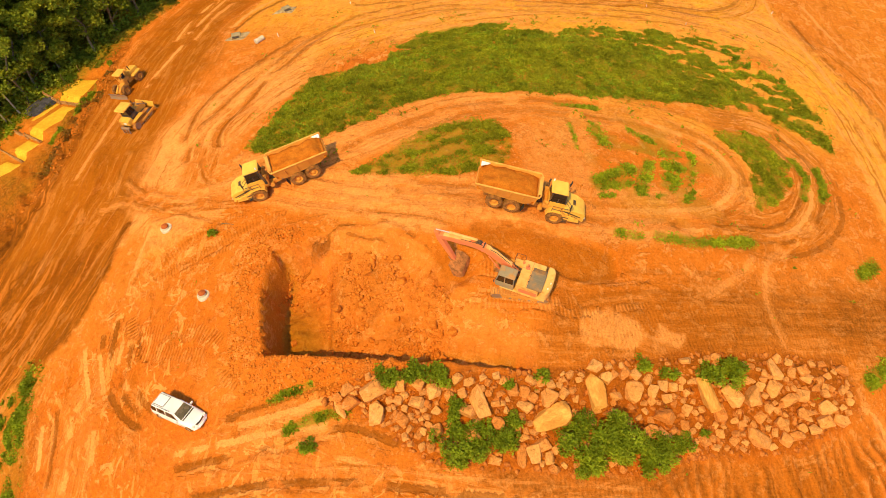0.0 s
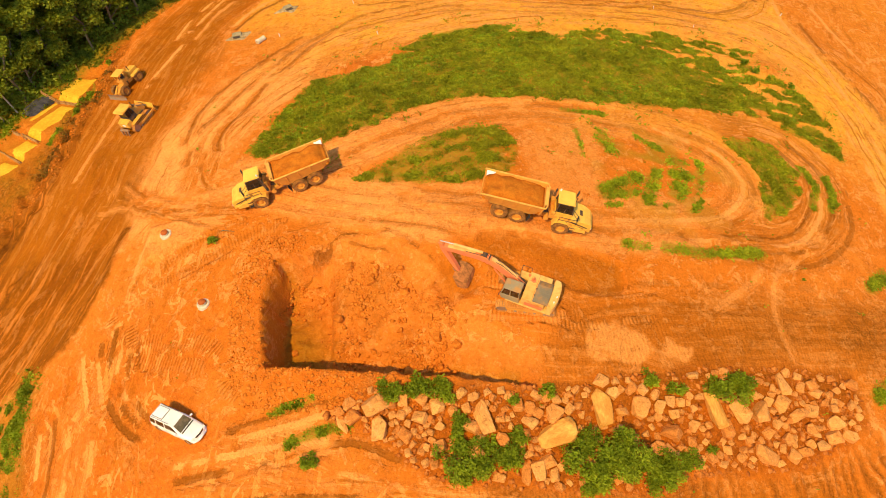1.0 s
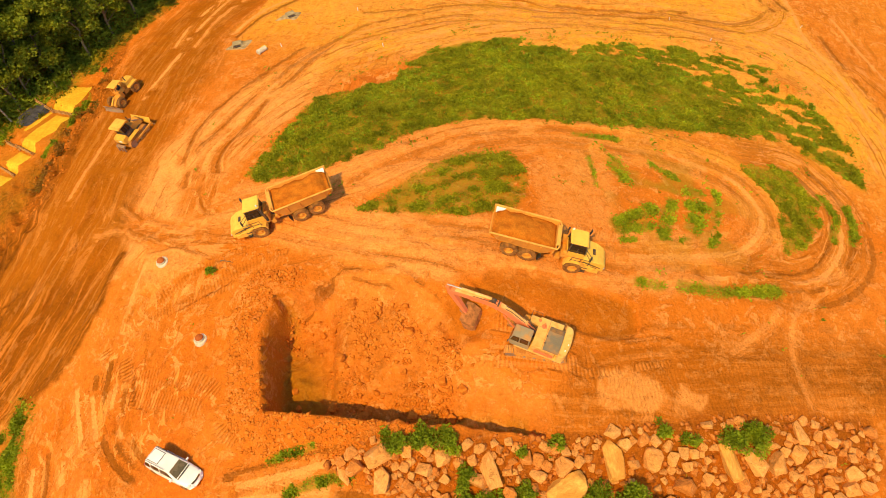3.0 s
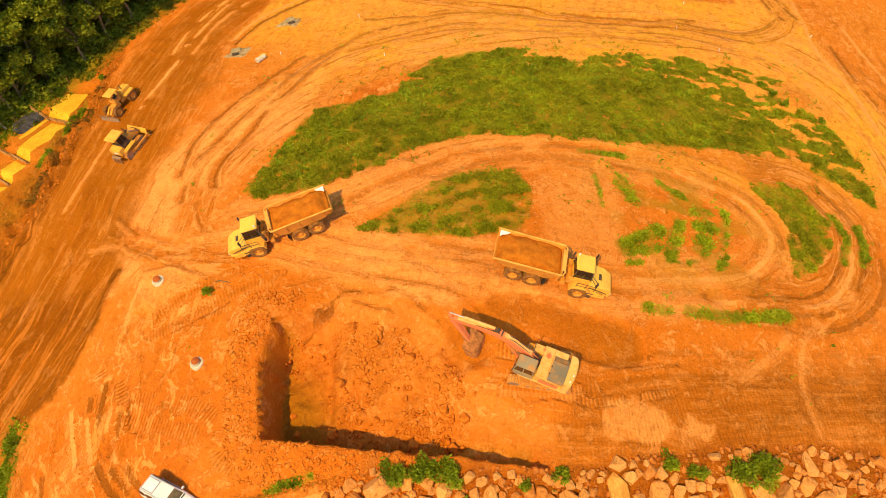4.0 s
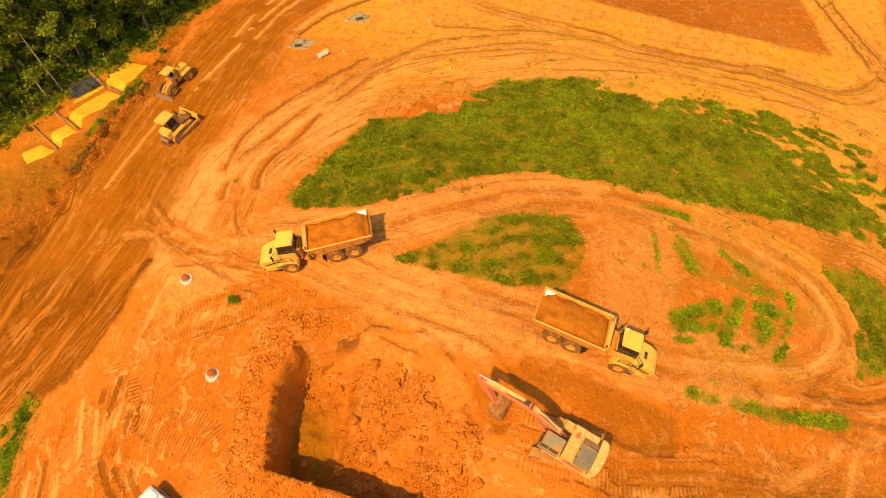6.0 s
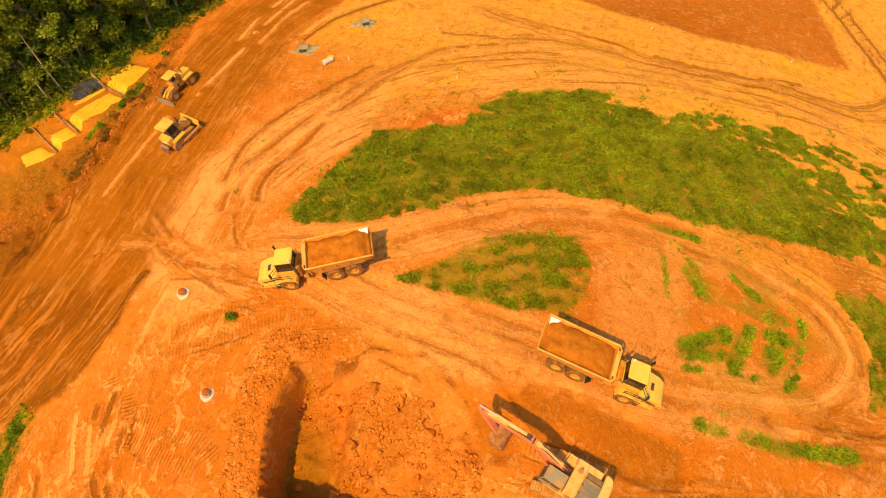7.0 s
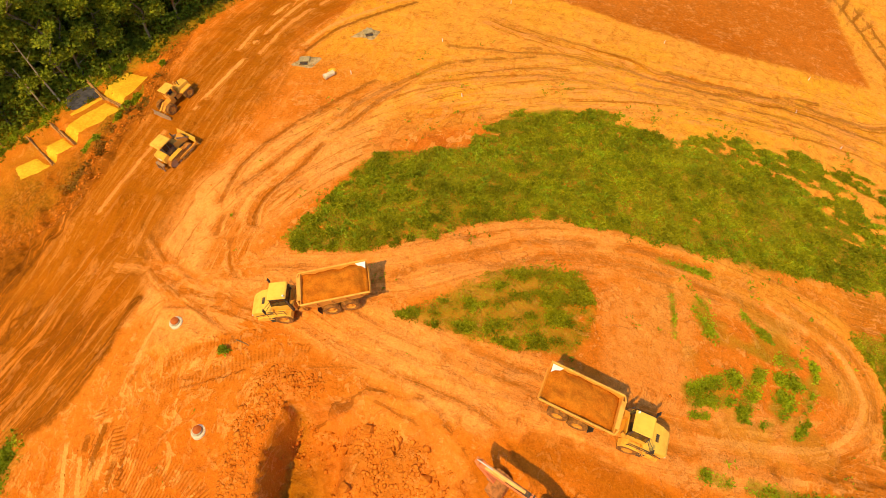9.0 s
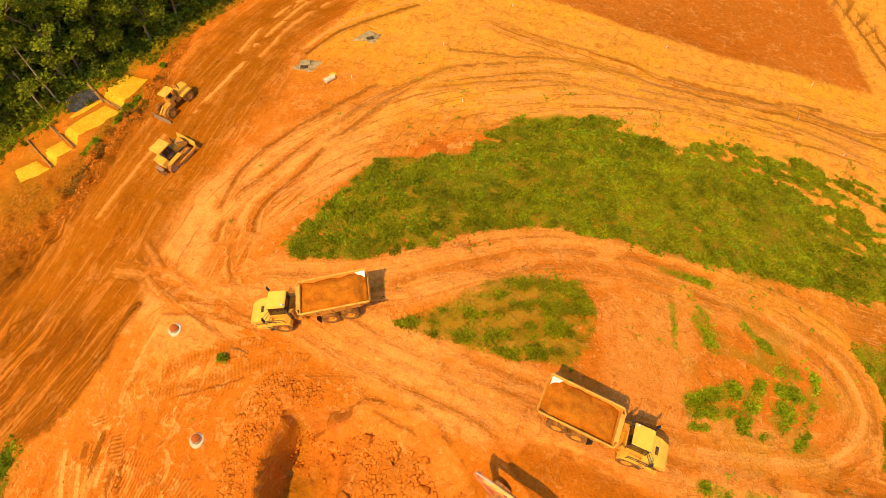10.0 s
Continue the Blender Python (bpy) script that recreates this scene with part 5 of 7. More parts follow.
    for s in (-1, 1):
        part("door", [prism([(0.16, 1.6), (0.16, 2.22), (1.64, 2.22), (1.8, 1.6)], s * 0.81 - 0.015, s * 0.81 + 0.015)], YELLOW, cab)
        part("side_window", [prism([(0.18, 2.22), (0.18, 3.32), (1.32, 3.32), (1.58, 2.22)], s * 0.76 - 0.01, s * 0.76 + 0.01)], GLASS, cab, "dark glass side window")
        part("roof_beam", rod((-0.02, s * 0.74, 3.31), (1.46, s * 0.74, 3.31), 0.04, n=6), BLACK, cab)
    part("seat", [box(0.7, 0, 2.3, 0.5, 0.5, 0.15), box(0.45, 0, 2.65, 0.14, 0.48, 0.6)], BLACK, cab)
    part("beacon", [rod((0.1, 0.6, 3.48), (0.1, 0.6, 3.68), 0.08)], LAMP, cab, "small pale beacon")
    # the heap it carries is loose earth
    nx, ny = 34, 18
    verts, faces = [], []
    for i in range(nx):
        for j in range(ny):
            u, v = i / (nx - 1), j / (ny - 1)
            px, py = -6.02 + 5.28 * u, (v - 0.5) * 2.72
            edge = min(u, 1 - u, v, 1 - v)
            h = 2.52 + 0.26 * smooth(0, 0.25, edge) + 0.12 * u + 0.22 * (noise.noise((px * 0.9, py * 0.9, x)) + 0.5 * noise.noise((px * 2.6, py * 2.6, y))) - (0.25 if u < 0.08 else 0)
            verts.append((px, py, h))
    for i in range(nx - 1):
        for j in range(ny - 1):
            faces.append((i * ny + j, (i + 1) * ny + j, (i + 1) * ny + j + 1, i * ny + j + 1))
    rim = [i * ny for i in range(nx)] + [(nx - 1) * ny + j for j in range(1, ny)] + [i * ny + ny - 1 for i in range(nx - 2, -1, -1)] + [j for j in range(ny - 2, 0, -1)]
    first_low = len(verts)
    verts += [(verts[k][0] * 0.98 - 0.06, verts[k][1] * 0.86, 1.72) for k in rim]
    n = len(rim)
    faces += [(rim[k], first_low + k, first_low + (k + 1) % n, rim[(k + 1) % n]) for k in range(n)]
    faces.append(tuple(range(first_low, first_low + n)))
    load = tagged(new("soil_load", joined("soil_load", verts, faces, LOAD, True)), "loose orange brown earth heaped in a truck body", "earth", "truck loads")
    load.matrix_world = base @ pose(-0.8, 0, 0)
    return truck


dump_truck(-1.70, 40.45, 0, 3, "dusty yellow articulated dump truck loaded with earth, standing straight", 1)
dump_truck(-29.10, 40.8, 210, 202, "dusty yellow articulated dump truck loaded with earth, slightly bent", -1)

# ---- tracked and wheeled machines ----
def crawler(parent, length, height, width, y, shoe_mat=SHOES):
    """One track: shoes round an oval, with frame, sprocket and rollers."""
    r = height / 2
    flat = length - height
    around = 2 * flat + 2 * math.pi * r
    count = int(around / 0.2)
    shoes = []
    for k in range(count):
        s = around * k / count
        if s < flat:
            shoes.append(box(-flat / 2 + s, y, 0.03, 0.17, width, 0.05))
            shoes.append(box(-flat / 2 + s + 0.05, y, 0.0, 0.03, width, 0.05))
        elif s < flat + math.pi * r:
            a = (s - flat) / r
            shoes.append(box(flat / 2 + r * math.sin(a), y, r - r * math.cos(a), 0.17, width, 0.05, 0, -math.degrees(a), 0))
        elif s < 2 * flat + math.pi * r:
            d = s - flat - math.pi * r
            shoes.append(box(flat / 2 - d, y, height - 0.0, 0.17, width, 0.05))
            shoes.append(box(flat / 2 - d - 0.05, y, height + 0.035, 0.03, width, 0.05))
        else:
            a = (s - 2 * flat - math.pi * r) / r
            shoes.append(box(-flat / 2 - r * math.sin(a), y, r + r * math.cos(a), 0.17, width, 0.05, 0, -math.degrees(a), 0))
    track = part("track", shoes, shoe_mat, parent, "mud-caked steel track", None, 0)
    part("track_frame", box(0, y, r, flat, width * 0.55, height * 0.5), YELLOW_OLD, track)
    part("sprocket", rod((-flat / 2, y - width * 0.4, r), (-flat / 2, y + width * 0.4, r), r * 0.85, n=16), STEEL, track)
    part("idler", rod((flat / 2, y - width * 0.4, r), (flat / 2, y + width * 0.4, r), r * 0.82, n=16), STEEL, track)
    for k in range(5):
        px = -flat / 2 + flat * (k + 0.5) / 5
        part("roller", rod((px, y - width * 0.35, 0.16), (px, y + width * 0.35, 0.16), 0.12), STEEL, track)
    return track


def excavator(x, y, track_heading, heading):
    base = settled(x, y, track_heading, 1.6, 1.2)
    ex = thing("excavator", base, "orange and yellow tracked excavator with grey cab beside the pit", "excavator")
    for s in (-1, 1):
        crawler(ex, 4.9, 0.92, 0.66, s * 1.26, CAKED)
    part("undercarriage", [box(0, 0, 0.62, 1.9, 1.9, 0.35), box(0.9, 0, 0.5, 0.5, 2.2, 0.3), box(-0.9, 0, 0.5, 0.5, 2.2, 0.3)], BLACK, ex)
    part("slew_ring", rod((0, 0, 0.78), (0, 0, 1.02), 0.66, n=24), STEEL, ex)
    turn = pose(0, 0, 0, 0, 0, heading - track_heading)
    house = part("house", [prism([(-2.35, 1.02), (-2.35, 1.2), (1.5, 1.2), (1.5, 1.02)], -1.38, 1.38)], HOUSE, ex, "", turn)
    # counterweight with a rounded back
    def counter(bm):
        arc = [(-1.95 - 0.68 * math.cos(a) ** 0.45, 1.36 * math.sin(a)) for a in np.linspace(0, math.pi / 2 * 0.98, 9)]
        outline = [(px, py) for px, py in arc] + [(-1.9, 1.38)]
        outline = outline + [(px, -py) for px, py in outline[::-1]][:-1]
        lo = [bm.verts.new((px, py, 1.1)) for px, py in outline]
        hi = [bm.verts.new((px, py, 2.2)) for px, py in outline]
        n = len(outline)
        bm.faces.new(lo)
        bm.faces.new(hi[::-1])
        for i in range(n):
            bm.faces.new((lo[i], hi[i], hi[(i + 1) % n], lo[(i + 1) % n]))
    part("counterweight", counter, HOUSE, house, "rounded yellow counterweight", None, 0.07)
    part("engine_cover", [box(-0.75, 0, 1.72, 1.9, 2.6, 1.0), box(0.55, -0.95, 1.55, 0.9, 0.75, 0.75)], HOUSE, house, "", None, 0.05)
    part("engine_hood", [box(-1.32, 0.50, 2.31, 1.25, 1.62, 0.22)] + [box(-1.32, 0.02 + 0.32 * i, 2.43, 1.12, 0.05, 0.03) for i in range(4)], GREY_HOOD, house, "raised grey engine hood", None, 0.04)
    part("radiator_grille", [box(-1.32, -0.55, 2.24, 1.2, 0.42, 0.05)] + [box(-1.85 + 0.13 * i, -0.55, 2.28, 0.05, 0.38, 0.05) for i in range(9)], GREY, house, "dark grey slatted grille", None, 0)
    part("deck_seam", [box(-0.62, 0, 2.222, 0.04, 2.5, 0.02), box(-0.2, -0.45, 2.222, 0.8, 0.03, 0.02)], ORANGE, house, "rusty seam across the deck", None, 0)
    part("hood_latch", [box(-0.72, 0.2 + 0.6 * i, 2.44, 0.12, 0.08, 0.06) for i in range(2)], BLACK, house, "", None, 0)
    part("boom_well", [box(0.75, -0.12, 1.3, 1.35, 0.62, 0.2), box(0.22, -0.12, 1.75, 0.06, 0.6, 0.7)], BLACK, house, "dark well at the foot of the boom", None, 0)
    for i in (-2, -1, 1, 2):
        part("hydraulic_line", rod((0.2, -0.02 + 0.1 * i, 2.15), (0.75, -0.02 + 0.1 * i, 2.6), 0.03, n=6), BLACK, house, "black hydraulic line", None, 0)
    part("exhaust", [rod((-0.25, -0.55, 2.2), (-0.25, -0.55, 2.75), 0.07), spun([(0.07, 2.2), (0.20, 2.2), (0.20, 2.30), (0.07, 2.30)], 14, "Z", (-0.25, -0.55, 0))], ORANGE, house)
    part("fuel_cap", rod((0.2, -0.9, 2.2), (0.2, -0.9, 2.3), 0.12, n=12), ORANGE, house)
    for s in (-1, 1):
        part("side_panel", [box(-0.85, s * 1.39, 1.62, 1.5, 0.03, 0.5)] + [box(-1.1 + 0.3 * i, s * 1.41, 1.62, 0.2, 0.02, 0.34) for i in range(4)], ORANGE, house, "orange louvred side panel")
    for px, py in ((-2.35, 0.75), (-2.45, 0.2)):
        part("work_lamp", box(px, py, 2.25, 0.10, 0.14, 0.10), LAMP, house, "small white work lamp")
    part("guard_rail", [rod((0.15, -1.3, 1.9), (0.15, -1.3, 2.75), 0.022, n=6), rod((0.95, -1.3, 1.9), (0.95, -1.3, 2.75), 0.022, n=6), rod((0.15, -1.3, 2.75), (0.95, -1.3, 2.75), 0.022, n=6), rod((0.95, -1.3, 2.75), (0.95, -0.7, 2.75), 0.022, n=6), rod((0.95, -0.7, 1.9), (0.95, -0.7, 2.75), 0.022, n=6)], BLACK, house)
    part("toolbox", box(1.15, -0.95, 1.4, 0.55, 0.7, 0.4), YELLOW_OLD, house)
    cab = part("cab", [prism([(0.35, 1.2), (0.35, 1.95), (1.95, 1.95), (2.0, 1.6), (1.85, 1.2)], 0.36, 1.38)], CAB_GREY, house, "light grey operator's cab", None, 0.03)
    for px, qx in ((0.4, 0.42), (1.15, 1.15), (1.92, 1.72)):
        for py in (0.42, 1.32):
            part("pillar", rod((px, py, 1.9), (qx, py, 2.86), 0.05, n=6), CAB_GREY, cab)
    part("cab_roof", [prism([(0.33, 2.82), (0.33, 2.92), (0.45, 2.98), (1.65, 2.98), (1.8, 2.9), (1.8, 2.82)], 0.38, 1.36), box(1.0, 0.87, 3.0, 0.7, 0.6, 0.05)], CAB_GREY, cab, "dusty light grey cab roof", None, 0.03)
    part("windscreen", prism([(1.93, 1.95), (1.96, 1.95), (1.76, 2.84), (1.73, 2.84)], 0.46, 1.28), GLASS, cab)
    for py in (0.40, 1.345):
        part("side_window", prism([(0.46, 1.97), (0.46, 2.8), (1.1, 2.8), (1.1, 1.97)], py - 0.01, py + 0.01), GLASS, cab)
        part("door_window", prism([(1.2, 1.6), (1.2, 2.8), (1.68, 2.8), (1.88, 1.97), (1.92, 1.6)], py - 0.01, py + 0.01), GLASS, cab)
    part("mirror", [rod((1.9, 1.34, 2.2), (2.0, 1.6, 2.3), 0.02, n=6), box(2.0, 1.62, 2.2, 0.05, 0.16, 0.3)], BLACK, cab)
    # boom, stick and bucket, in the middle plane just right of the cab
    by, bw = -0.02, 0.22
    boom = part("boom", [prism([(0.45, 1.55), (0.25, 1.8), (0.90, 2.75), (2.50, 3.92), (3.40, 4.32), (4.46, 4.38), (7.35, 3.92), (7.57, 3.74), (7.50, 3.52), (7.25, 3.48), (4.58, 3.74), (3.64, 3.66), (2.90, 3.32), (1.50, 2.3), (0.75, 1.6)], by - bw, by + bw)], ORANGE, house, "dusty orange red box-section boom", None, 0.02)
    for rib in (box(3.58, by, 4.0, 0.25, 0.5, 0.74, 0, 6, 0), box(7.40, by, 3.7, 0.3, 0.54, 0.34), box(0.50, by, 1.75, 0.4, 0.56, 0.35), box(5.64, by, 3.9, 0.14, 0.47, 0.6, 0, 12, 0)):
        part("boom_rib", rib, ORANGE, boom)
    part("boom_plate", [prism([(4.70, 4.36), (4.70, 4.40), (7.05, 4.02), (7.05, 3.98)], by - 0.17, by + 0.17)], BOOM_TOP, boom, "pale dusty orange top plate")
    part("boom_plate", [prism([(1.00, 2.85), (1.00, 2.89), (2.50, 3.97), (3.30, 4.33), (3.30, 4.29), (2.50, 3.93)], by - 0.17, by + 0.17)], BOOM_TOP, boom, "pale dusty orange top plate")
    for s in (-1, 1):
        part("boom_ram", [rod((1.35, by + s * 0.36, 1.35), (2.30, by + s * 0.36, 2.6), 0.10), rod((2.25, by + s * 0.36, 2.54), (2.95, by + s * 0.36, 3.5), 0.055)], ORANGE, house)
        part("hose", [rod((0.70, by + s * 0.12, 2.6), (2.40, by + s * 0.12, 3.98), 0.035, n=6), rod((2.40, by + s * 0.12, 3.98), (3.99, by + s * 0.14, 4.46), 0.035, n=6), rod((3.99, by + s * 0.14, 4.46), (5.52, by + s * 0.16, 4.3), 0.035, n=6)], BLACK, boom, "black hydraulic hose")
    part("valve_block", [box(3.99, by, 4.5, 0.5, 0.36, 0.16, 0, 4, 0), rod((3.52, by - 0.25, 4.3), (3.52, by + 0.25, 4.3), 0.09)], BLACK, boom, "dark valve block and hoses at the boom's bend")
    part("stick_ram", [rod((4.11, by, 4.72), (6.55, by, 4.5), 0.12)], BOOM_TOP, boom, "pale orange stick ram")
    part("ram_rod", [rod((6.45, by, 4.51), (7.75, by, 4.32), 0.055)], CHROME, boom, "bright steel ram rod")
    stick = part("stick", [prism([(7.75, 4.25), (7.45, 4.15), (7.0, 3.3), (6.1, 1.35), (5.85, 0.75), (6.1, 0.66), (6.45, 1.2), (7.5, 3.2)], by - 0.2, by + 0.2)], ORANGE, house, "dusty orange red stick", pose(0.12, 0, 0.02), 0.02)
    part("bucket_ram", [rod((7.45, by, 3.4), (6.75, by, 1.75), 0.09), rod((6.85, by, 1.95), (6.45, by, 0.95), 0.05)], STEEL, stick)
    part("linkage", [box(6.3, by + s * 0.2, 0.75, 0.08, 0.05, 0.6, 0, 30, 0) for s in (-1, 1)], STEEL, stick)
    shell = [(6.20, 0.75), (5.62, 0.81), (4.96, 0.31), (4.77, -0.24), (5.09, -0.68), (5.74, -0.79), (5.74, -0.71), (5.19, -0.58), (4.90, -0.20), (5.08, 0.26), (5.68, 0.70), (6.20, 0.65)]
    bucket = part("bucket", [prism(shell, by - 0.88, by + 0.88)] + [prism([(6.14, 0.70), (5.62, 0.76), (5.00, 0.28), (4.84, -0.23), (5.13, -0.62), (5.74, -0.73)], by + s * 0.88 - 0.03, by + s * 0.88 + 0.03) for s in (-1, 1)], BUCKET, stick, "worn steel bucket caked with clay")
    for k in range(5):
        part("tooth", prism([(5.71, -0.80), (6.00, -0.75), (5.71, -0.68)], by - 0.82 + 0.38 * k, by - 0.70 + 0.38 * k), STEEL, bucket)
    return ex


excavator(-3.15, 32.4, 2, 168)


def bulldozer(x, y, heading):
    dz = thing("bulldozer", settled(x, y, heading, 1.4, 1.0), "yellow tracked bulldozer with roofed cab and raised front blade", "bulldozer")
    for s in (-1, 1):
        crawler(dz, 3.3, 0.95, 0.56, s * 1.02)
    part("belly", box(0, 0, 0.7, 2.6, 1.3, 0.5), BLACK, dz)
    hood = part("hood", [prism([(0.2, 0.8), (0.2, 1.75), (1.75, 1.6), (1.85, 0.8)], -0.48, 0.48)], YELLOW_OLD, dz, "", None, 0.05)
    part("grille", [box(1.87, 0, 1.2, 0.03, 0.8, 0.6)] + [box(1.89, 0, 1.0 + 0.1 * i, 0.03, 0.8, 0.03) for i in range(5)], BLACK, hood)
    part("exhaust", [rod((0.9, 0.2, 1.6), (0.9, 0.2, 2.45), 0.06), rod((0.9, 0.2, 1.65), (0.9, 0.2, 2.1), 0.1)], BLACK, hood)
    part("fuel_tank", [prism([(-1.75, 0.85), (-1.75, 1.55), (-1.0, 1.65), (-0.9, 0.85)], -0.82, 0.82)], TAN, dz, "yellow fuel tank at the back", None, 0.05)
    part("tank_plate", box(-1.765, -0.15, 1.25, 0.02, 0.55, 0.25), WHITE, dz, "pale plate on the tank")
    for s in (-1, 1):
        part("fender", box(-0.45, s * 1.0, 1.12, 1.7, 0.58, 0.08), TAN, dz)
        part("push_arm", [box(0.9, s * 1.42, 0.55, 2.6, 0.14, 0.24)], YELLOW_OLD, dz)
        part("lift_ram", [rod((1.3, s * 0.42, 1.65), (2.1, s * 0.5, 0.95), 0.06), rod((0.9, s * 0.4, 1.95), (1.4, s * 0.43, 1.55), 0.09)], STEEL, dz)
    cab = part("cab", [prism([(-1.0, 1.2), (-1.0, 1.7), (0.1, 1.7), (0.25, 1.2)], -0.68, 0.68)] + [rod((px, s * 0.64, 1.6), (qx, s * 0.62, 2.72), 0.05, n=6) for px, qx in ((-0.95, -0.95), (-0.35, -0.35), (0.15, -0.02)) for s in (-1, 1)], BLACK, dz)
    part("cab_glass", [prism([(-0.9, 1.72), (-0.9, 2.62), (-0.02, 2.62), (0.12, 1.72)], -0.6, 0.6)], GLASS, cab, "dark cab glass")
    part("roof", [prism([(-1.35, 2.66), (-1.35, 2.76), (-1.2, 2.84), (0.2, 2.84), (0.35, 2.74), (0.35, 2.66)], -0.82, 0.82)], YELLOW, cab, "bright yellow roof canopy", None, 0.05)
    arc = [(2.25 - 0.22 * math.sin(math.pi * k / 6), 0.15 + 1.05 * k / 6) for k in range(7)]
    blade = part("blade", [prism(arc + [(px - 0.07, pz) for px, pz in arc[::-1]], -1.55, 1.55)], TAN, dz, "yellow curved steel blade")
    part("blade_edge", box(2.26, 0, 0.1, 0.05, 3.1, 0.2, 0, -12, 0), STEEL, blade)
    part("blade_top", rod((2.2, -1.5, 1.22), (2.2, 1.5, 1.22), 0.06, n=8), YELLOW, blade)
    part("ripper", [box(-2.05, 0, 0.75, 0.3, 1.3, 0.2)] + [box(-2.2, py, 0.45, 0.16, 0.1, 0.7, 0, 12, 0) for py in (-0.5, 0, 0.5)], STEEL, dz)
    return dz


bulldozer(-52.2, 53.9, 78)


def compactor(x, y, heading):
    """A wheeled compactor with a levelling blade, bent in the middle."""
    cp = thing("wheeled_compactor", settled(x, y, heading, 1.8, 1.1), "dusty yellow four-wheeled soil compactor with a front blade and canopy", "compactor")
    part("rear_frame", [box(-1.3, 0, 0.95, 2.2, 1.0, 0.5)], YELLOW_OLD, cp)
    hood = part("engine_hood", [prism([(-2.75, 1.0), (-2.7, 1.95), (-1.0, 2.05), (-0.85, 1.0)], -0.62, 0.62)], TAN, cp, "", None, 0.06)
    part("grille", [box(-2.76, 0, 1.5, 0.03, 0.9, 0.7)], BLACK, hood)
    part("exhaust", rod((-1.5, 0.3, 2.0), (-1.5, 0.3, 2.75), 0.07), BLACK, hood)
    part("air_cleaner", rod((-1.35, -0.3, 2.0), (-1.35, -0.3, 2.5), 0.13, n=12), YELLOW_OLD, hood)
    tyre = wheel(cp, -1.75, 0.98, 0.72, 1, 0.72)
    for px, s in ((-1.75, -1), (1.55, 1), (1.55, -1)):
        wheel(cp, px, 0.98 * s, 0.72, s, 0.72, tyre)
    for px in (-1.75, 1.55):
        part("axle", rod((px, -0.9, 0.72), (px, 0.9, 0.72), 0.15), BLACK, cp)
    part("joint", [rod((-0.05, 0, 0.5), (-0.05, 0, 1.3), 0.16), box(0.1, 0, 0.9, 0.6, 0.5, 0.3)], BLACK, cp)
    part("front_frame", [prism([(0.1, 0.65), (0.1, 1.35), (1.6, 1.25), (2.4, 0.85), (2.4, 0.6)], -0.48, 0.48)], YELLOW_OLD, cp, "", None, 0.03)
    for s in (-1, 1):
        part("fender", [prism([(-2.6, 1.35), (-2.5, 1.55), (-1.0, 1.55), (-0.85, 1.35)], s * 0.65, s * 1.28)], TAN, cp)
        part("blade_arm", [box(2.0, s * 0.55, 0.6, 1.2, 0.14, 0.2)], YELLOW_OLD, cp)
    cab = part("cab", [box(0.15, 0, 1.6, 1.2, 1.25, 0.4)] + [rod((px, s * 0.6, 1.7), (px, s * 0.6, 2.8), 0.05, n=6) for px in (-0.4, 0.72) for s in (-1, 1)], YELLOW_OLD, cp)
    part("seat", [box(0.05, 0, 1.9, 0.5, 0.5, 0.15), box(-0.2, 0, 2.2, 0.12, 0.5, 0.5)], BLACK, cab)
    part("steering_column", [rod((0.65, 0, 1.7), (0.5, 0, 2.3), 0.04, n=6)], BLACK, cab)
    part("canopy", [prism([(-0.7, 2.78), (-0.7, 2.9), (0.95, 2.9), (1.0, 2.78)], -0.78, 0.78)], YELLOW, cab, "yellow sun canopy", None, 0.05)
    part("blade_ram", [rod((1.5, 0, 1.6), (2.55, 0, 0.9), 0.09)], TAN, cp)
    arc = [(2.85 - 0.15 * math.sin(math.pi * k / 6), 0.12 + 0.8 * k / 6) for k in range(7)]
    blade = part("blade", [prism(arc + [(px - 0.07, pz) for px, pz in arc[::-1]], -1.75, 1.75)], STEEL, cp, "worn pale steel levelling blade")
    part("blade_edge", box(2.87, 0, 0.08, 0.05, 3.5, 0.18, 0, -10, 0), STEEL, blade)
    return cp


roller = compactor(-57.4, 60.9, -100)
roller.matrix_world = roller.matrix_world @ Matrix.Scale(0.86, 4)


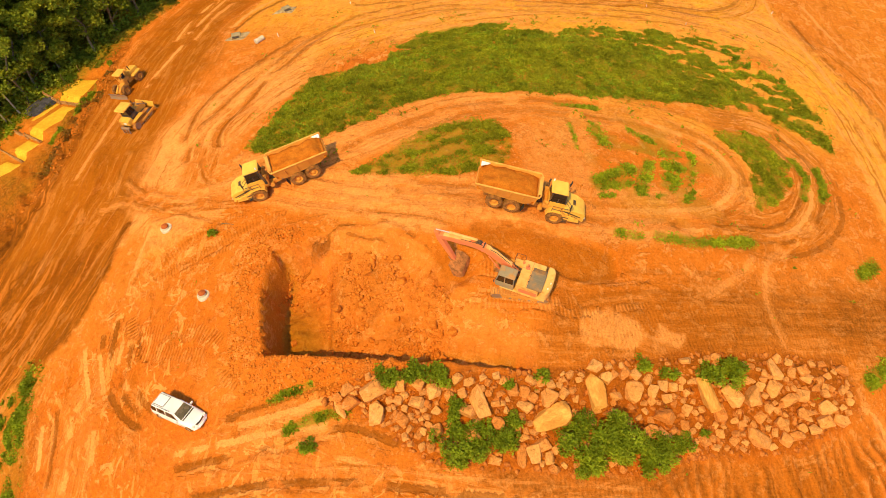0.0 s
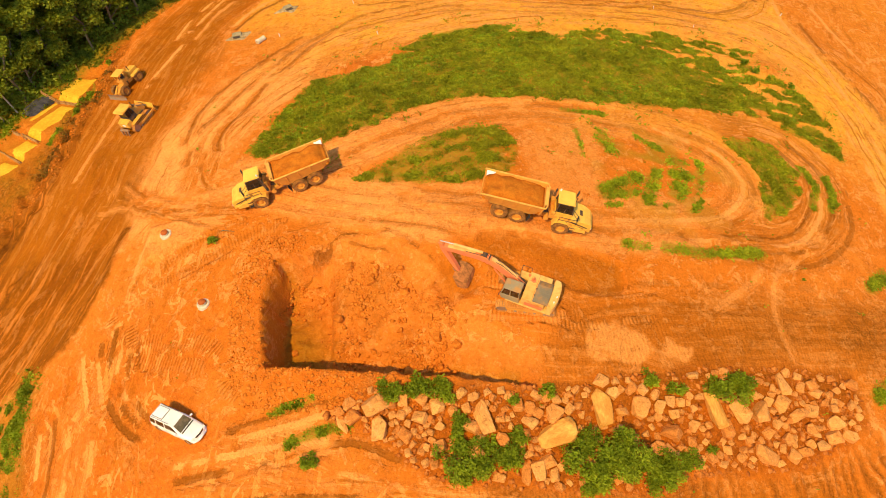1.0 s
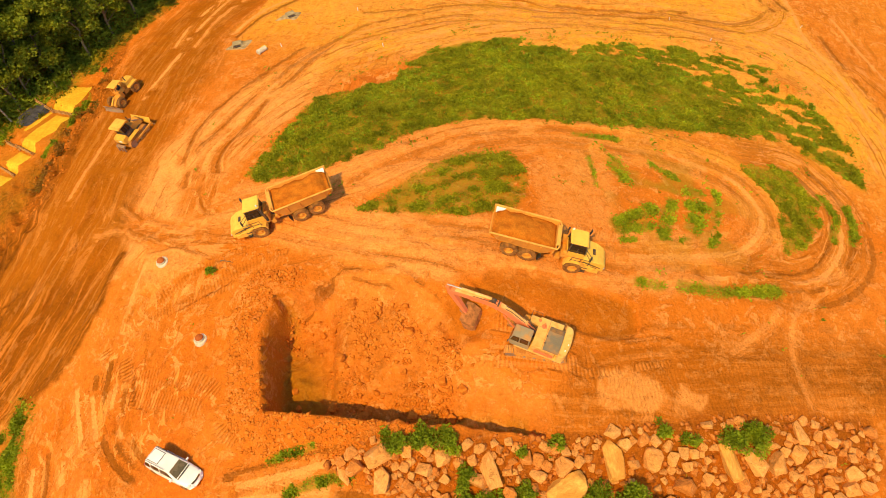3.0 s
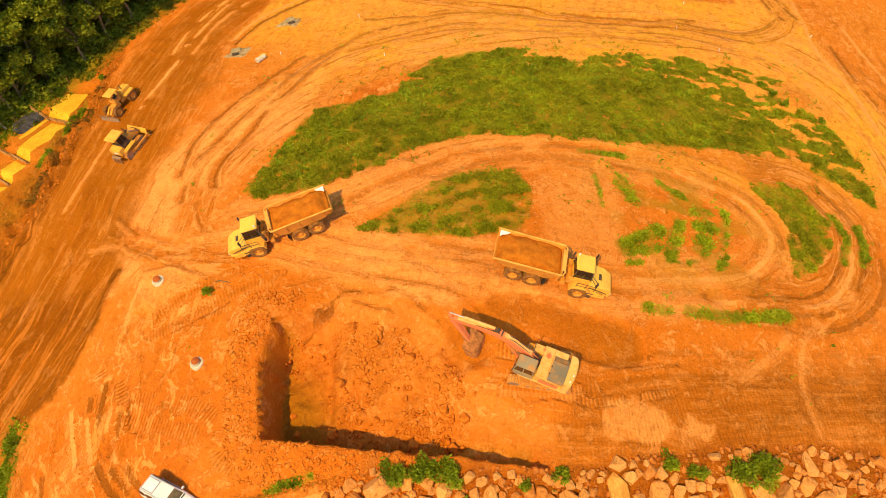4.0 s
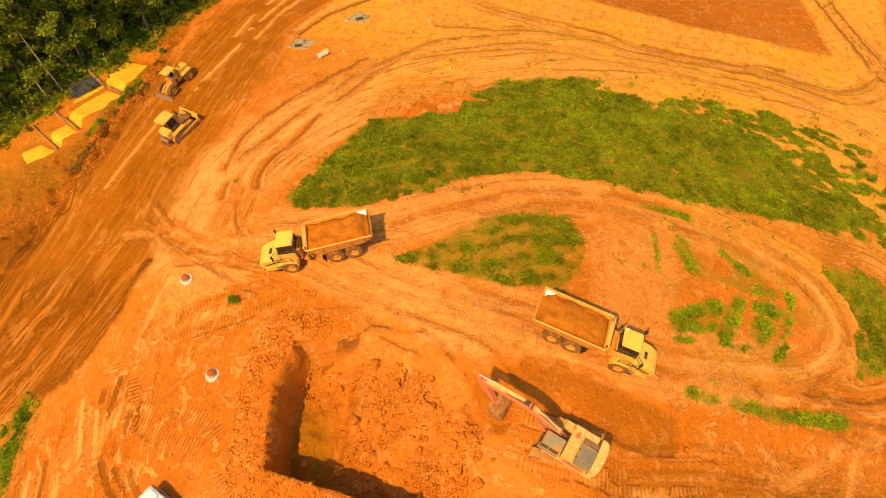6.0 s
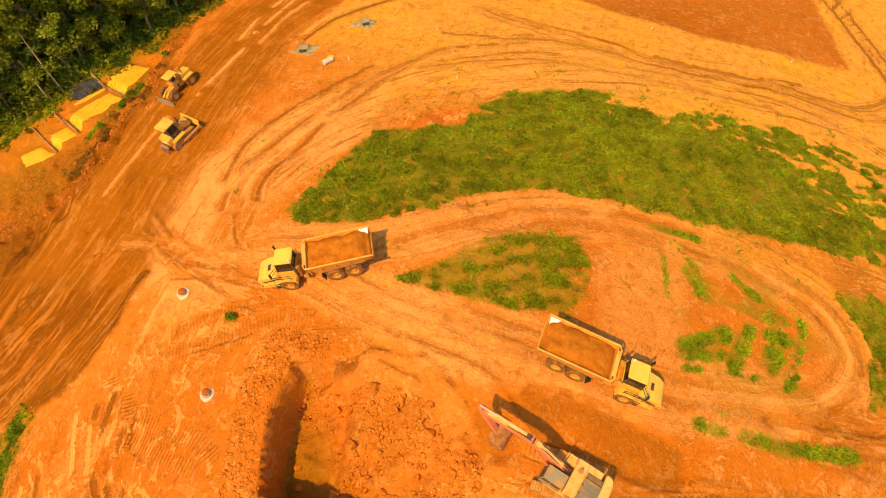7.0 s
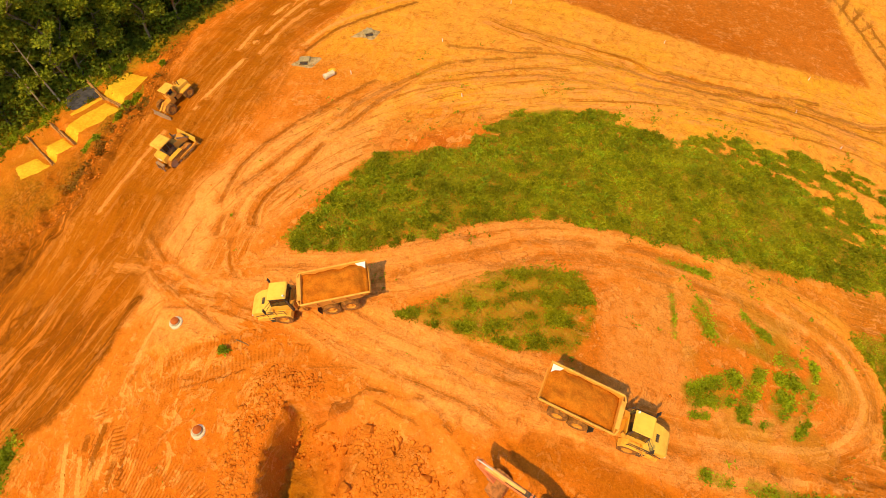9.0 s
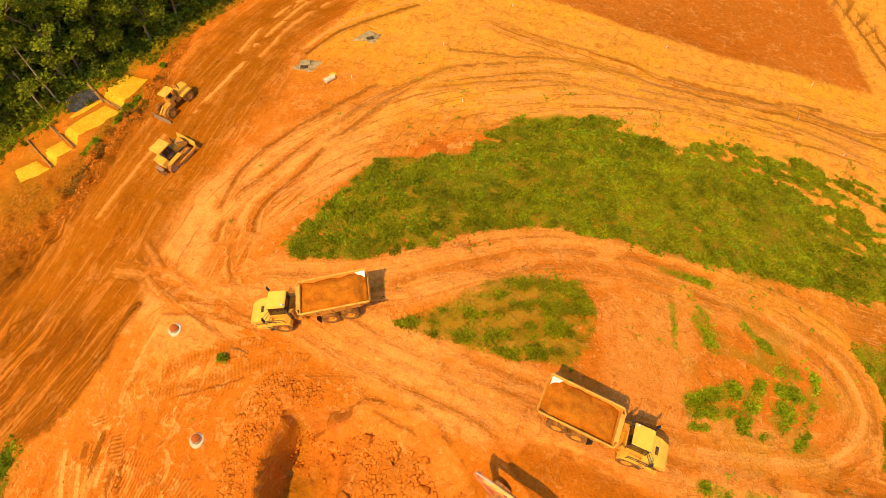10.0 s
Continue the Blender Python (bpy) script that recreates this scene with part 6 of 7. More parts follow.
# ---- the parked car ----
def sport_utility(m):
    car = thing("sport_utility_vehicle", m, "white sport utility vehicle parked on bare clay", "car")
    def shell(stations, per=9):
        """Closed sections across the car: x, half width, bottom and top height, how square the shoulder is."""
        def add(bm):
            rows_ = []
            for px, w, z0, z1, sq in stations:
                row = []
                for k in range(2 * per):
                    a = math.pi * (k / (2 * per - 1))
                    c, t = math.cos(a), math.sin(a)
                    row.append(bm.verts.new((px, w * math.copysign(abs(c) ** sq, c), z0 + (z1 - z0) * abs(t) ** sq)))
                rows_.append(row)
            for p, q in zip(rows_, rows_[1:]):
                for k in range(2 * per - 1):
                    bm.faces.new((p[k], p[k + 1], q[k + 1], q[k]))
                bm.faces.new((p[-1], p[0], q[0], q[-1]))
            bm.faces.new(rows_[0])
            bm.faces.new(rows_[-1][::-1])
        return add
    part("body", [shell([(-2.62, 0.80, 0.5, 0.95, 0.4), (-2.52, 0.93, 0.4, 1.12, 0.3), (-1.5, 0.98, 0.34, 1.16, 0.25), (0.6, 0.98, 0.34, 1.17, 0.27), (1.3, 0.97, 0.34, 1.14, 0.32), (1.9, 0.95, 0.36, 1.08, 0.38), (2.3, 0.88, 0.38, 1.0, 0.42), (2.5, 0.74, 0.42, 0.9, 0.46), (2.6, 0.5, 0.48, 0.8, 0.5)])], WHITE, car, "white rounded lower body", None, 0, True)
    def upper(bm):
        """A glasshouse that leans in to a narrower roof."""
        rows_ = []
        for px, w, z in ((-2.58, 0.93, 1.06), (-2.34, 0.74, 1.80), (0.30, 0.74, 1.80), (1.16, 0.92, 1.06)):
            rows_.append([bm.verts.new((px, s_ * w, z)) for s_ in (-1, 1)])
        for p, q in zip(rows_, rows_[1:]):
            bm.faces.new((p[0], p[1], q[1], q[0]))
        bm.faces.new((rows_[3][0], rows_[3][1], rows_[0][1], rows_[0][0]))
        for k in (0, 1):
            bm.faces.new([r[k] for r in rows_])
    part("cabin", [upper], WHITE, car, "white roof and pillars", None, 0.08)
    def pane(corners):
        def add(bm):
            a = [Vector(c) for c in corners]
            nrm = (a[1] - a[0]).cross(a[2] - a[0]).normalized() * 0.012
            lo, hi = [bm.verts.new(p - nrm) for p in a], [bm.verts.new(p + nrm) for p in a]
            n = len(a)
            bm.faces.new(lo)
            bm.faces.new(hi[::-1])
            for i in range(n):
                bm.faces.new((lo[i], hi[i], hi[(i + 1) % n], lo[(i + 1) % n]))
        return add
    part("windscreen", pane([(1.06, -0.76, 1.17), (1.06, 0.76, 1.17), (0.41, 0.64, 1.735), (0.41, -0.64, 1.735)]), CAR_GLASS, car, "dark windscreen")
    part("wiper", [rod((1.12, -0.5, 1.23), (0.95, 0.05, 1.36), 0.015, n=5), rod((1.14, 0.1, 1.23), (0.97, 0.6, 1.34), 0.015, n=5)], BLACK, car, "", None, 0)
    part("cowl", pane([(1.28, -0.74, 1.165), (1.3, 0.0, 1.18), (1.28, 0.74, 1.165), (1.16, 0.74, 1.17), (1.18, 0.0, 1.185), (1.16, -0.74, 1.17)]), BLACK, car, "dark cowl below the windscreen")
    part("rear_window", pane([(-2.56, -0.74, 1.16), (-2.56, 0.74, 1.16), (-2.39, 0.64, 1.68), (-2.39, -0.64, 1.68)]), CAR_GLASS, car, "dark rear window")
    for s in (-1, 1):
        for a, b, c, d in ((-2.42, -1.78, -1.78, -2.3), (-1.66, -0.74, -0.76, -1.66), (-0.62, 0.78, 0.2, -0.62)):
            part("side_window", pane([(a, s * 0.918, 1.15), (b, s * 0.918, 1.15), (c, s * 0.778, 1.70), (d, s * 0.778, 1.70)]), SIDE_GLASS, car, "dark side window")
        for a, b in ((-1.66, -0.68), (-0.64, 0.75)):
            door = part("door", box((a + b) / 2, s * 0.985, 0.78, b - a - 0.03, 0.02, 0.55), WHITE, car)
            part("door_handle", box(a + 0.15, s * 1.0, 0.95, 0.16, 0.03, 0.04), CHROME, door)
        part("mirror", [box(0.72, s * 1.08, 1.2, 0.16, 0.26, 0.18)], WHITE, car, "white wing mirror", None, 0.03)
        part("headlight", box(2.34, s * 0.70, 0.88, 0.22, 0.26, 0.14, 0, 14, -s * 24), LAMP, car, "clear headlamp")
        part("tail_light", box(-2.56, s * 0.84, 0.95, 0.08, 0.14, 0.4), RED_LAMP, car, "red tail lamp")
        part("roof_rail", rod((-2.25, s * 0.70, 1.86), (-0.1, s * 0.70, 1.87), 0.022, n=6), BLACK, car)
    part("sunroof", [box(-1.62, 0, 1.832, 1.22, 1.12, 0.03)], BLACK, car, "dark seam round the roof hatch", None, 0)
    part("roof_panel", [box(-1.62, 0, 1.842, 1.14, 1.04, 0.03)], WHITE, car, "white roof hatch panel", None, 0)
    part("grille", pane([(2.42, -0.52, 0.955), (2.5, 0.0, 0.955), (2.42, 0.52, 0.955), (2.545, 0.46, 0.85), (2.60, 0.0, 0.85), (2.545, -0.46, 0.85)]), BLACK, car, "black front grille")
    part("bumper", [rod((2.30, -0.84, 0.5), (2.60, -0.45, 0.52), 0.13), rod((2.60, -0.45, 0.52), (2.60, 0.45, 0.52), 0.13), rod((2.60, 0.45, 0.52), (2.30, 0.84, 0.5), 0.13)], WHITE, car, "white front bumper", None, 0, True)
    part("rear_bumper", [box(-2.60, 0, 0.5, 0.2, 1.7, 0.2)], LIGHT_GREY, car, "grey rear bumper", None, 0.04)
    part("number_plate", box(-2.64, 0, 0.72, 0.02, 0.34, 0.16), WHITE, car)
    ring = [(0.22, -0.11), (0.33, -0.12), (0.37, -0.06), (0.37, 0.06), (0.33, 0.12), (0.22, 0.11)]
    for px in (-1.75, 1.72):
        for s in (-1, 1):
            w = part("wheel", spun(ring, 20), RUBBER, car, "", pose(px, s * 0.90, 0.37, 0, 0, 0 if s > 0 else 180), 0)
            part("rim", spun([(0.0, 0.02), (0.22, 0.06), (0.23, 0.1), (0.23, -0.1), (0.0, -0.1)], 16), CHROME, w, "", None, 0)
    return car


sport_utility(pose(-30.6, 18.8, land(-30.6, 18.8) + 0.02, -4, 0, -14) @ Matrix.Scale(0.91, 4))

# ---- rocks ----
def rock_mesh(k):
    rng = random.Random(100 + k)
    bm = bmesh.new()
    for _ in range(17):
        v = Vector((rng.gauss(0, 1), rng.gauss(0, 1), rng.gauss(0, 1))).normalized()
        v = Vector([math.copysign(abs(c) ** 0.58, c) for c in v])
        bm.verts.new(v * rng.uniform(0.42, 0.58))
    bmesh.ops.convex_hull(bm, input=bm.verts)
    bmesh.ops.delete(bm, geom=[v for v in bm.verts if not v.link_faces], context="VERTS")
    bmesh.ops.dissolve_limit(bm, angle_limit=0.22, verts=bm.verts, edges=bm.edges)
    bmesh.ops.bevel(bm, geom=list(bm.edges), offset=0.022, segments=1, affect="EDGES", clamp_overlap=True)
    lo = Vector([min(v.co[i] for v in bm.verts) for i in range(3)])
    hi = Vector([max(v.co[i] for v in bm.verts) for i in range(3)])
    for v in bm.verts:
        v.co = Vector([(v.co[i] - lo[i]) / (hi[i] - lo[i]) - (0.5 if i < 2 else 0.0) for i in range(3)])
    me = bpy.data.meshes.new("boulder")
    bm.to_mesh(me)
    bm.free()
    me.materials.append(ROCK)
    return me


ROCK_MESHES = [rock_mesh(k) for k in range(18)]
rock_rng = random.Random(5)
placed_rocks = []


def boulder(x, y, length, width, angle, height=None, label="broken orange tan boulder in a bed of dumped rock", tilt=9):
    h = height or min(length, width) * rock_rng.uniform(0.5, 0.8)
    ob = tagged(new("boulder", rock_rng.choice(ROCK_MESHES)), label, "boulder", "dumped boulders")
    ob.matrix_world = pose(x, y, land(x, y) - 0.12 * h, rock_rng.uniform(-tilt, tilt), rock_rng.uniform(-tilt, tilt), angle) @ Matrix.Diagonal((length, width, h, 1))
    placed_rocks.append((x, y, 0.42 * (length + width) / 2))
    return ob


# the large ones: plan place, length, width, bearing
BOULDERS_WEST = [(-14.0, 21.7, 2.5, 2.1, 41), (-15.5, 20.6, 1.7, 1.5, 52), (-13.3, 20.2, 2.4, 1.5, 94), (-16.3, 20.1, 2.3, 0.8, -54), (-11.8, 22.7, 1.9, 1.2, 90),
                 (-10.5, 22.8, 1.6, 1.2, -31), (-11.2, 20.0, 1.6, 1.2, -25), (-10.3, 21.5, 1.6, 1.3, -20), (-5.5, 22.3, 3.3, 1.5, -62), (-6.4, 21.5, 2.1, 1.3, -20),
                 (-6.4, 23.6, 1.2, 0.9, 41), (-0.1, 23.8, 1.9, 1.6, 52), (-1.9, 22.8, 1.6, 1.1, -20), (-0.3, 20.4, 1.6, 1.4, 28), (-0.9, 19.6, 2.1, 1.4, 98),
                 (-1.8, 19.2, 2.2, 0.9, 98), (0.3, 19.6, 1.4, 0.9, 98)]
BOULDERS_EAST = [(6.7, 25.9, 2.3, 1.8, 81), (9.2, 24.7, 2.1, 1.6, -25), (13.9, 26.3, 1.9, 1.3, -67), (15.0, 27.9, 2.4, 1.8, -40), (16.9, 28.5, 3.2, 1.9, 94),
                 (18.9, 29.9, 1.9, 1.7, 41), (19.1, 31.6, 2.6, 1.5, 98), (20.4, 29.4, 2.6, 1.2, 31), (17.3, 25.3, 2.6, 1.8, -31), (23.8, 29.8, 2.1, 1.6, 28),
                 (23.5, 28.6, 1.7, 1.6, 16), (25.2, 29.2, 1.7, 1.2, -20), (20.8, 26.6, 1.8, 1.0, 9), (8.2, 26.4, 1.5, 1.0, 72), (5.9, 27.2, 1.4, 1.1, 41), (25.7, 33.7, 1.6, 1.1, -20)]
for x, y, length, width, angle in BOULDERS_WEST + BOULDERS_EAST:
    boulder(x, y, 0.82 * length, 0.82 * width, angle)
YELLOW_STONES = [m.copy() for m in ROCK_MESHES[:3]]
for me in YELLOW_STONES:
    me.materials[0] = ROCK_YELLOW
boulder(0.3, 22.4, 3.3, 1.9, 32, 1.0, "big yellow tan flat-topped boulder").data = YELLOW_STONES[0]
boulder(3.6, 25.2, 3.2, 1.5, 104, 1.0, "long pale upright slab of broken rock").data = YELLOW_STONES[1]
boulder(12.9, 27.6, 3.3, 1.2, 108, 1.2, "long pale yellow slab of broken rock").data = YELLOW_STONES[2]
SHRUBS = [  # plan place, radius, height
    (2.4, 20.6, 1.5, 1.7), (4.8, 22.0, 1.9, 2.1), (6.6, 21.4, 1.6, 1.8), (9.0, 22.2, 1.4, 1.4), (3.6, 19.9, 1.2, 1.2), (10.6, 22.8, 0.9, 0.9), (8.0, 20.9, 1.0, 1.0),
    (-6.9, 19.4, 1.3, 1.2), (-4.8, 19.2, 1.4, 1.2), (-3.2, 19.9, 1.2, 1.1), (-7.3, 21.3, 0.9, 0.9), (-5.9, 18.4, 1.0, 0.8), (-2.6, 21.6, 0.7, 0.7),
    (-12.5, 22.9, 1.0, 0.7), (-10.7, 23.4, 1.1, 0.8), (-8.8, 23.7, 1.0, 0.7), (13.0, 29.0, 1.1, 1.1), (14.8, 29.9, 1.3, 1.4), (-0.4, 25.4, 0.6, 0.5), (7.6, 28.4, 0.7, 0.6), (9.6, 28.2, 0.6, 0.6),
    (-18.3, 17.2, 0.7, 0.5), (12.6, 24.3, 0.5, 0.5), (-3.4, 24.0, 0.5, 0.5)]
tries = 0
while len(placed_rocks) < 298 and tries < 16000:
    tries += 1
    x, y = (rock_rng.uniform(-17, -8.5), rock_rng.uniform(19, 24)) if rock_rng.random() < 0.4 else (rock_rng.uniform(-18, 27.5), rock_rng.uniform(17.5, 34.5))
    r = rock_rng.choice((0.22, 0.26, 0.30, 0.36, 0.44, 0.52))
    d = float(inside(np.array([x]), np.array([y]), ROCK_BED)[0])
    if d < 0.35 * rock_rng.random() or any((x - a) ** 2 + (y - b) ** 2 < (0.90 * r + c) ** 2 for a, b, c in placed_rocks):
        continue
    if any((x - a) ** 2 + (y - b) ** 2 < (0.7 * c) ** 2 for a, b, c, _ in SHRUBS):
        continue
    if -9 < x < -1 and y < 21 and rock_rng.random() < 0.6:
        continue
    s = rock_rng.uniform(0.7, 1.0)
    boulder(x, y, 2.3 * r, 2.3 * r * s, rock_rng.uniform(0, 180), None, "small broken orange tan rock among larger boulders", 16)

# stones left on the pit floor
CLAY_STONES = [m.copy() for m in ROCK_MESHES[:8]]
for me in CLAY_STONES:
    me.materials[0] = CLOD
pit_rng = random.Random(11)
count = 0
while count < 36:
    x, y = pit_rng.uniform(-24, -8), pit_rng.uniform(25.5, 35)
    d = float(inside(np.array([x]), np.array([y]), PIT)[0])
    near = math.exp(-((x + 18) / 4) ** 2 - ((y - 27.5) / 2.2) ** 2)
    if d < 0.9 or pit_rng.random() > 0.25 + near:
        continue
    s = pit_rng.choice((0.3, 0.4, 0.5, 0.75))
    ob = tagged(new("stone", CLAY_STONES[count % 8]), "loose clay-covered stone on the pit floor", "stone", "stones in the pit")
    ob.matrix_world = pose(x, y, land(x, y) - 0.05, pit_rng.uniform(-15, 15), pit_rng.uniform(-15, 15), pit_rng.uniform(0, 360)) @ Matrix.Diagonal((s * 1.2, s, s * 0.8, 1))
    count += 1


def land_many(x, y):
    i = np.clip(np.searchsorted(GROUND_X, x) - 1, 0, len(GROUND_X) - 2)
    j = np.clip(np.searchsorted(GROUND_Y, y) - 1, 0, len(GROUND_Y) - 2)
    a, b = (x - GROUND_X[i]) / (GROUND_X[i + 1] - GROUND_X[i]), (y - GROUND_Y[j]) / (GROUND_Y[j + 1] - GROUND_Y[j])
    return (gz[j, i] * (1 - a) + gz[j, i + 1] * a) * (1 - b) + (gz[j + 1, i] * (1 - a) + gz[j + 1, i + 1] * a) * b


def poly_mesh(name, verts, size, material):
    """Loose faces of 3 or 4 corners each from an array of corners."""
    me = bpy.data.meshes.new(name)
    n = len(verts) // size
    me.vertices.add(len(verts))
    me.vertices.foreach_set("co", verts.astype(np.float32).ravel())
    me.loops.add(n * size)
    me.loops.foreach_set("vertex_index", np.arange(n * size, dtype=np.int32))
    me.polygons.add(n)
    me.polygons.foreach_set("loop_start", np.arange(0, n * size, size, dtype=np.int32))
    me.update()
    me.validate()
    me.materials.append(material)
    return me


def clod_field(name, label, n, chooser, seed, lo, hi, material, few=3):
    """Very many loose clods as one mesh: squashed irregular lumps."""
    rng = np.random.RandomState(seed)
    x, y = chooser(rng, n)
    z = land_many(x, y)
    s = lo + (hi - lo) * rng.rand(len(x)) ** few
    base = np.array([(1, 0, 0), (0, 1, 0), (-1, 0, 0), (0, -1, 0), (0, 0, 1), (0, 0, -0.4)], float)
    faces = np.array([(0, 1, 4), (1, 2, 4), (2, 3, 4), (3, 0, 4), (1, 0, 5), (2, 1, 5), (3, 2, 5), (0, 3, 5)])
    a = rng.rand(len(x)) * 6.28
    pts = base[None] * (0.5 + 0.7 * rng.rand(len(x), 6, 1)) * s[:, None, None] * (0.6 + 0.8 * rng.rand(len(x), 1, 3))
    px = pts[..., 0] * np.cos(a)[:, None] - pts[..., 1] * np.sin(a)[:, None] + x[:, None]
    py = pts[..., 0] * np.sin(a)[:, None] + pts[..., 1] * np.cos(a)[:, None] + y[:, None]
    pz = pts[..., 2] * 0.75 + z[:, None]
    v = np.stack([px, py, pz], -1).reshape(-1, 3)
    f = (faces[None] + 6 * np.arange(len(x))[:, None, None]).reshape(-1, 3)
    me = bpy.data.meshes.new(name)
    me.vertices.add(len(v))
    me.vertices.foreach_set("co", v.astype(np.float32).ravel())
    me.loops.add(f.size)
    me.loops.foreach_set("vertex_index", f.ravel().astype(np.int32))
    me.polygons.add(len(f))
    me.polygons.foreach_set("loop_start", np.arange(0, f.size, 3, dtype=np.int32))
    me.update()
    me.materials.append(material)
    return tagged(new(name, me), label, "rubble", kind="stuff")


def in_pit(rng, n):
    x, y = rng.uniform(-26, -2, n * 4), rng.uniform(24, 36.5, n * 4)
    ok = (inside(x, y, PIT) > 0.6) & (rng.rand(n * 4) < (0.10 + 1.2 * np.maximum(patchy(x, y, 3.5, 31) - 0.42, 0) * 3) * smooth(-7.5, -10.5, x) * smooth(35.0, 33.4, y) * smooth(2.5, 5.5, np.hypot(x + 23.5, y - 26)))
    return x[ok][:n], y[ok][:n]


def on_spoil(rng, n):
    x, y = rng.uniform(-30, -10, n * 6), rng.uniform(20, 36, n * 6)
    d = inside(x, y, PIT)
    ok = (d < 0) & (d > -3.2) & ((x < -23.5) | (y < 25)) & (rng.rand(n * 6) < 0.8)
    return x[ok][:n], y[ok][:n]


def on_site(rng, n):
    x, y = rng.uniform(-60, 32, n * 3), rng.uniform(12, 96, n * 3)
    ok = (rng.rand(n * 3) < np.maximum(patchy(x, y, 8, 33) - 0.5, 0) * 5) & (inside(x, y, PIT) < 0)
    return x[ok][:n], y[ok][:n]


clod_field("loose_rubble", "loose lumps of orange clay and stone on the pit floor", 4200, in_pit, 1, 0.05, 0.34, CLOD, 6)
clod_field("loose_spoil", "crumbly red clods of dug earth round the pit", 4600, on_spoil, 2, 0.04, 0.30, CLOD, 5)
clod_field("loose_clods", "small scattered lumps of dry clay on the site", 3200, on_site, 3, 0.03, 0.16, CLOD)


def on_verge(rng, n):
    y = rng.uniform(42, 70, n)
    x = -60.7 - 0.02 * (y - 52) - 0.004 * (y - 54) ** 2 - 2.2 + rng.normal(size=n) * 1.5
    return x, y


clod_field("verge_clods", "dark crumbling clods on the bank below the haul road", 700, on_verge, 6, 0.06, 0.28, CLOD)


def bed_gaps(rng, n):
    x, y = rng.uniform(-18, 27.5, n * 4), rng.uniform(17.5, 34.5, n * 4)
    ok = inside(x, y, ROCK_BED) > -0.3
    return x[ok][:n], y[ok][:n]


clod_field("broken_stone", "small broken stones filling the gaps between boulders", 3600, bed_gaps, 4, 0.07, 0.44, RUBBLE, 4)


# ---- grass, weeds, shrubs, trees ----
def leaves(rng, centre, size, up=0.5, slim=0.45):
    """One leaf each at an array of places: a pointed four-cornered leaf, tilted at random."""
    n = len(centre)
    way = rng.normal(size=(n, 3))
    way[:, 2] = np.abs(way[:, 2]) * up + 0.15
    way /= np.linalg.norm(way, axis=1)[:, None]
    side = np.cross(way, rng.normal(size=(n, 3)))
    side /= np.linalg.norm(side, axis=1)[:, None]
    s = (size * (0.6 + 0.8 * rng.rand(n)))[:, None]
    droop = np.array([0, 0, -0.18]) * s
    return np.stack([centre, centre + way * s * 0.45 + side * s * slim, centre + way * s + droop, centre + way * s * 0.45 - side * s * slim], 1).reshape(-1, 3)


def meadow(name, label, chooser, n, size, seed, blades=4, material=None):
    rng = np.random.RandomState(seed)
    x, y = chooser(rng, n)
    tuft = patchy(x, y, 0.9, seed, 2)
    keep = rng.rand(len(x)) < 0.4 + 1.2 * smooth(0.3, 0.62, tuft)
    x, y, tuft = x[keep], y[keep], tuft[keep]
    tall = np.repeat(0.65 + 0.75 * smooth(0.25, 0.8, tuft), blades)
    root = np.stack([x, y, land_many(x, y) - 0.03], -1)
    root = np.repeat(root, blades, 0) + rng.normal(size=(len(x) * blades, 3)) * np.array([0.09, 0.09, 0])
    ob = new(name, poly_mesh(name, leaves(rng, root, size * tall, 0.8, 0.20 if material is None else 0.30), 4, material or LEAF_GRASS))
    return tagged(ob, label, "grass", kind="stuff")


def on_big(rng, n):
    x, y = rng.uniform(-35, 31, n * 5), rng.uniform(45, 82, n * 5)
    d = inside(x, y, GRASS_BIG) + (patchy(x, y, 2.2, 51) - 0.5) * (1.4 + 2.2 * smooth(62, 72, y)) + (patchy(x, y, 0.8, 49) - 0.5) * (0.8 + 1.6 * smooth(62, 72, y))
    gaps = patchy(0.7 * x, 1.3 * y, 1.1, 52)
    ok = (d > 0) & (gaps > bare_among(x, y))
    return x[ok][:n], y[ok][:n]


def clumped(rng, n):
    x, y = on_big(rng, n * 4)
    ok = rng.rand(len(x)) < 0.15 + 0.6 * smooth(0.45, 0.6, patchy(x, y, 4, 60)) + 0.5 * smooth(68, 74, y)
    return x[ok][:n], y[ok][:n]


def on_island(rng, n):
    x, y = rng.uniform(-22, 25, n * 9), rng.uniform(42, 61, n * 9)
    d = np.maximum(inside(x, y, ISLAND), inside(x, y, CRESCENT) + 0.2) + (patchy(x, y, 1.6, 53) - 0.5) * 0.9
    # sown rows about two metres apart, ragged and broken along their length
    over = y - 0.5 * x
    sown = 0.5 + 0.5 * np.cos(2 * math.pi * (over - 53.7) / 2.4 + 2.2 * (patchy(x, y, 4.0, 62, 2) - 0.5))
    rows_ = 0.42 * sown + 0.58 * patchy(0.22 * (x + 0.5 * y), over, 0.8, 54, 2) + 0.35 * (patchy(x, y, 1.1, 57) - 0.5)
    ok = (d > 0) & ((rows_ > 0.52) | (rng.rand(len(x)) < 0.10 + 0.12 * smooth(0.4, 0.6, patchy(x, y, 2.0, 63))) | (x > 10) & (rows_ > 0.3))
    return x[ok][:n], y[ok][:n]


def on_strips(rng, n):
    xs, ys = [], []
    for line, half in STRIPS:
        p = flowing(line, 0.3)
        k = int(len(p) * half * 75)
        at = p[rng.randint(0, len(p), k)] + rng.normal(size=(k, 2)) * half * 0.42
        ok = patchy(at[:, 0], at[:, 1], 1.0, 55) > (0.36 if half < 1.2 else 0.47)
        xs.append(at[ok, 0])
        ys.append(at[ok, 1])
    return np.concatenate(xs), np.concatenate(ys)


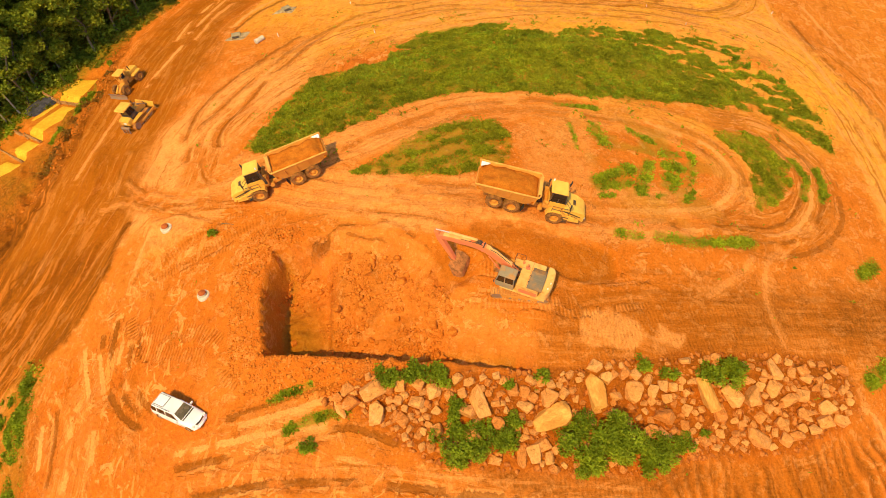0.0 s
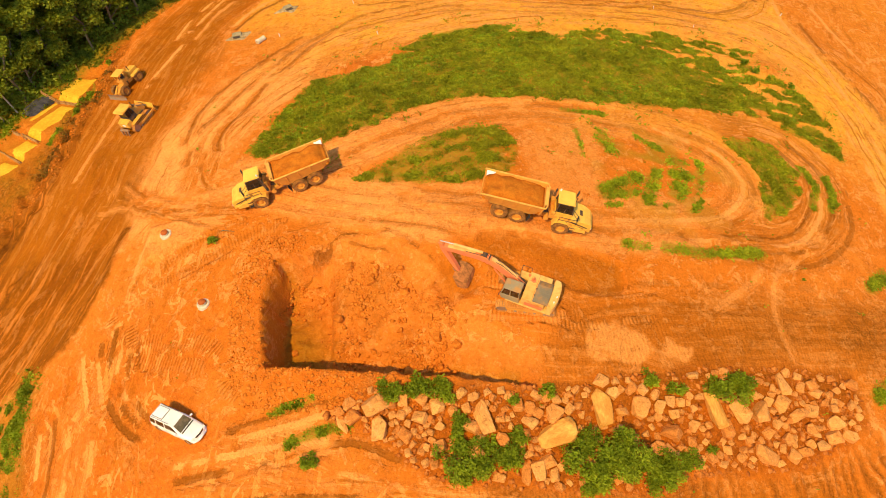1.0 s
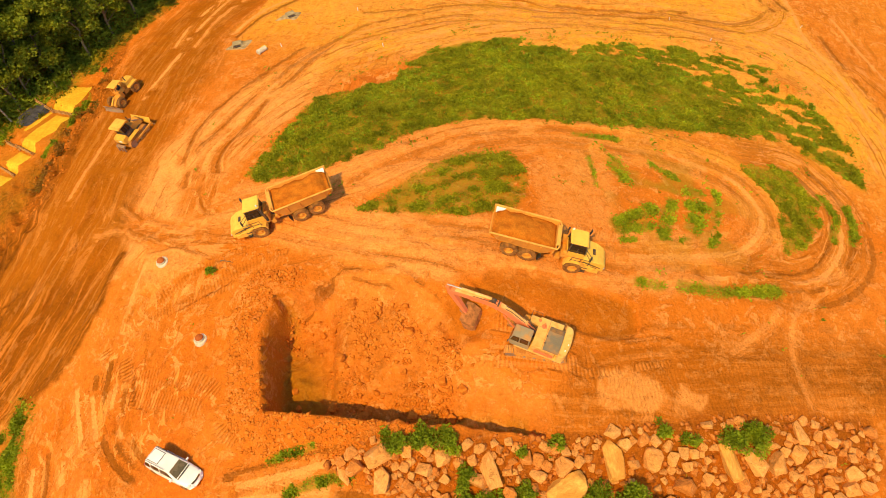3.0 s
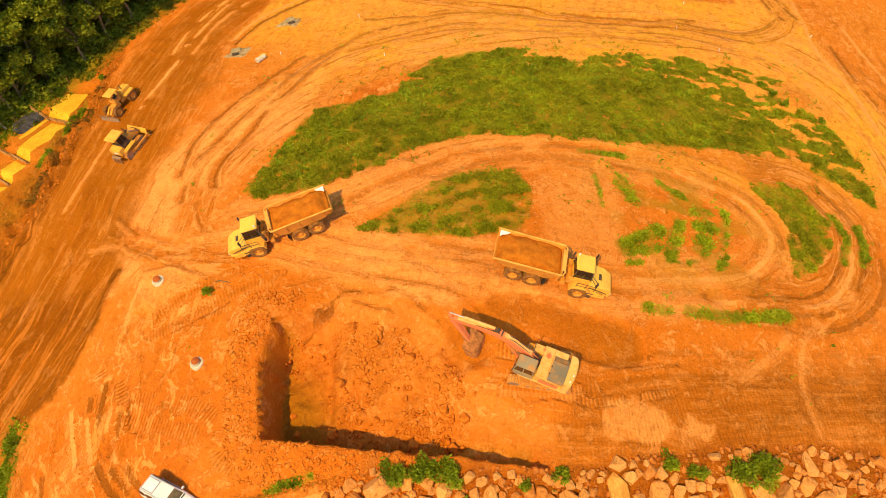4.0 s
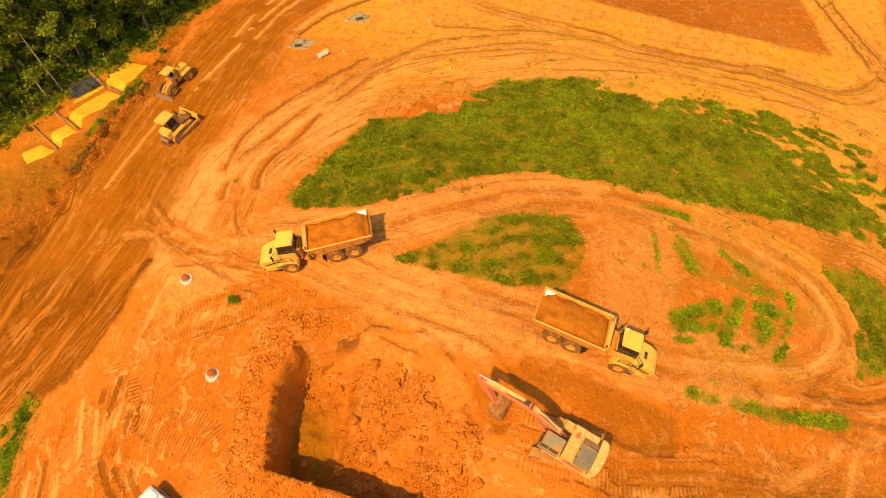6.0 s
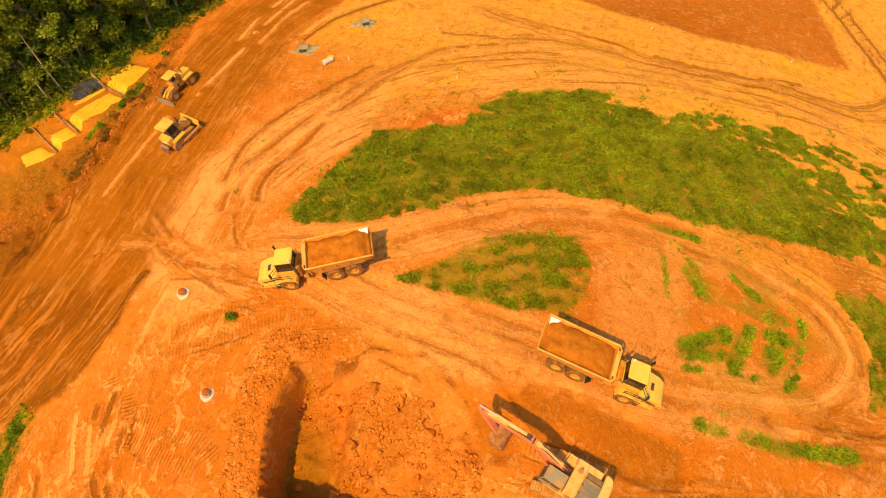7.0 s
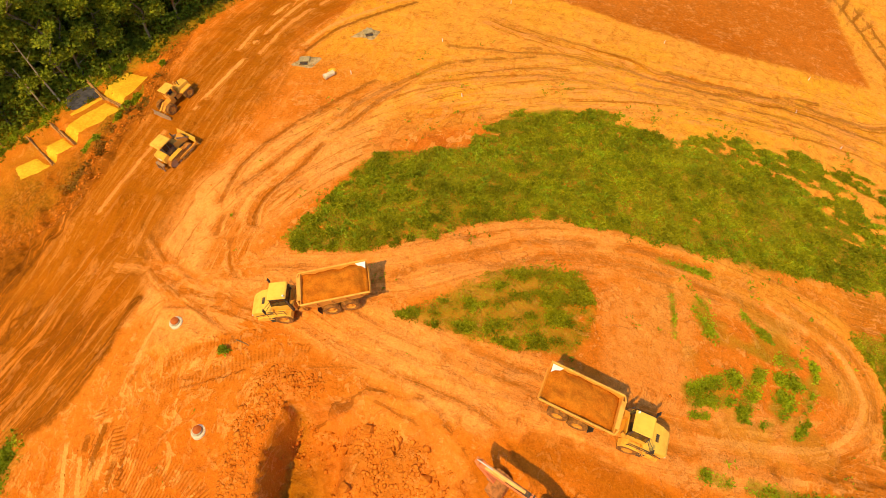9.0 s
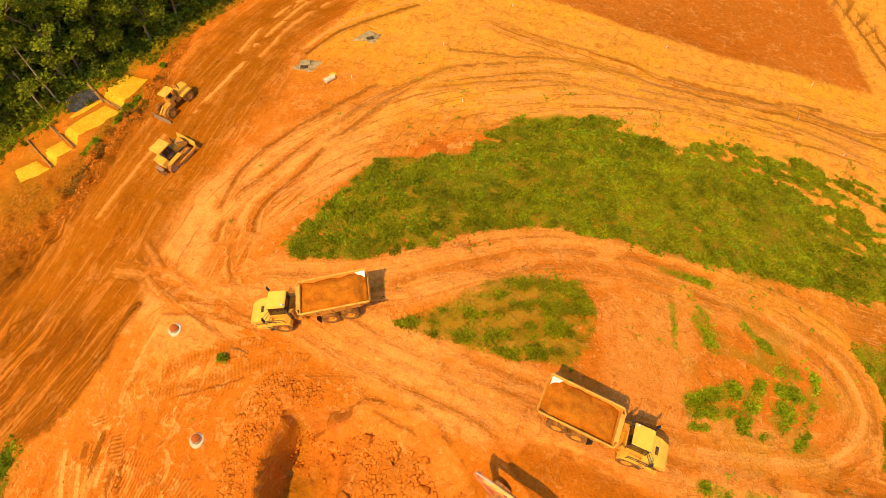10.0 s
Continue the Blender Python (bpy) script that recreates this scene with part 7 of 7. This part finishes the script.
def sparse(rng, n):
    x, y = rng.uniform(-58, 31, n * 30), rng.uniform(12, 84, n * 30)
    near_grass = np.maximum(inside(x, y, GRASS_BIG), -9) / 9
    loop = np.exp(-((x - 8) / 8) ** 2 - ((y - 50) / 7) ** 2)
    ok = (patchy(x, y, 3.0, 56) > 0.66 - 0.1 * loop) & (rng.rand(n * 30) < 0.06 + 0.5 * (near_grass > -0.5) + 0.5 * loop) & (inside(x, y, PIT) < -1) & (x > -44)
    return x[ok][:n], y[ok][:n]


def under_trees(rng, n):
    x, y = rng.uniform(-100, -58, n * 4), rng.uniform(44, 96, n * 4)
    d = inside(x, y, WOOD_FLOOR)
    ok = (d > -2.6) & (d < 3) & (patchy(x, y, 1.6, 61) > 0.38)
    return x[ok][:n], y[ok][:n]


def thicket(n, seed):
    """Saplings and brush that close the wood's edge from the ground up: leaf heaps of uneven height."""
    rng = np.random.RandomState(seed)
    x, y = rng.uniform(-112, -56, n * 3), rng.uniform(40, 104, n * 3)
    d = inside(x, y, WOOD_FLOOR)
    ok = (d > 0.3) & (d < 11) & (patchy(x, y, 2.4, 58) > 0.3)
    x, y, d = x[ok][:n], y[ok][:n], d[ok][:n]
    top = (0.4 + 6.0 * smooth(0.3, 0.75, patchy(x, y, 3.0, 59))) * smooth(-0.6, 3.0, d)
    z = land_many(x, y) + top * rng.rand(len(x)) ** 0.45
    at = np.stack([x, y, z], -1)
    ob = new("thicket", poly_mesh("thicket", leaves(rng, at, np.full(len(at), 0.42), 0.5, 0.34), 4, LEAF_TREE))
    return tagged(ob, "dense dark green brush and saplings under the trees", "brush", kind="stuff")


meadow("tall_grass", "dense green grass and weeds on a rounded bank", on_big, 105000, 0.235, 21)
meadow("tall_weeds", "leafy darker weeds standing in clumps in the grass", lambda rng, n: clumped(rng, n), 6500, 0.25, 27, 7, LEAF_BUSH)
meadow("short_grass", "streaky green grass island between the haul roads", on_island, 17000, 0.22, 22)
meadow("grass_strips", "narrow strips of green grass left between wheel ruts", on_strips, 4000, 0.22, 23, 4, LEAF_STRIP)
meadow("weeds", "scattered small weeds on bare clay", sparse, 900, 0.30, 24)
meadow("undergrowth", "rank green undergrowth at the edge of the wood", under_trees, 9000, 0.32, 25, 4, LEAF_VERGE)
thicket(70000, 26)


def shrub(x, y, r, h, seed, label="leafy bright green shrub growing among boulders", group="shrubs among the rocks"):
    rng = np.random.RandomState(seed)
    n = int(1000 * (r * r + 0.6 * r * h))
    knobs = rng.normal(size=(10, 3)) * np.array([0.45 * r, 0.45 * r, 0.16 * h]) + np.array([0, 0, 0.5 * h])
    which = knobs[rng.randint(0, 10, n)]
    d = rng.normal(size=(n, 3))
    d /= np.linalg.norm(d, axis=1)[:, None]
    at = which + d * np.array([0.5 * r, 0.5 * r, 0.45 * h]) * (0.5 + 0.5 * rng.rand(n, 1))
    at[:, 2] = np.maximum(at[:, 2], 0.03)
    bush = thing("shrub", pose(x, y, land(x, y)), label, "shrub", group)
    stems = [rod((0, 0, -0.1), tuple(k), 0.04, 0.012, 5) for k in knobs[:7]]
    part("stems", stems, BARK, bush, "thin brown stems", None, 0)
    foliage = new("foliage", poly_mesh("foliage", leaves(rng, at, 0.14 + 0.14 * rng.rand(n), 0.8, 0.28), 4, LEAF_BUSH))
    foliage.parent = bush
    return bush


for k, row in enumerate(SHRUBS):
    shrub(*row, 300 + k)


def tree(seed, height, spread):
    """Trunk, limbs and a broken crown of leaf clumps, built at the origin."""
    rng = np.random.RandomState(seed)
    tr = thing("tree", Matrix.Identity(4), "tall broadleaf tree with a ragged dark green crown", "tree", "trees of the wood")
    bends = [Vector((0, 0, -0.4))]
    for k in range(1, 7):
        bends.append(Vector((rng.normal() * 0.16 * k, rng.normal() * 0.16 * k, height * 0.9 * k / 6)))
    shapes = [rod(a, b, 0.19 * (1 - k / 7.5), 0.19 * (1 - (k + 1) / 7.5), 8) for k, (a, b) in enumerate(zip(bends, bends[1:]))]
    part("trunk", shapes, BARK, tr, "pale grey brown trunk", None, 0)
    tips = []
    for k in range(15):
        t = 0.14 + 0.86 * (k + rng.rand()) / 15
        root = bends[0].lerp(bends[-1], t)
        j = min(5, int(t * 6))
        root = bends[j].lerp(bends[j + 1], t * 6 - j if t < 1 else 1)
        a, reach = rng.rand() * 6.28, spread * (1.05 - 0.55 * abs(t - 0.5)) * (0.6 + 0.5 * rng.rand())
        tip = root + Vector((math.cos(a) * reach, math.sin(a) * reach, 0.25 * reach + rng.rand()))
        part("limb", [rod(root, tip, 0.075, 0.02, 5)], BARK, tr, "", None, 0)
        tips += [tip, root.lerp(tip, 0.6) + Vector((rng.normal() * 0.6, rng.normal() * 0.6, 0.5))]
    tips += [bends[-1] + Vector((0, 0, 0.4)), bends[-2] + Vector((0.5, -0.4, 0.6))]
    at, size = [], []
    for tip in tips:
        n = 165
        d = rng.normal(size=(n, 3))
        d /= np.linalg.norm(d, axis=1)[:, None]
        d[:, 2] = d[:, 2] * 0.65
        at.append(np.array(tip) + d * (0.75 + 0.75 * rng.rand()) * (0.45 + 0.6 * rng.rand(n, 1)))
    at = np.concatenate(at)
    crown = new("crown", poly_mesh("crown", leaves(rng, at, np.full(len(at), 0.38), 0.55, 0.36), 4, LEAF_TREE))
    crown.parent = tr
    return tr


kinds_of_tree = [tree(500 + k, h, s) for k, (h, s) in enumerate(((13, 3.2), (15.5, 3.6), (11, 2.8), (14, 3.0), (9, 2.6)))]
EDGE = flowing([(-92, 38), (-80.4, 51.5), (-75.0, 59.6), (-71.6, 65.2), (-68.8, 70.2), (-66.0, 76.6), (-63.4, 84), (-57, 98), (-50, 112)], 1.0)
wood_rng = random.Random(77)
used = 0
for row_at, gap in ((1.4, 3.2), (4.0, 3.6), (6.6, 4.4), (10.5, 5.0), (15.5, 5.4), (21.5, 6.0), (29, 7.0), (38, 9.0)):
    k = 0.0
    while k < len(EDGE) - 2:
        p, q = EDGE[int(k)], EDGE[int(k) + 1]
        way = (q - p) / np.linalg.norm(q - p)
        x = p[0] - way[1] * row_at + wood_rng.uniform(-1.3, 1.3)
        y = p[1] + way[0] * row_at + wood_rng.uniform(-1.3, 1.3)
        k += gap * wood_rng.uniform(0.75, 1.3)
        m = pose(x, y, land(x, y), 0, 0, wood_rng.uniform(0, 360)) @ Matrix.Scale(wood_rng.uniform(0.8, 1.15), 4)
        pick = kinds_of_tree[4 if row_at < 1 and wood_rng.random() < 0.7 else wood_rng.randrange(4)]
        if used < 5 and pick.matrix_basis.translation.length < 0.1:
            pick.matrix_world = m
            used += 1
        else:
            c = copy_thing(pick, Matrix.Identity(4))
            c.matrix_world = m
for t_ in kinds_of_tree:
    if t_.matrix_basis.translation.length < 0.1:
        t_.matrix_world = pose(-92, 78, land(-92, 78))

# ---- drainage works and small things ----
def manhole(x, y, tilt, label):
    mh = thing("manhole_riser", pose(x, y, land(x, y) - 0.05, tilt, 0, 0), label, "manhole", "manhole risers")
    part("ring", spun([(0.44, -0.2), (0.70, -0.2), (0.68, 0.26), (0.62, 0.32), (0.46, 0.32), (0.44, 0.2)], 28, "Z"), CONCRETE, mh, "pale concrete ring", None, 0)
    part("neck", spun([(0.30, 0.1), (0.45, 0.1), (0.45, 0.34), (0.43, 0.38), (0.30, 0.38)], 24, "Z", (-0.12, 0.05, 0)), CONCRETE, mh, "", None, 0)
    part("cover", spun([(0.0, 0.36), (0.43, 0.36), (0.40, 0.50), (0.2, 0.58), (0.0, 0.6)], 20, "Z", (-0.12, 0.05, 0)), TERRACOTTA, mh, "domed orange red cover", None, 0)
    mh.matrix_world = mh.matrix_world @ Matrix.Scale(0.86, 4)
    return mh


manhole(-39.5, 36.6, 4, "white concrete manhole riser with an orange cover, soil heaped round it")
manhole(-32.1, 29.2, -5, "white concrete manhole riser with an orange cover on open clay")


def lumpy_sheet(name, outline, lift, material, label, category, relief=0.04, step=0.35, kind="", grow=0.0):
    """A low irregular sheet that follows the ground inside an outline, thick enough to have an edge."""
    p = np.array(outline, float)
    xs, ys = np.arange(p[:, 0].min() - 1.2, p[:, 0].max() + 1.2, step), np.arange(p[:, 1].min() - 1.2, p[:, 1].max() + 1.2, step)
    x, y = np.meshgrid(xs, ys)
    d = inside(x, y, outline) + grow + (patchy(x, y, 1.3, 71) - 0.5) * 0.5
    z = land_many(x.ravel(), y.ravel()).reshape(x.shape)
    level = np.percentile(z[d > 0], 75) if (d > 0).any() else z.mean()
    z = (z if lift >= 0 else 0.1 * z + 0.9 * level) + abs(lift) + relief * (patchy(x, y, 0.8, 72) - 0.5) - smooth(0.45, -0.1, d) * (abs(lift) + 0.14)
    bm = bmesh.new()
    vs = {}
    for j in range(x.shape[0]):
        for i in range(x.shape[1]):
            if d[j, i] > -0.35:
                vs[j, i] = bm.verts.new((x[j, i], y[j, i], z[j, i]))
    for j, i in list(vs):
        if (j + 1, i) in vs and (j, i + 1) in vs and (j + 1, i + 1) in vs:
            bm.faces.new((vs[j, i], vs[j, i + 1], vs[j + 1, i + 1], vs[j + 1, i]))
    bmesh.ops.delete(bm, geom=[v for v in bm.verts if not v.link_faces], context="VERTS")
    me = bpy.data.meshes.new(name)
    bm.to_mesh(me)
    bm.free()
    me.materials.append(material)
    me.polygons.foreach_set("use_smooth", np.ones(len(me.polygons), bool))
    return tagged(new(name, me), label, category, kind=kind)


DULL = rough_stuff("stained_concrete", (0.30, 0.23, 0.12), (0.44, 0.35, 0.20), 1.5, 0.9, 0.3, 0.03)


def gravel_inlet(x, y, angle, outline, label):
    lumpy_sheet("gravel_pad", outline, 0.10, GRAVEL, "grey green gravel pad round a drain inlet", "gravel", 0.12, 0.3, "", 0.1)
    inlet = thing("drain_inlet", pose(x, y, land(x, y) - 0.34, 0, 0, angle), label, "drain inlet", "drain inlets")
    for s in (-1, 1):
        part("side_wall", box(0, s * 0.55, 0.2, 1.3, 0.16, 0.7), DULL, inlet)
    part("back_wall", box(-0.62, 0, 0.25, 0.16, 1.1, 0.75), DULL, inlet)
    part("cover_slab", box(-0.2, 0, 0.62, 0.8, 1.2, 0.12, 0, 4, 6), DULL, inlet, "tilted concrete lid")
    # a solid black block gives the opening its shade
    part("dark_mouth", box(0.45, 0, 0.28, 0.5, 1.08, 0.5), BLACK, inlet, "black block painted as the shade of an open mouth")


gravel_inlet(-46.0, 71.2, -70, [(-47.6, 70.1), (-46.5, 72.5), (-44.3, 72.6), (-44.5, 70.1)], "small concrete drain inlet on a gravel pad")
gravel_inlet(-41.4, 79.0, -50, [(-43.2, 77.6), (-42.3, 80.4), (-40.2, 80.2), (-40.2, 77.9)], "small concrete drain inlet with a tilted lid")

pipe = thing("concrete_pipe", pose(-41.6, 69.4, land(-41.6, 69.4) + 0.31, 0, 0, 62), "short white concrete pipe lying on the clay", "pipe")
part("barrel", [lambda bm: spun([(0.27, -0.8), (0.38, -0.8), (0.38, 0.8), (0.27, 0.8)], 24, "Y")(bm)], CONCRETE, pipe, "", pose(0, 0, 0, 0, 0, 90), 0)
part("collar", spun([(0.37, 0.55), (0.43, 0.55), (0.43, 0.82), (0.37, 0.82)], 24, "Y"), CONCRETE, pipe, "", pose(0, 0, 0, 0, 0, 90), 0)

pipe.matrix_world = pipe.matrix_world @ Matrix.Scale(0.8, 4)

sand = lumpy_sheet("sand_heap", [(-42.6, 70.6), (-41.8, 71.4), (-41.2, 70.7), (-42.0, 70.1)], 0.3, SILT, "small heap of yellow sand", "sand heap", 0.1, 0.2)

STAKES = [(-39.4, 70.6), (-25.8, 70.8), (-27.7, 93.7), (-7.2, 93.6), (10.8, 95.6), (-32.1, 80.5), (-38.1, 90.0), (9.5, 87.6), (14.7, 83.9), (28.0, 93.0)]
stake = thing("survey_stake", pose(*STAKES[0], land(*STAKES[0])), "white painted survey stake driven into the clay", "stake", "survey stakes")
part("post", prism([(-0.03, -0.15), (-0.045, 0.0), (-0.045, 0.45), (0, 0.52), (0.045, 0.45), (0.045, 0.0), (0.03, -0.15)], -0.03, 0.03), WHITE, stake)
part("ribbon", [box(0.0, 0.04, 0.40, 0.13, 0.05, 0.07), box(0.08, 0.05, 0.30, 0.03, 0.02, 0.22, 0, 15, 0)], ORANGE, stake, "orange ribbon")
for k, (x, y) in enumerate(STAKES[1:]):
    copy_thing(stake, pose(x, y, land(x, y), 4, -5 + 3 * k, 40 * k))

DAMS = [((-73.4, 62.3), (-70.0, 60.7)), ((-70.2, 60.8), (-66.8, 60.1)), ((-74.2, 55.4), (-71.6, 54.5)), ((-71.9, 54.6), (-69.2, 53.7)), ((-76.3, 53.0), (-70.4, 50.7))]
FABRIC_SHEET = [(-75.0, 59.1), (-73.2, 62.3), (-71.3, 61.0), (-72.5, 58.1)]
# settling basins of yellow silt below the haul road, with log dams between them
lumpy_sheet("silt_basin", BASINS[0], 0.06, SILT, "settling basin full of smooth yellow silt", "silt basin", 0.03, 0.35, "", 0.2)
for outline in BASINS[1:]:
    lumpy_sheet("silt_basin", outline, 0.06, SILT, "narrow settling basin full of smooth yellow silt", "silt basin", 0.03, 0.3, "", 0.25)


def check_dam(a, b):
    dam = thing("check_dam", pose(*a, land(*a)), "low dam of logs and sticks between silt basins", "dam", "check dams")
    base = Vector((*a, land(*a)))
    end = Vector((*b, land(*b))) - base
    rng = random.Random(int(a[0] * 10))
    for k in range(4):
        o = Vector((rng.uniform(-0.15, 0.15), rng.uniform(-0.15, 0.15), 0.1 + 0.12 * k))
        part("log", rod(o, end + o + Vector((rng.uniform(-0.2, 0.2), rng.uniform(-0.2, 0.2), 0)), 0.09, 0.07, 7), WOOD, dam, "", None, 0)
    for k in range(3):
        p = end * (0.1 + 0.4 * k)
        part("peg", rod(p + Vector((0, 0, -0.2)), p + Vector((0, 0, 0.85)), 0.045, n=6), WOOD, dam, "", None, 0)


for a, b in DAMS:
    check_dam(a, b)
lumpy_sheet("silt_fabric", FABRIC_SHEET, 0.16, FABRIC, "black woven silt fabric spread on the slope", "fabric", 0.25, 0.3, "", 0.5)

# silt fence posts at the edge of the wood
post_a = None
for k, p in enumerate(flowing([(-79.0, 51.2), (-75.8, 57.0), (-73.0, 62.6), (-70.0, 66.8)], 2.6)):
    m = pose(p[0], p[1], land(*p), 3, -4, 30 * k)
    if post_a is None:
        post_a = thing("fence_post", m, "thin weathered wooden post of a silt fence", "post", "silt fence posts")
        part("shaft", rod((0, 0, -0.2), (0, 0, 1.1), 0.035, n=6), WOOD, post_a, "", None, 0)
    else:
        copy_thing(post_a, m)


# dry brush and roots pushed to the edge of the haul road
DRY = leafy("dry_brush", (0.20, 0.085, 0.012), (0.30, 0.14, 0.02), (0.17, 0.16, 0.015))
BRUSH_LINE = flowing([(-63.0, 64.4), (-63.6, 61.2), (-63.7, 58.4), (-64.0, 56.6), (-63.1, 53.7), (-63.6, 52.0), (-63.8, 50.2), (-64.6, 47.5)], 0.25)
brush_rng = np.random.RandomState(41)
at = BRUSH_LINE[brush_rng.randint(0, len(BRUSH_LINE), 5200)] + brush_rng.normal(size=(5200, 2)) * np.array([0.75, 0.3])
at = at[patchy(at[:, 0], at[:, 1], 1.5, 95) > 0.42]
tall = 0.75 * smooth(0.42, 0.65, patchy(at[:, 0], at[:, 1], 1.5, 95))
at = np.stack([at[:, 0], at[:, 1], land_many(at[:, 0], at[:, 1]) + tall * brush_rng.rand(len(at))], -1)
tagged(new("dry_brush", poly_mesh("dry_brush", leaves(brush_rng, at, np.full(len(at), 0.34), 0.7, 0.16), 4, DRY)), "dry brown brush and torn roots along the haul road", "brush", kind="stuff")
for k, (x, y) in enumerate([(-65.4, 60.2), (-64.8, 58.0), (-65.2, 54.4), (-64.0, 66.6), (-33.4, 35.7), (20.4, 75.6), (21.4, 73.8), (19.2, 77.6), (25.8, 72.8)]):
    shrub(x, y, 0.45, 0.5, 700 + k, "small low green bush on bare clay", "small bushes on the clay")


def dead_tree(x, y, height, lean, turn):
    """A bare pale trunk with a few broken stubs."""
    m = pose(x, y, land(x, y)) @ pose(0, 0, 0, 0, lean, turn)
    snag = thing("dead_tree", m, "bare pale grey dead trunk at the edge of the wood", "tree", "dead trees")
    part("trunk", [rod((0, 0, -0.3), (0.15, 0.1, height * 0.5), 0.13, 0.10, 8), rod((0.15, 0.1, height * 0.5), (0.0, 0.25, height), 0.10, 0.04, 8)], DEAD_WOOD, snag, "", None, 0)
    for k in range(4):
        part("limb", rod((0.1, 0.1, height * (0.45 + 0.13 * k)), (0.9 * math.cos(2.3 * k), 0.9 * math.sin(2.3 * k), height * (0.5 + 0.13 * k)), 0.035, 0.012, 5), DEAD_WOOD, snag, "", None, 0)


DEAD_WOOD = rough_stuff("bleached_wood", (0.30, 0.23, 0.13), (0.46, 0.37, 0.22), 3.0, 0.9, 0.4, 0.02)
dead_tree(-75.6, 58.9, 9.0, 4, 200)
dead_tree(-77.0, 57.4, 6.0, 7, 160)

# a broken branch lying by the way
branch = thing("fallen_branch", pose(-32.0, 36.65, land(-32.0, 36.65) + 0.06, 0, 0, -4), "dark broken branch lying on the clay", "branch")
part("stem", [rod((-0.95, 0, 0), (0.1, 0.05, 0.02), 0.045, 0.035, 6), rod((0.1, 0.05, 0.02), (1.0, -0.1, 0), 0.035, 0.015, 6)], BARK, branch, "", None, 0)
part("twig", [rod((-0.4, 0, 0), (-0.75, 0.4, 0.12), 0.02, 0.008, 5), rod((-0.7, 0, 0), (-0.9, -0.3, 0.1), 0.02, 0.008, 5)], BARK, branch, "", None, 0)
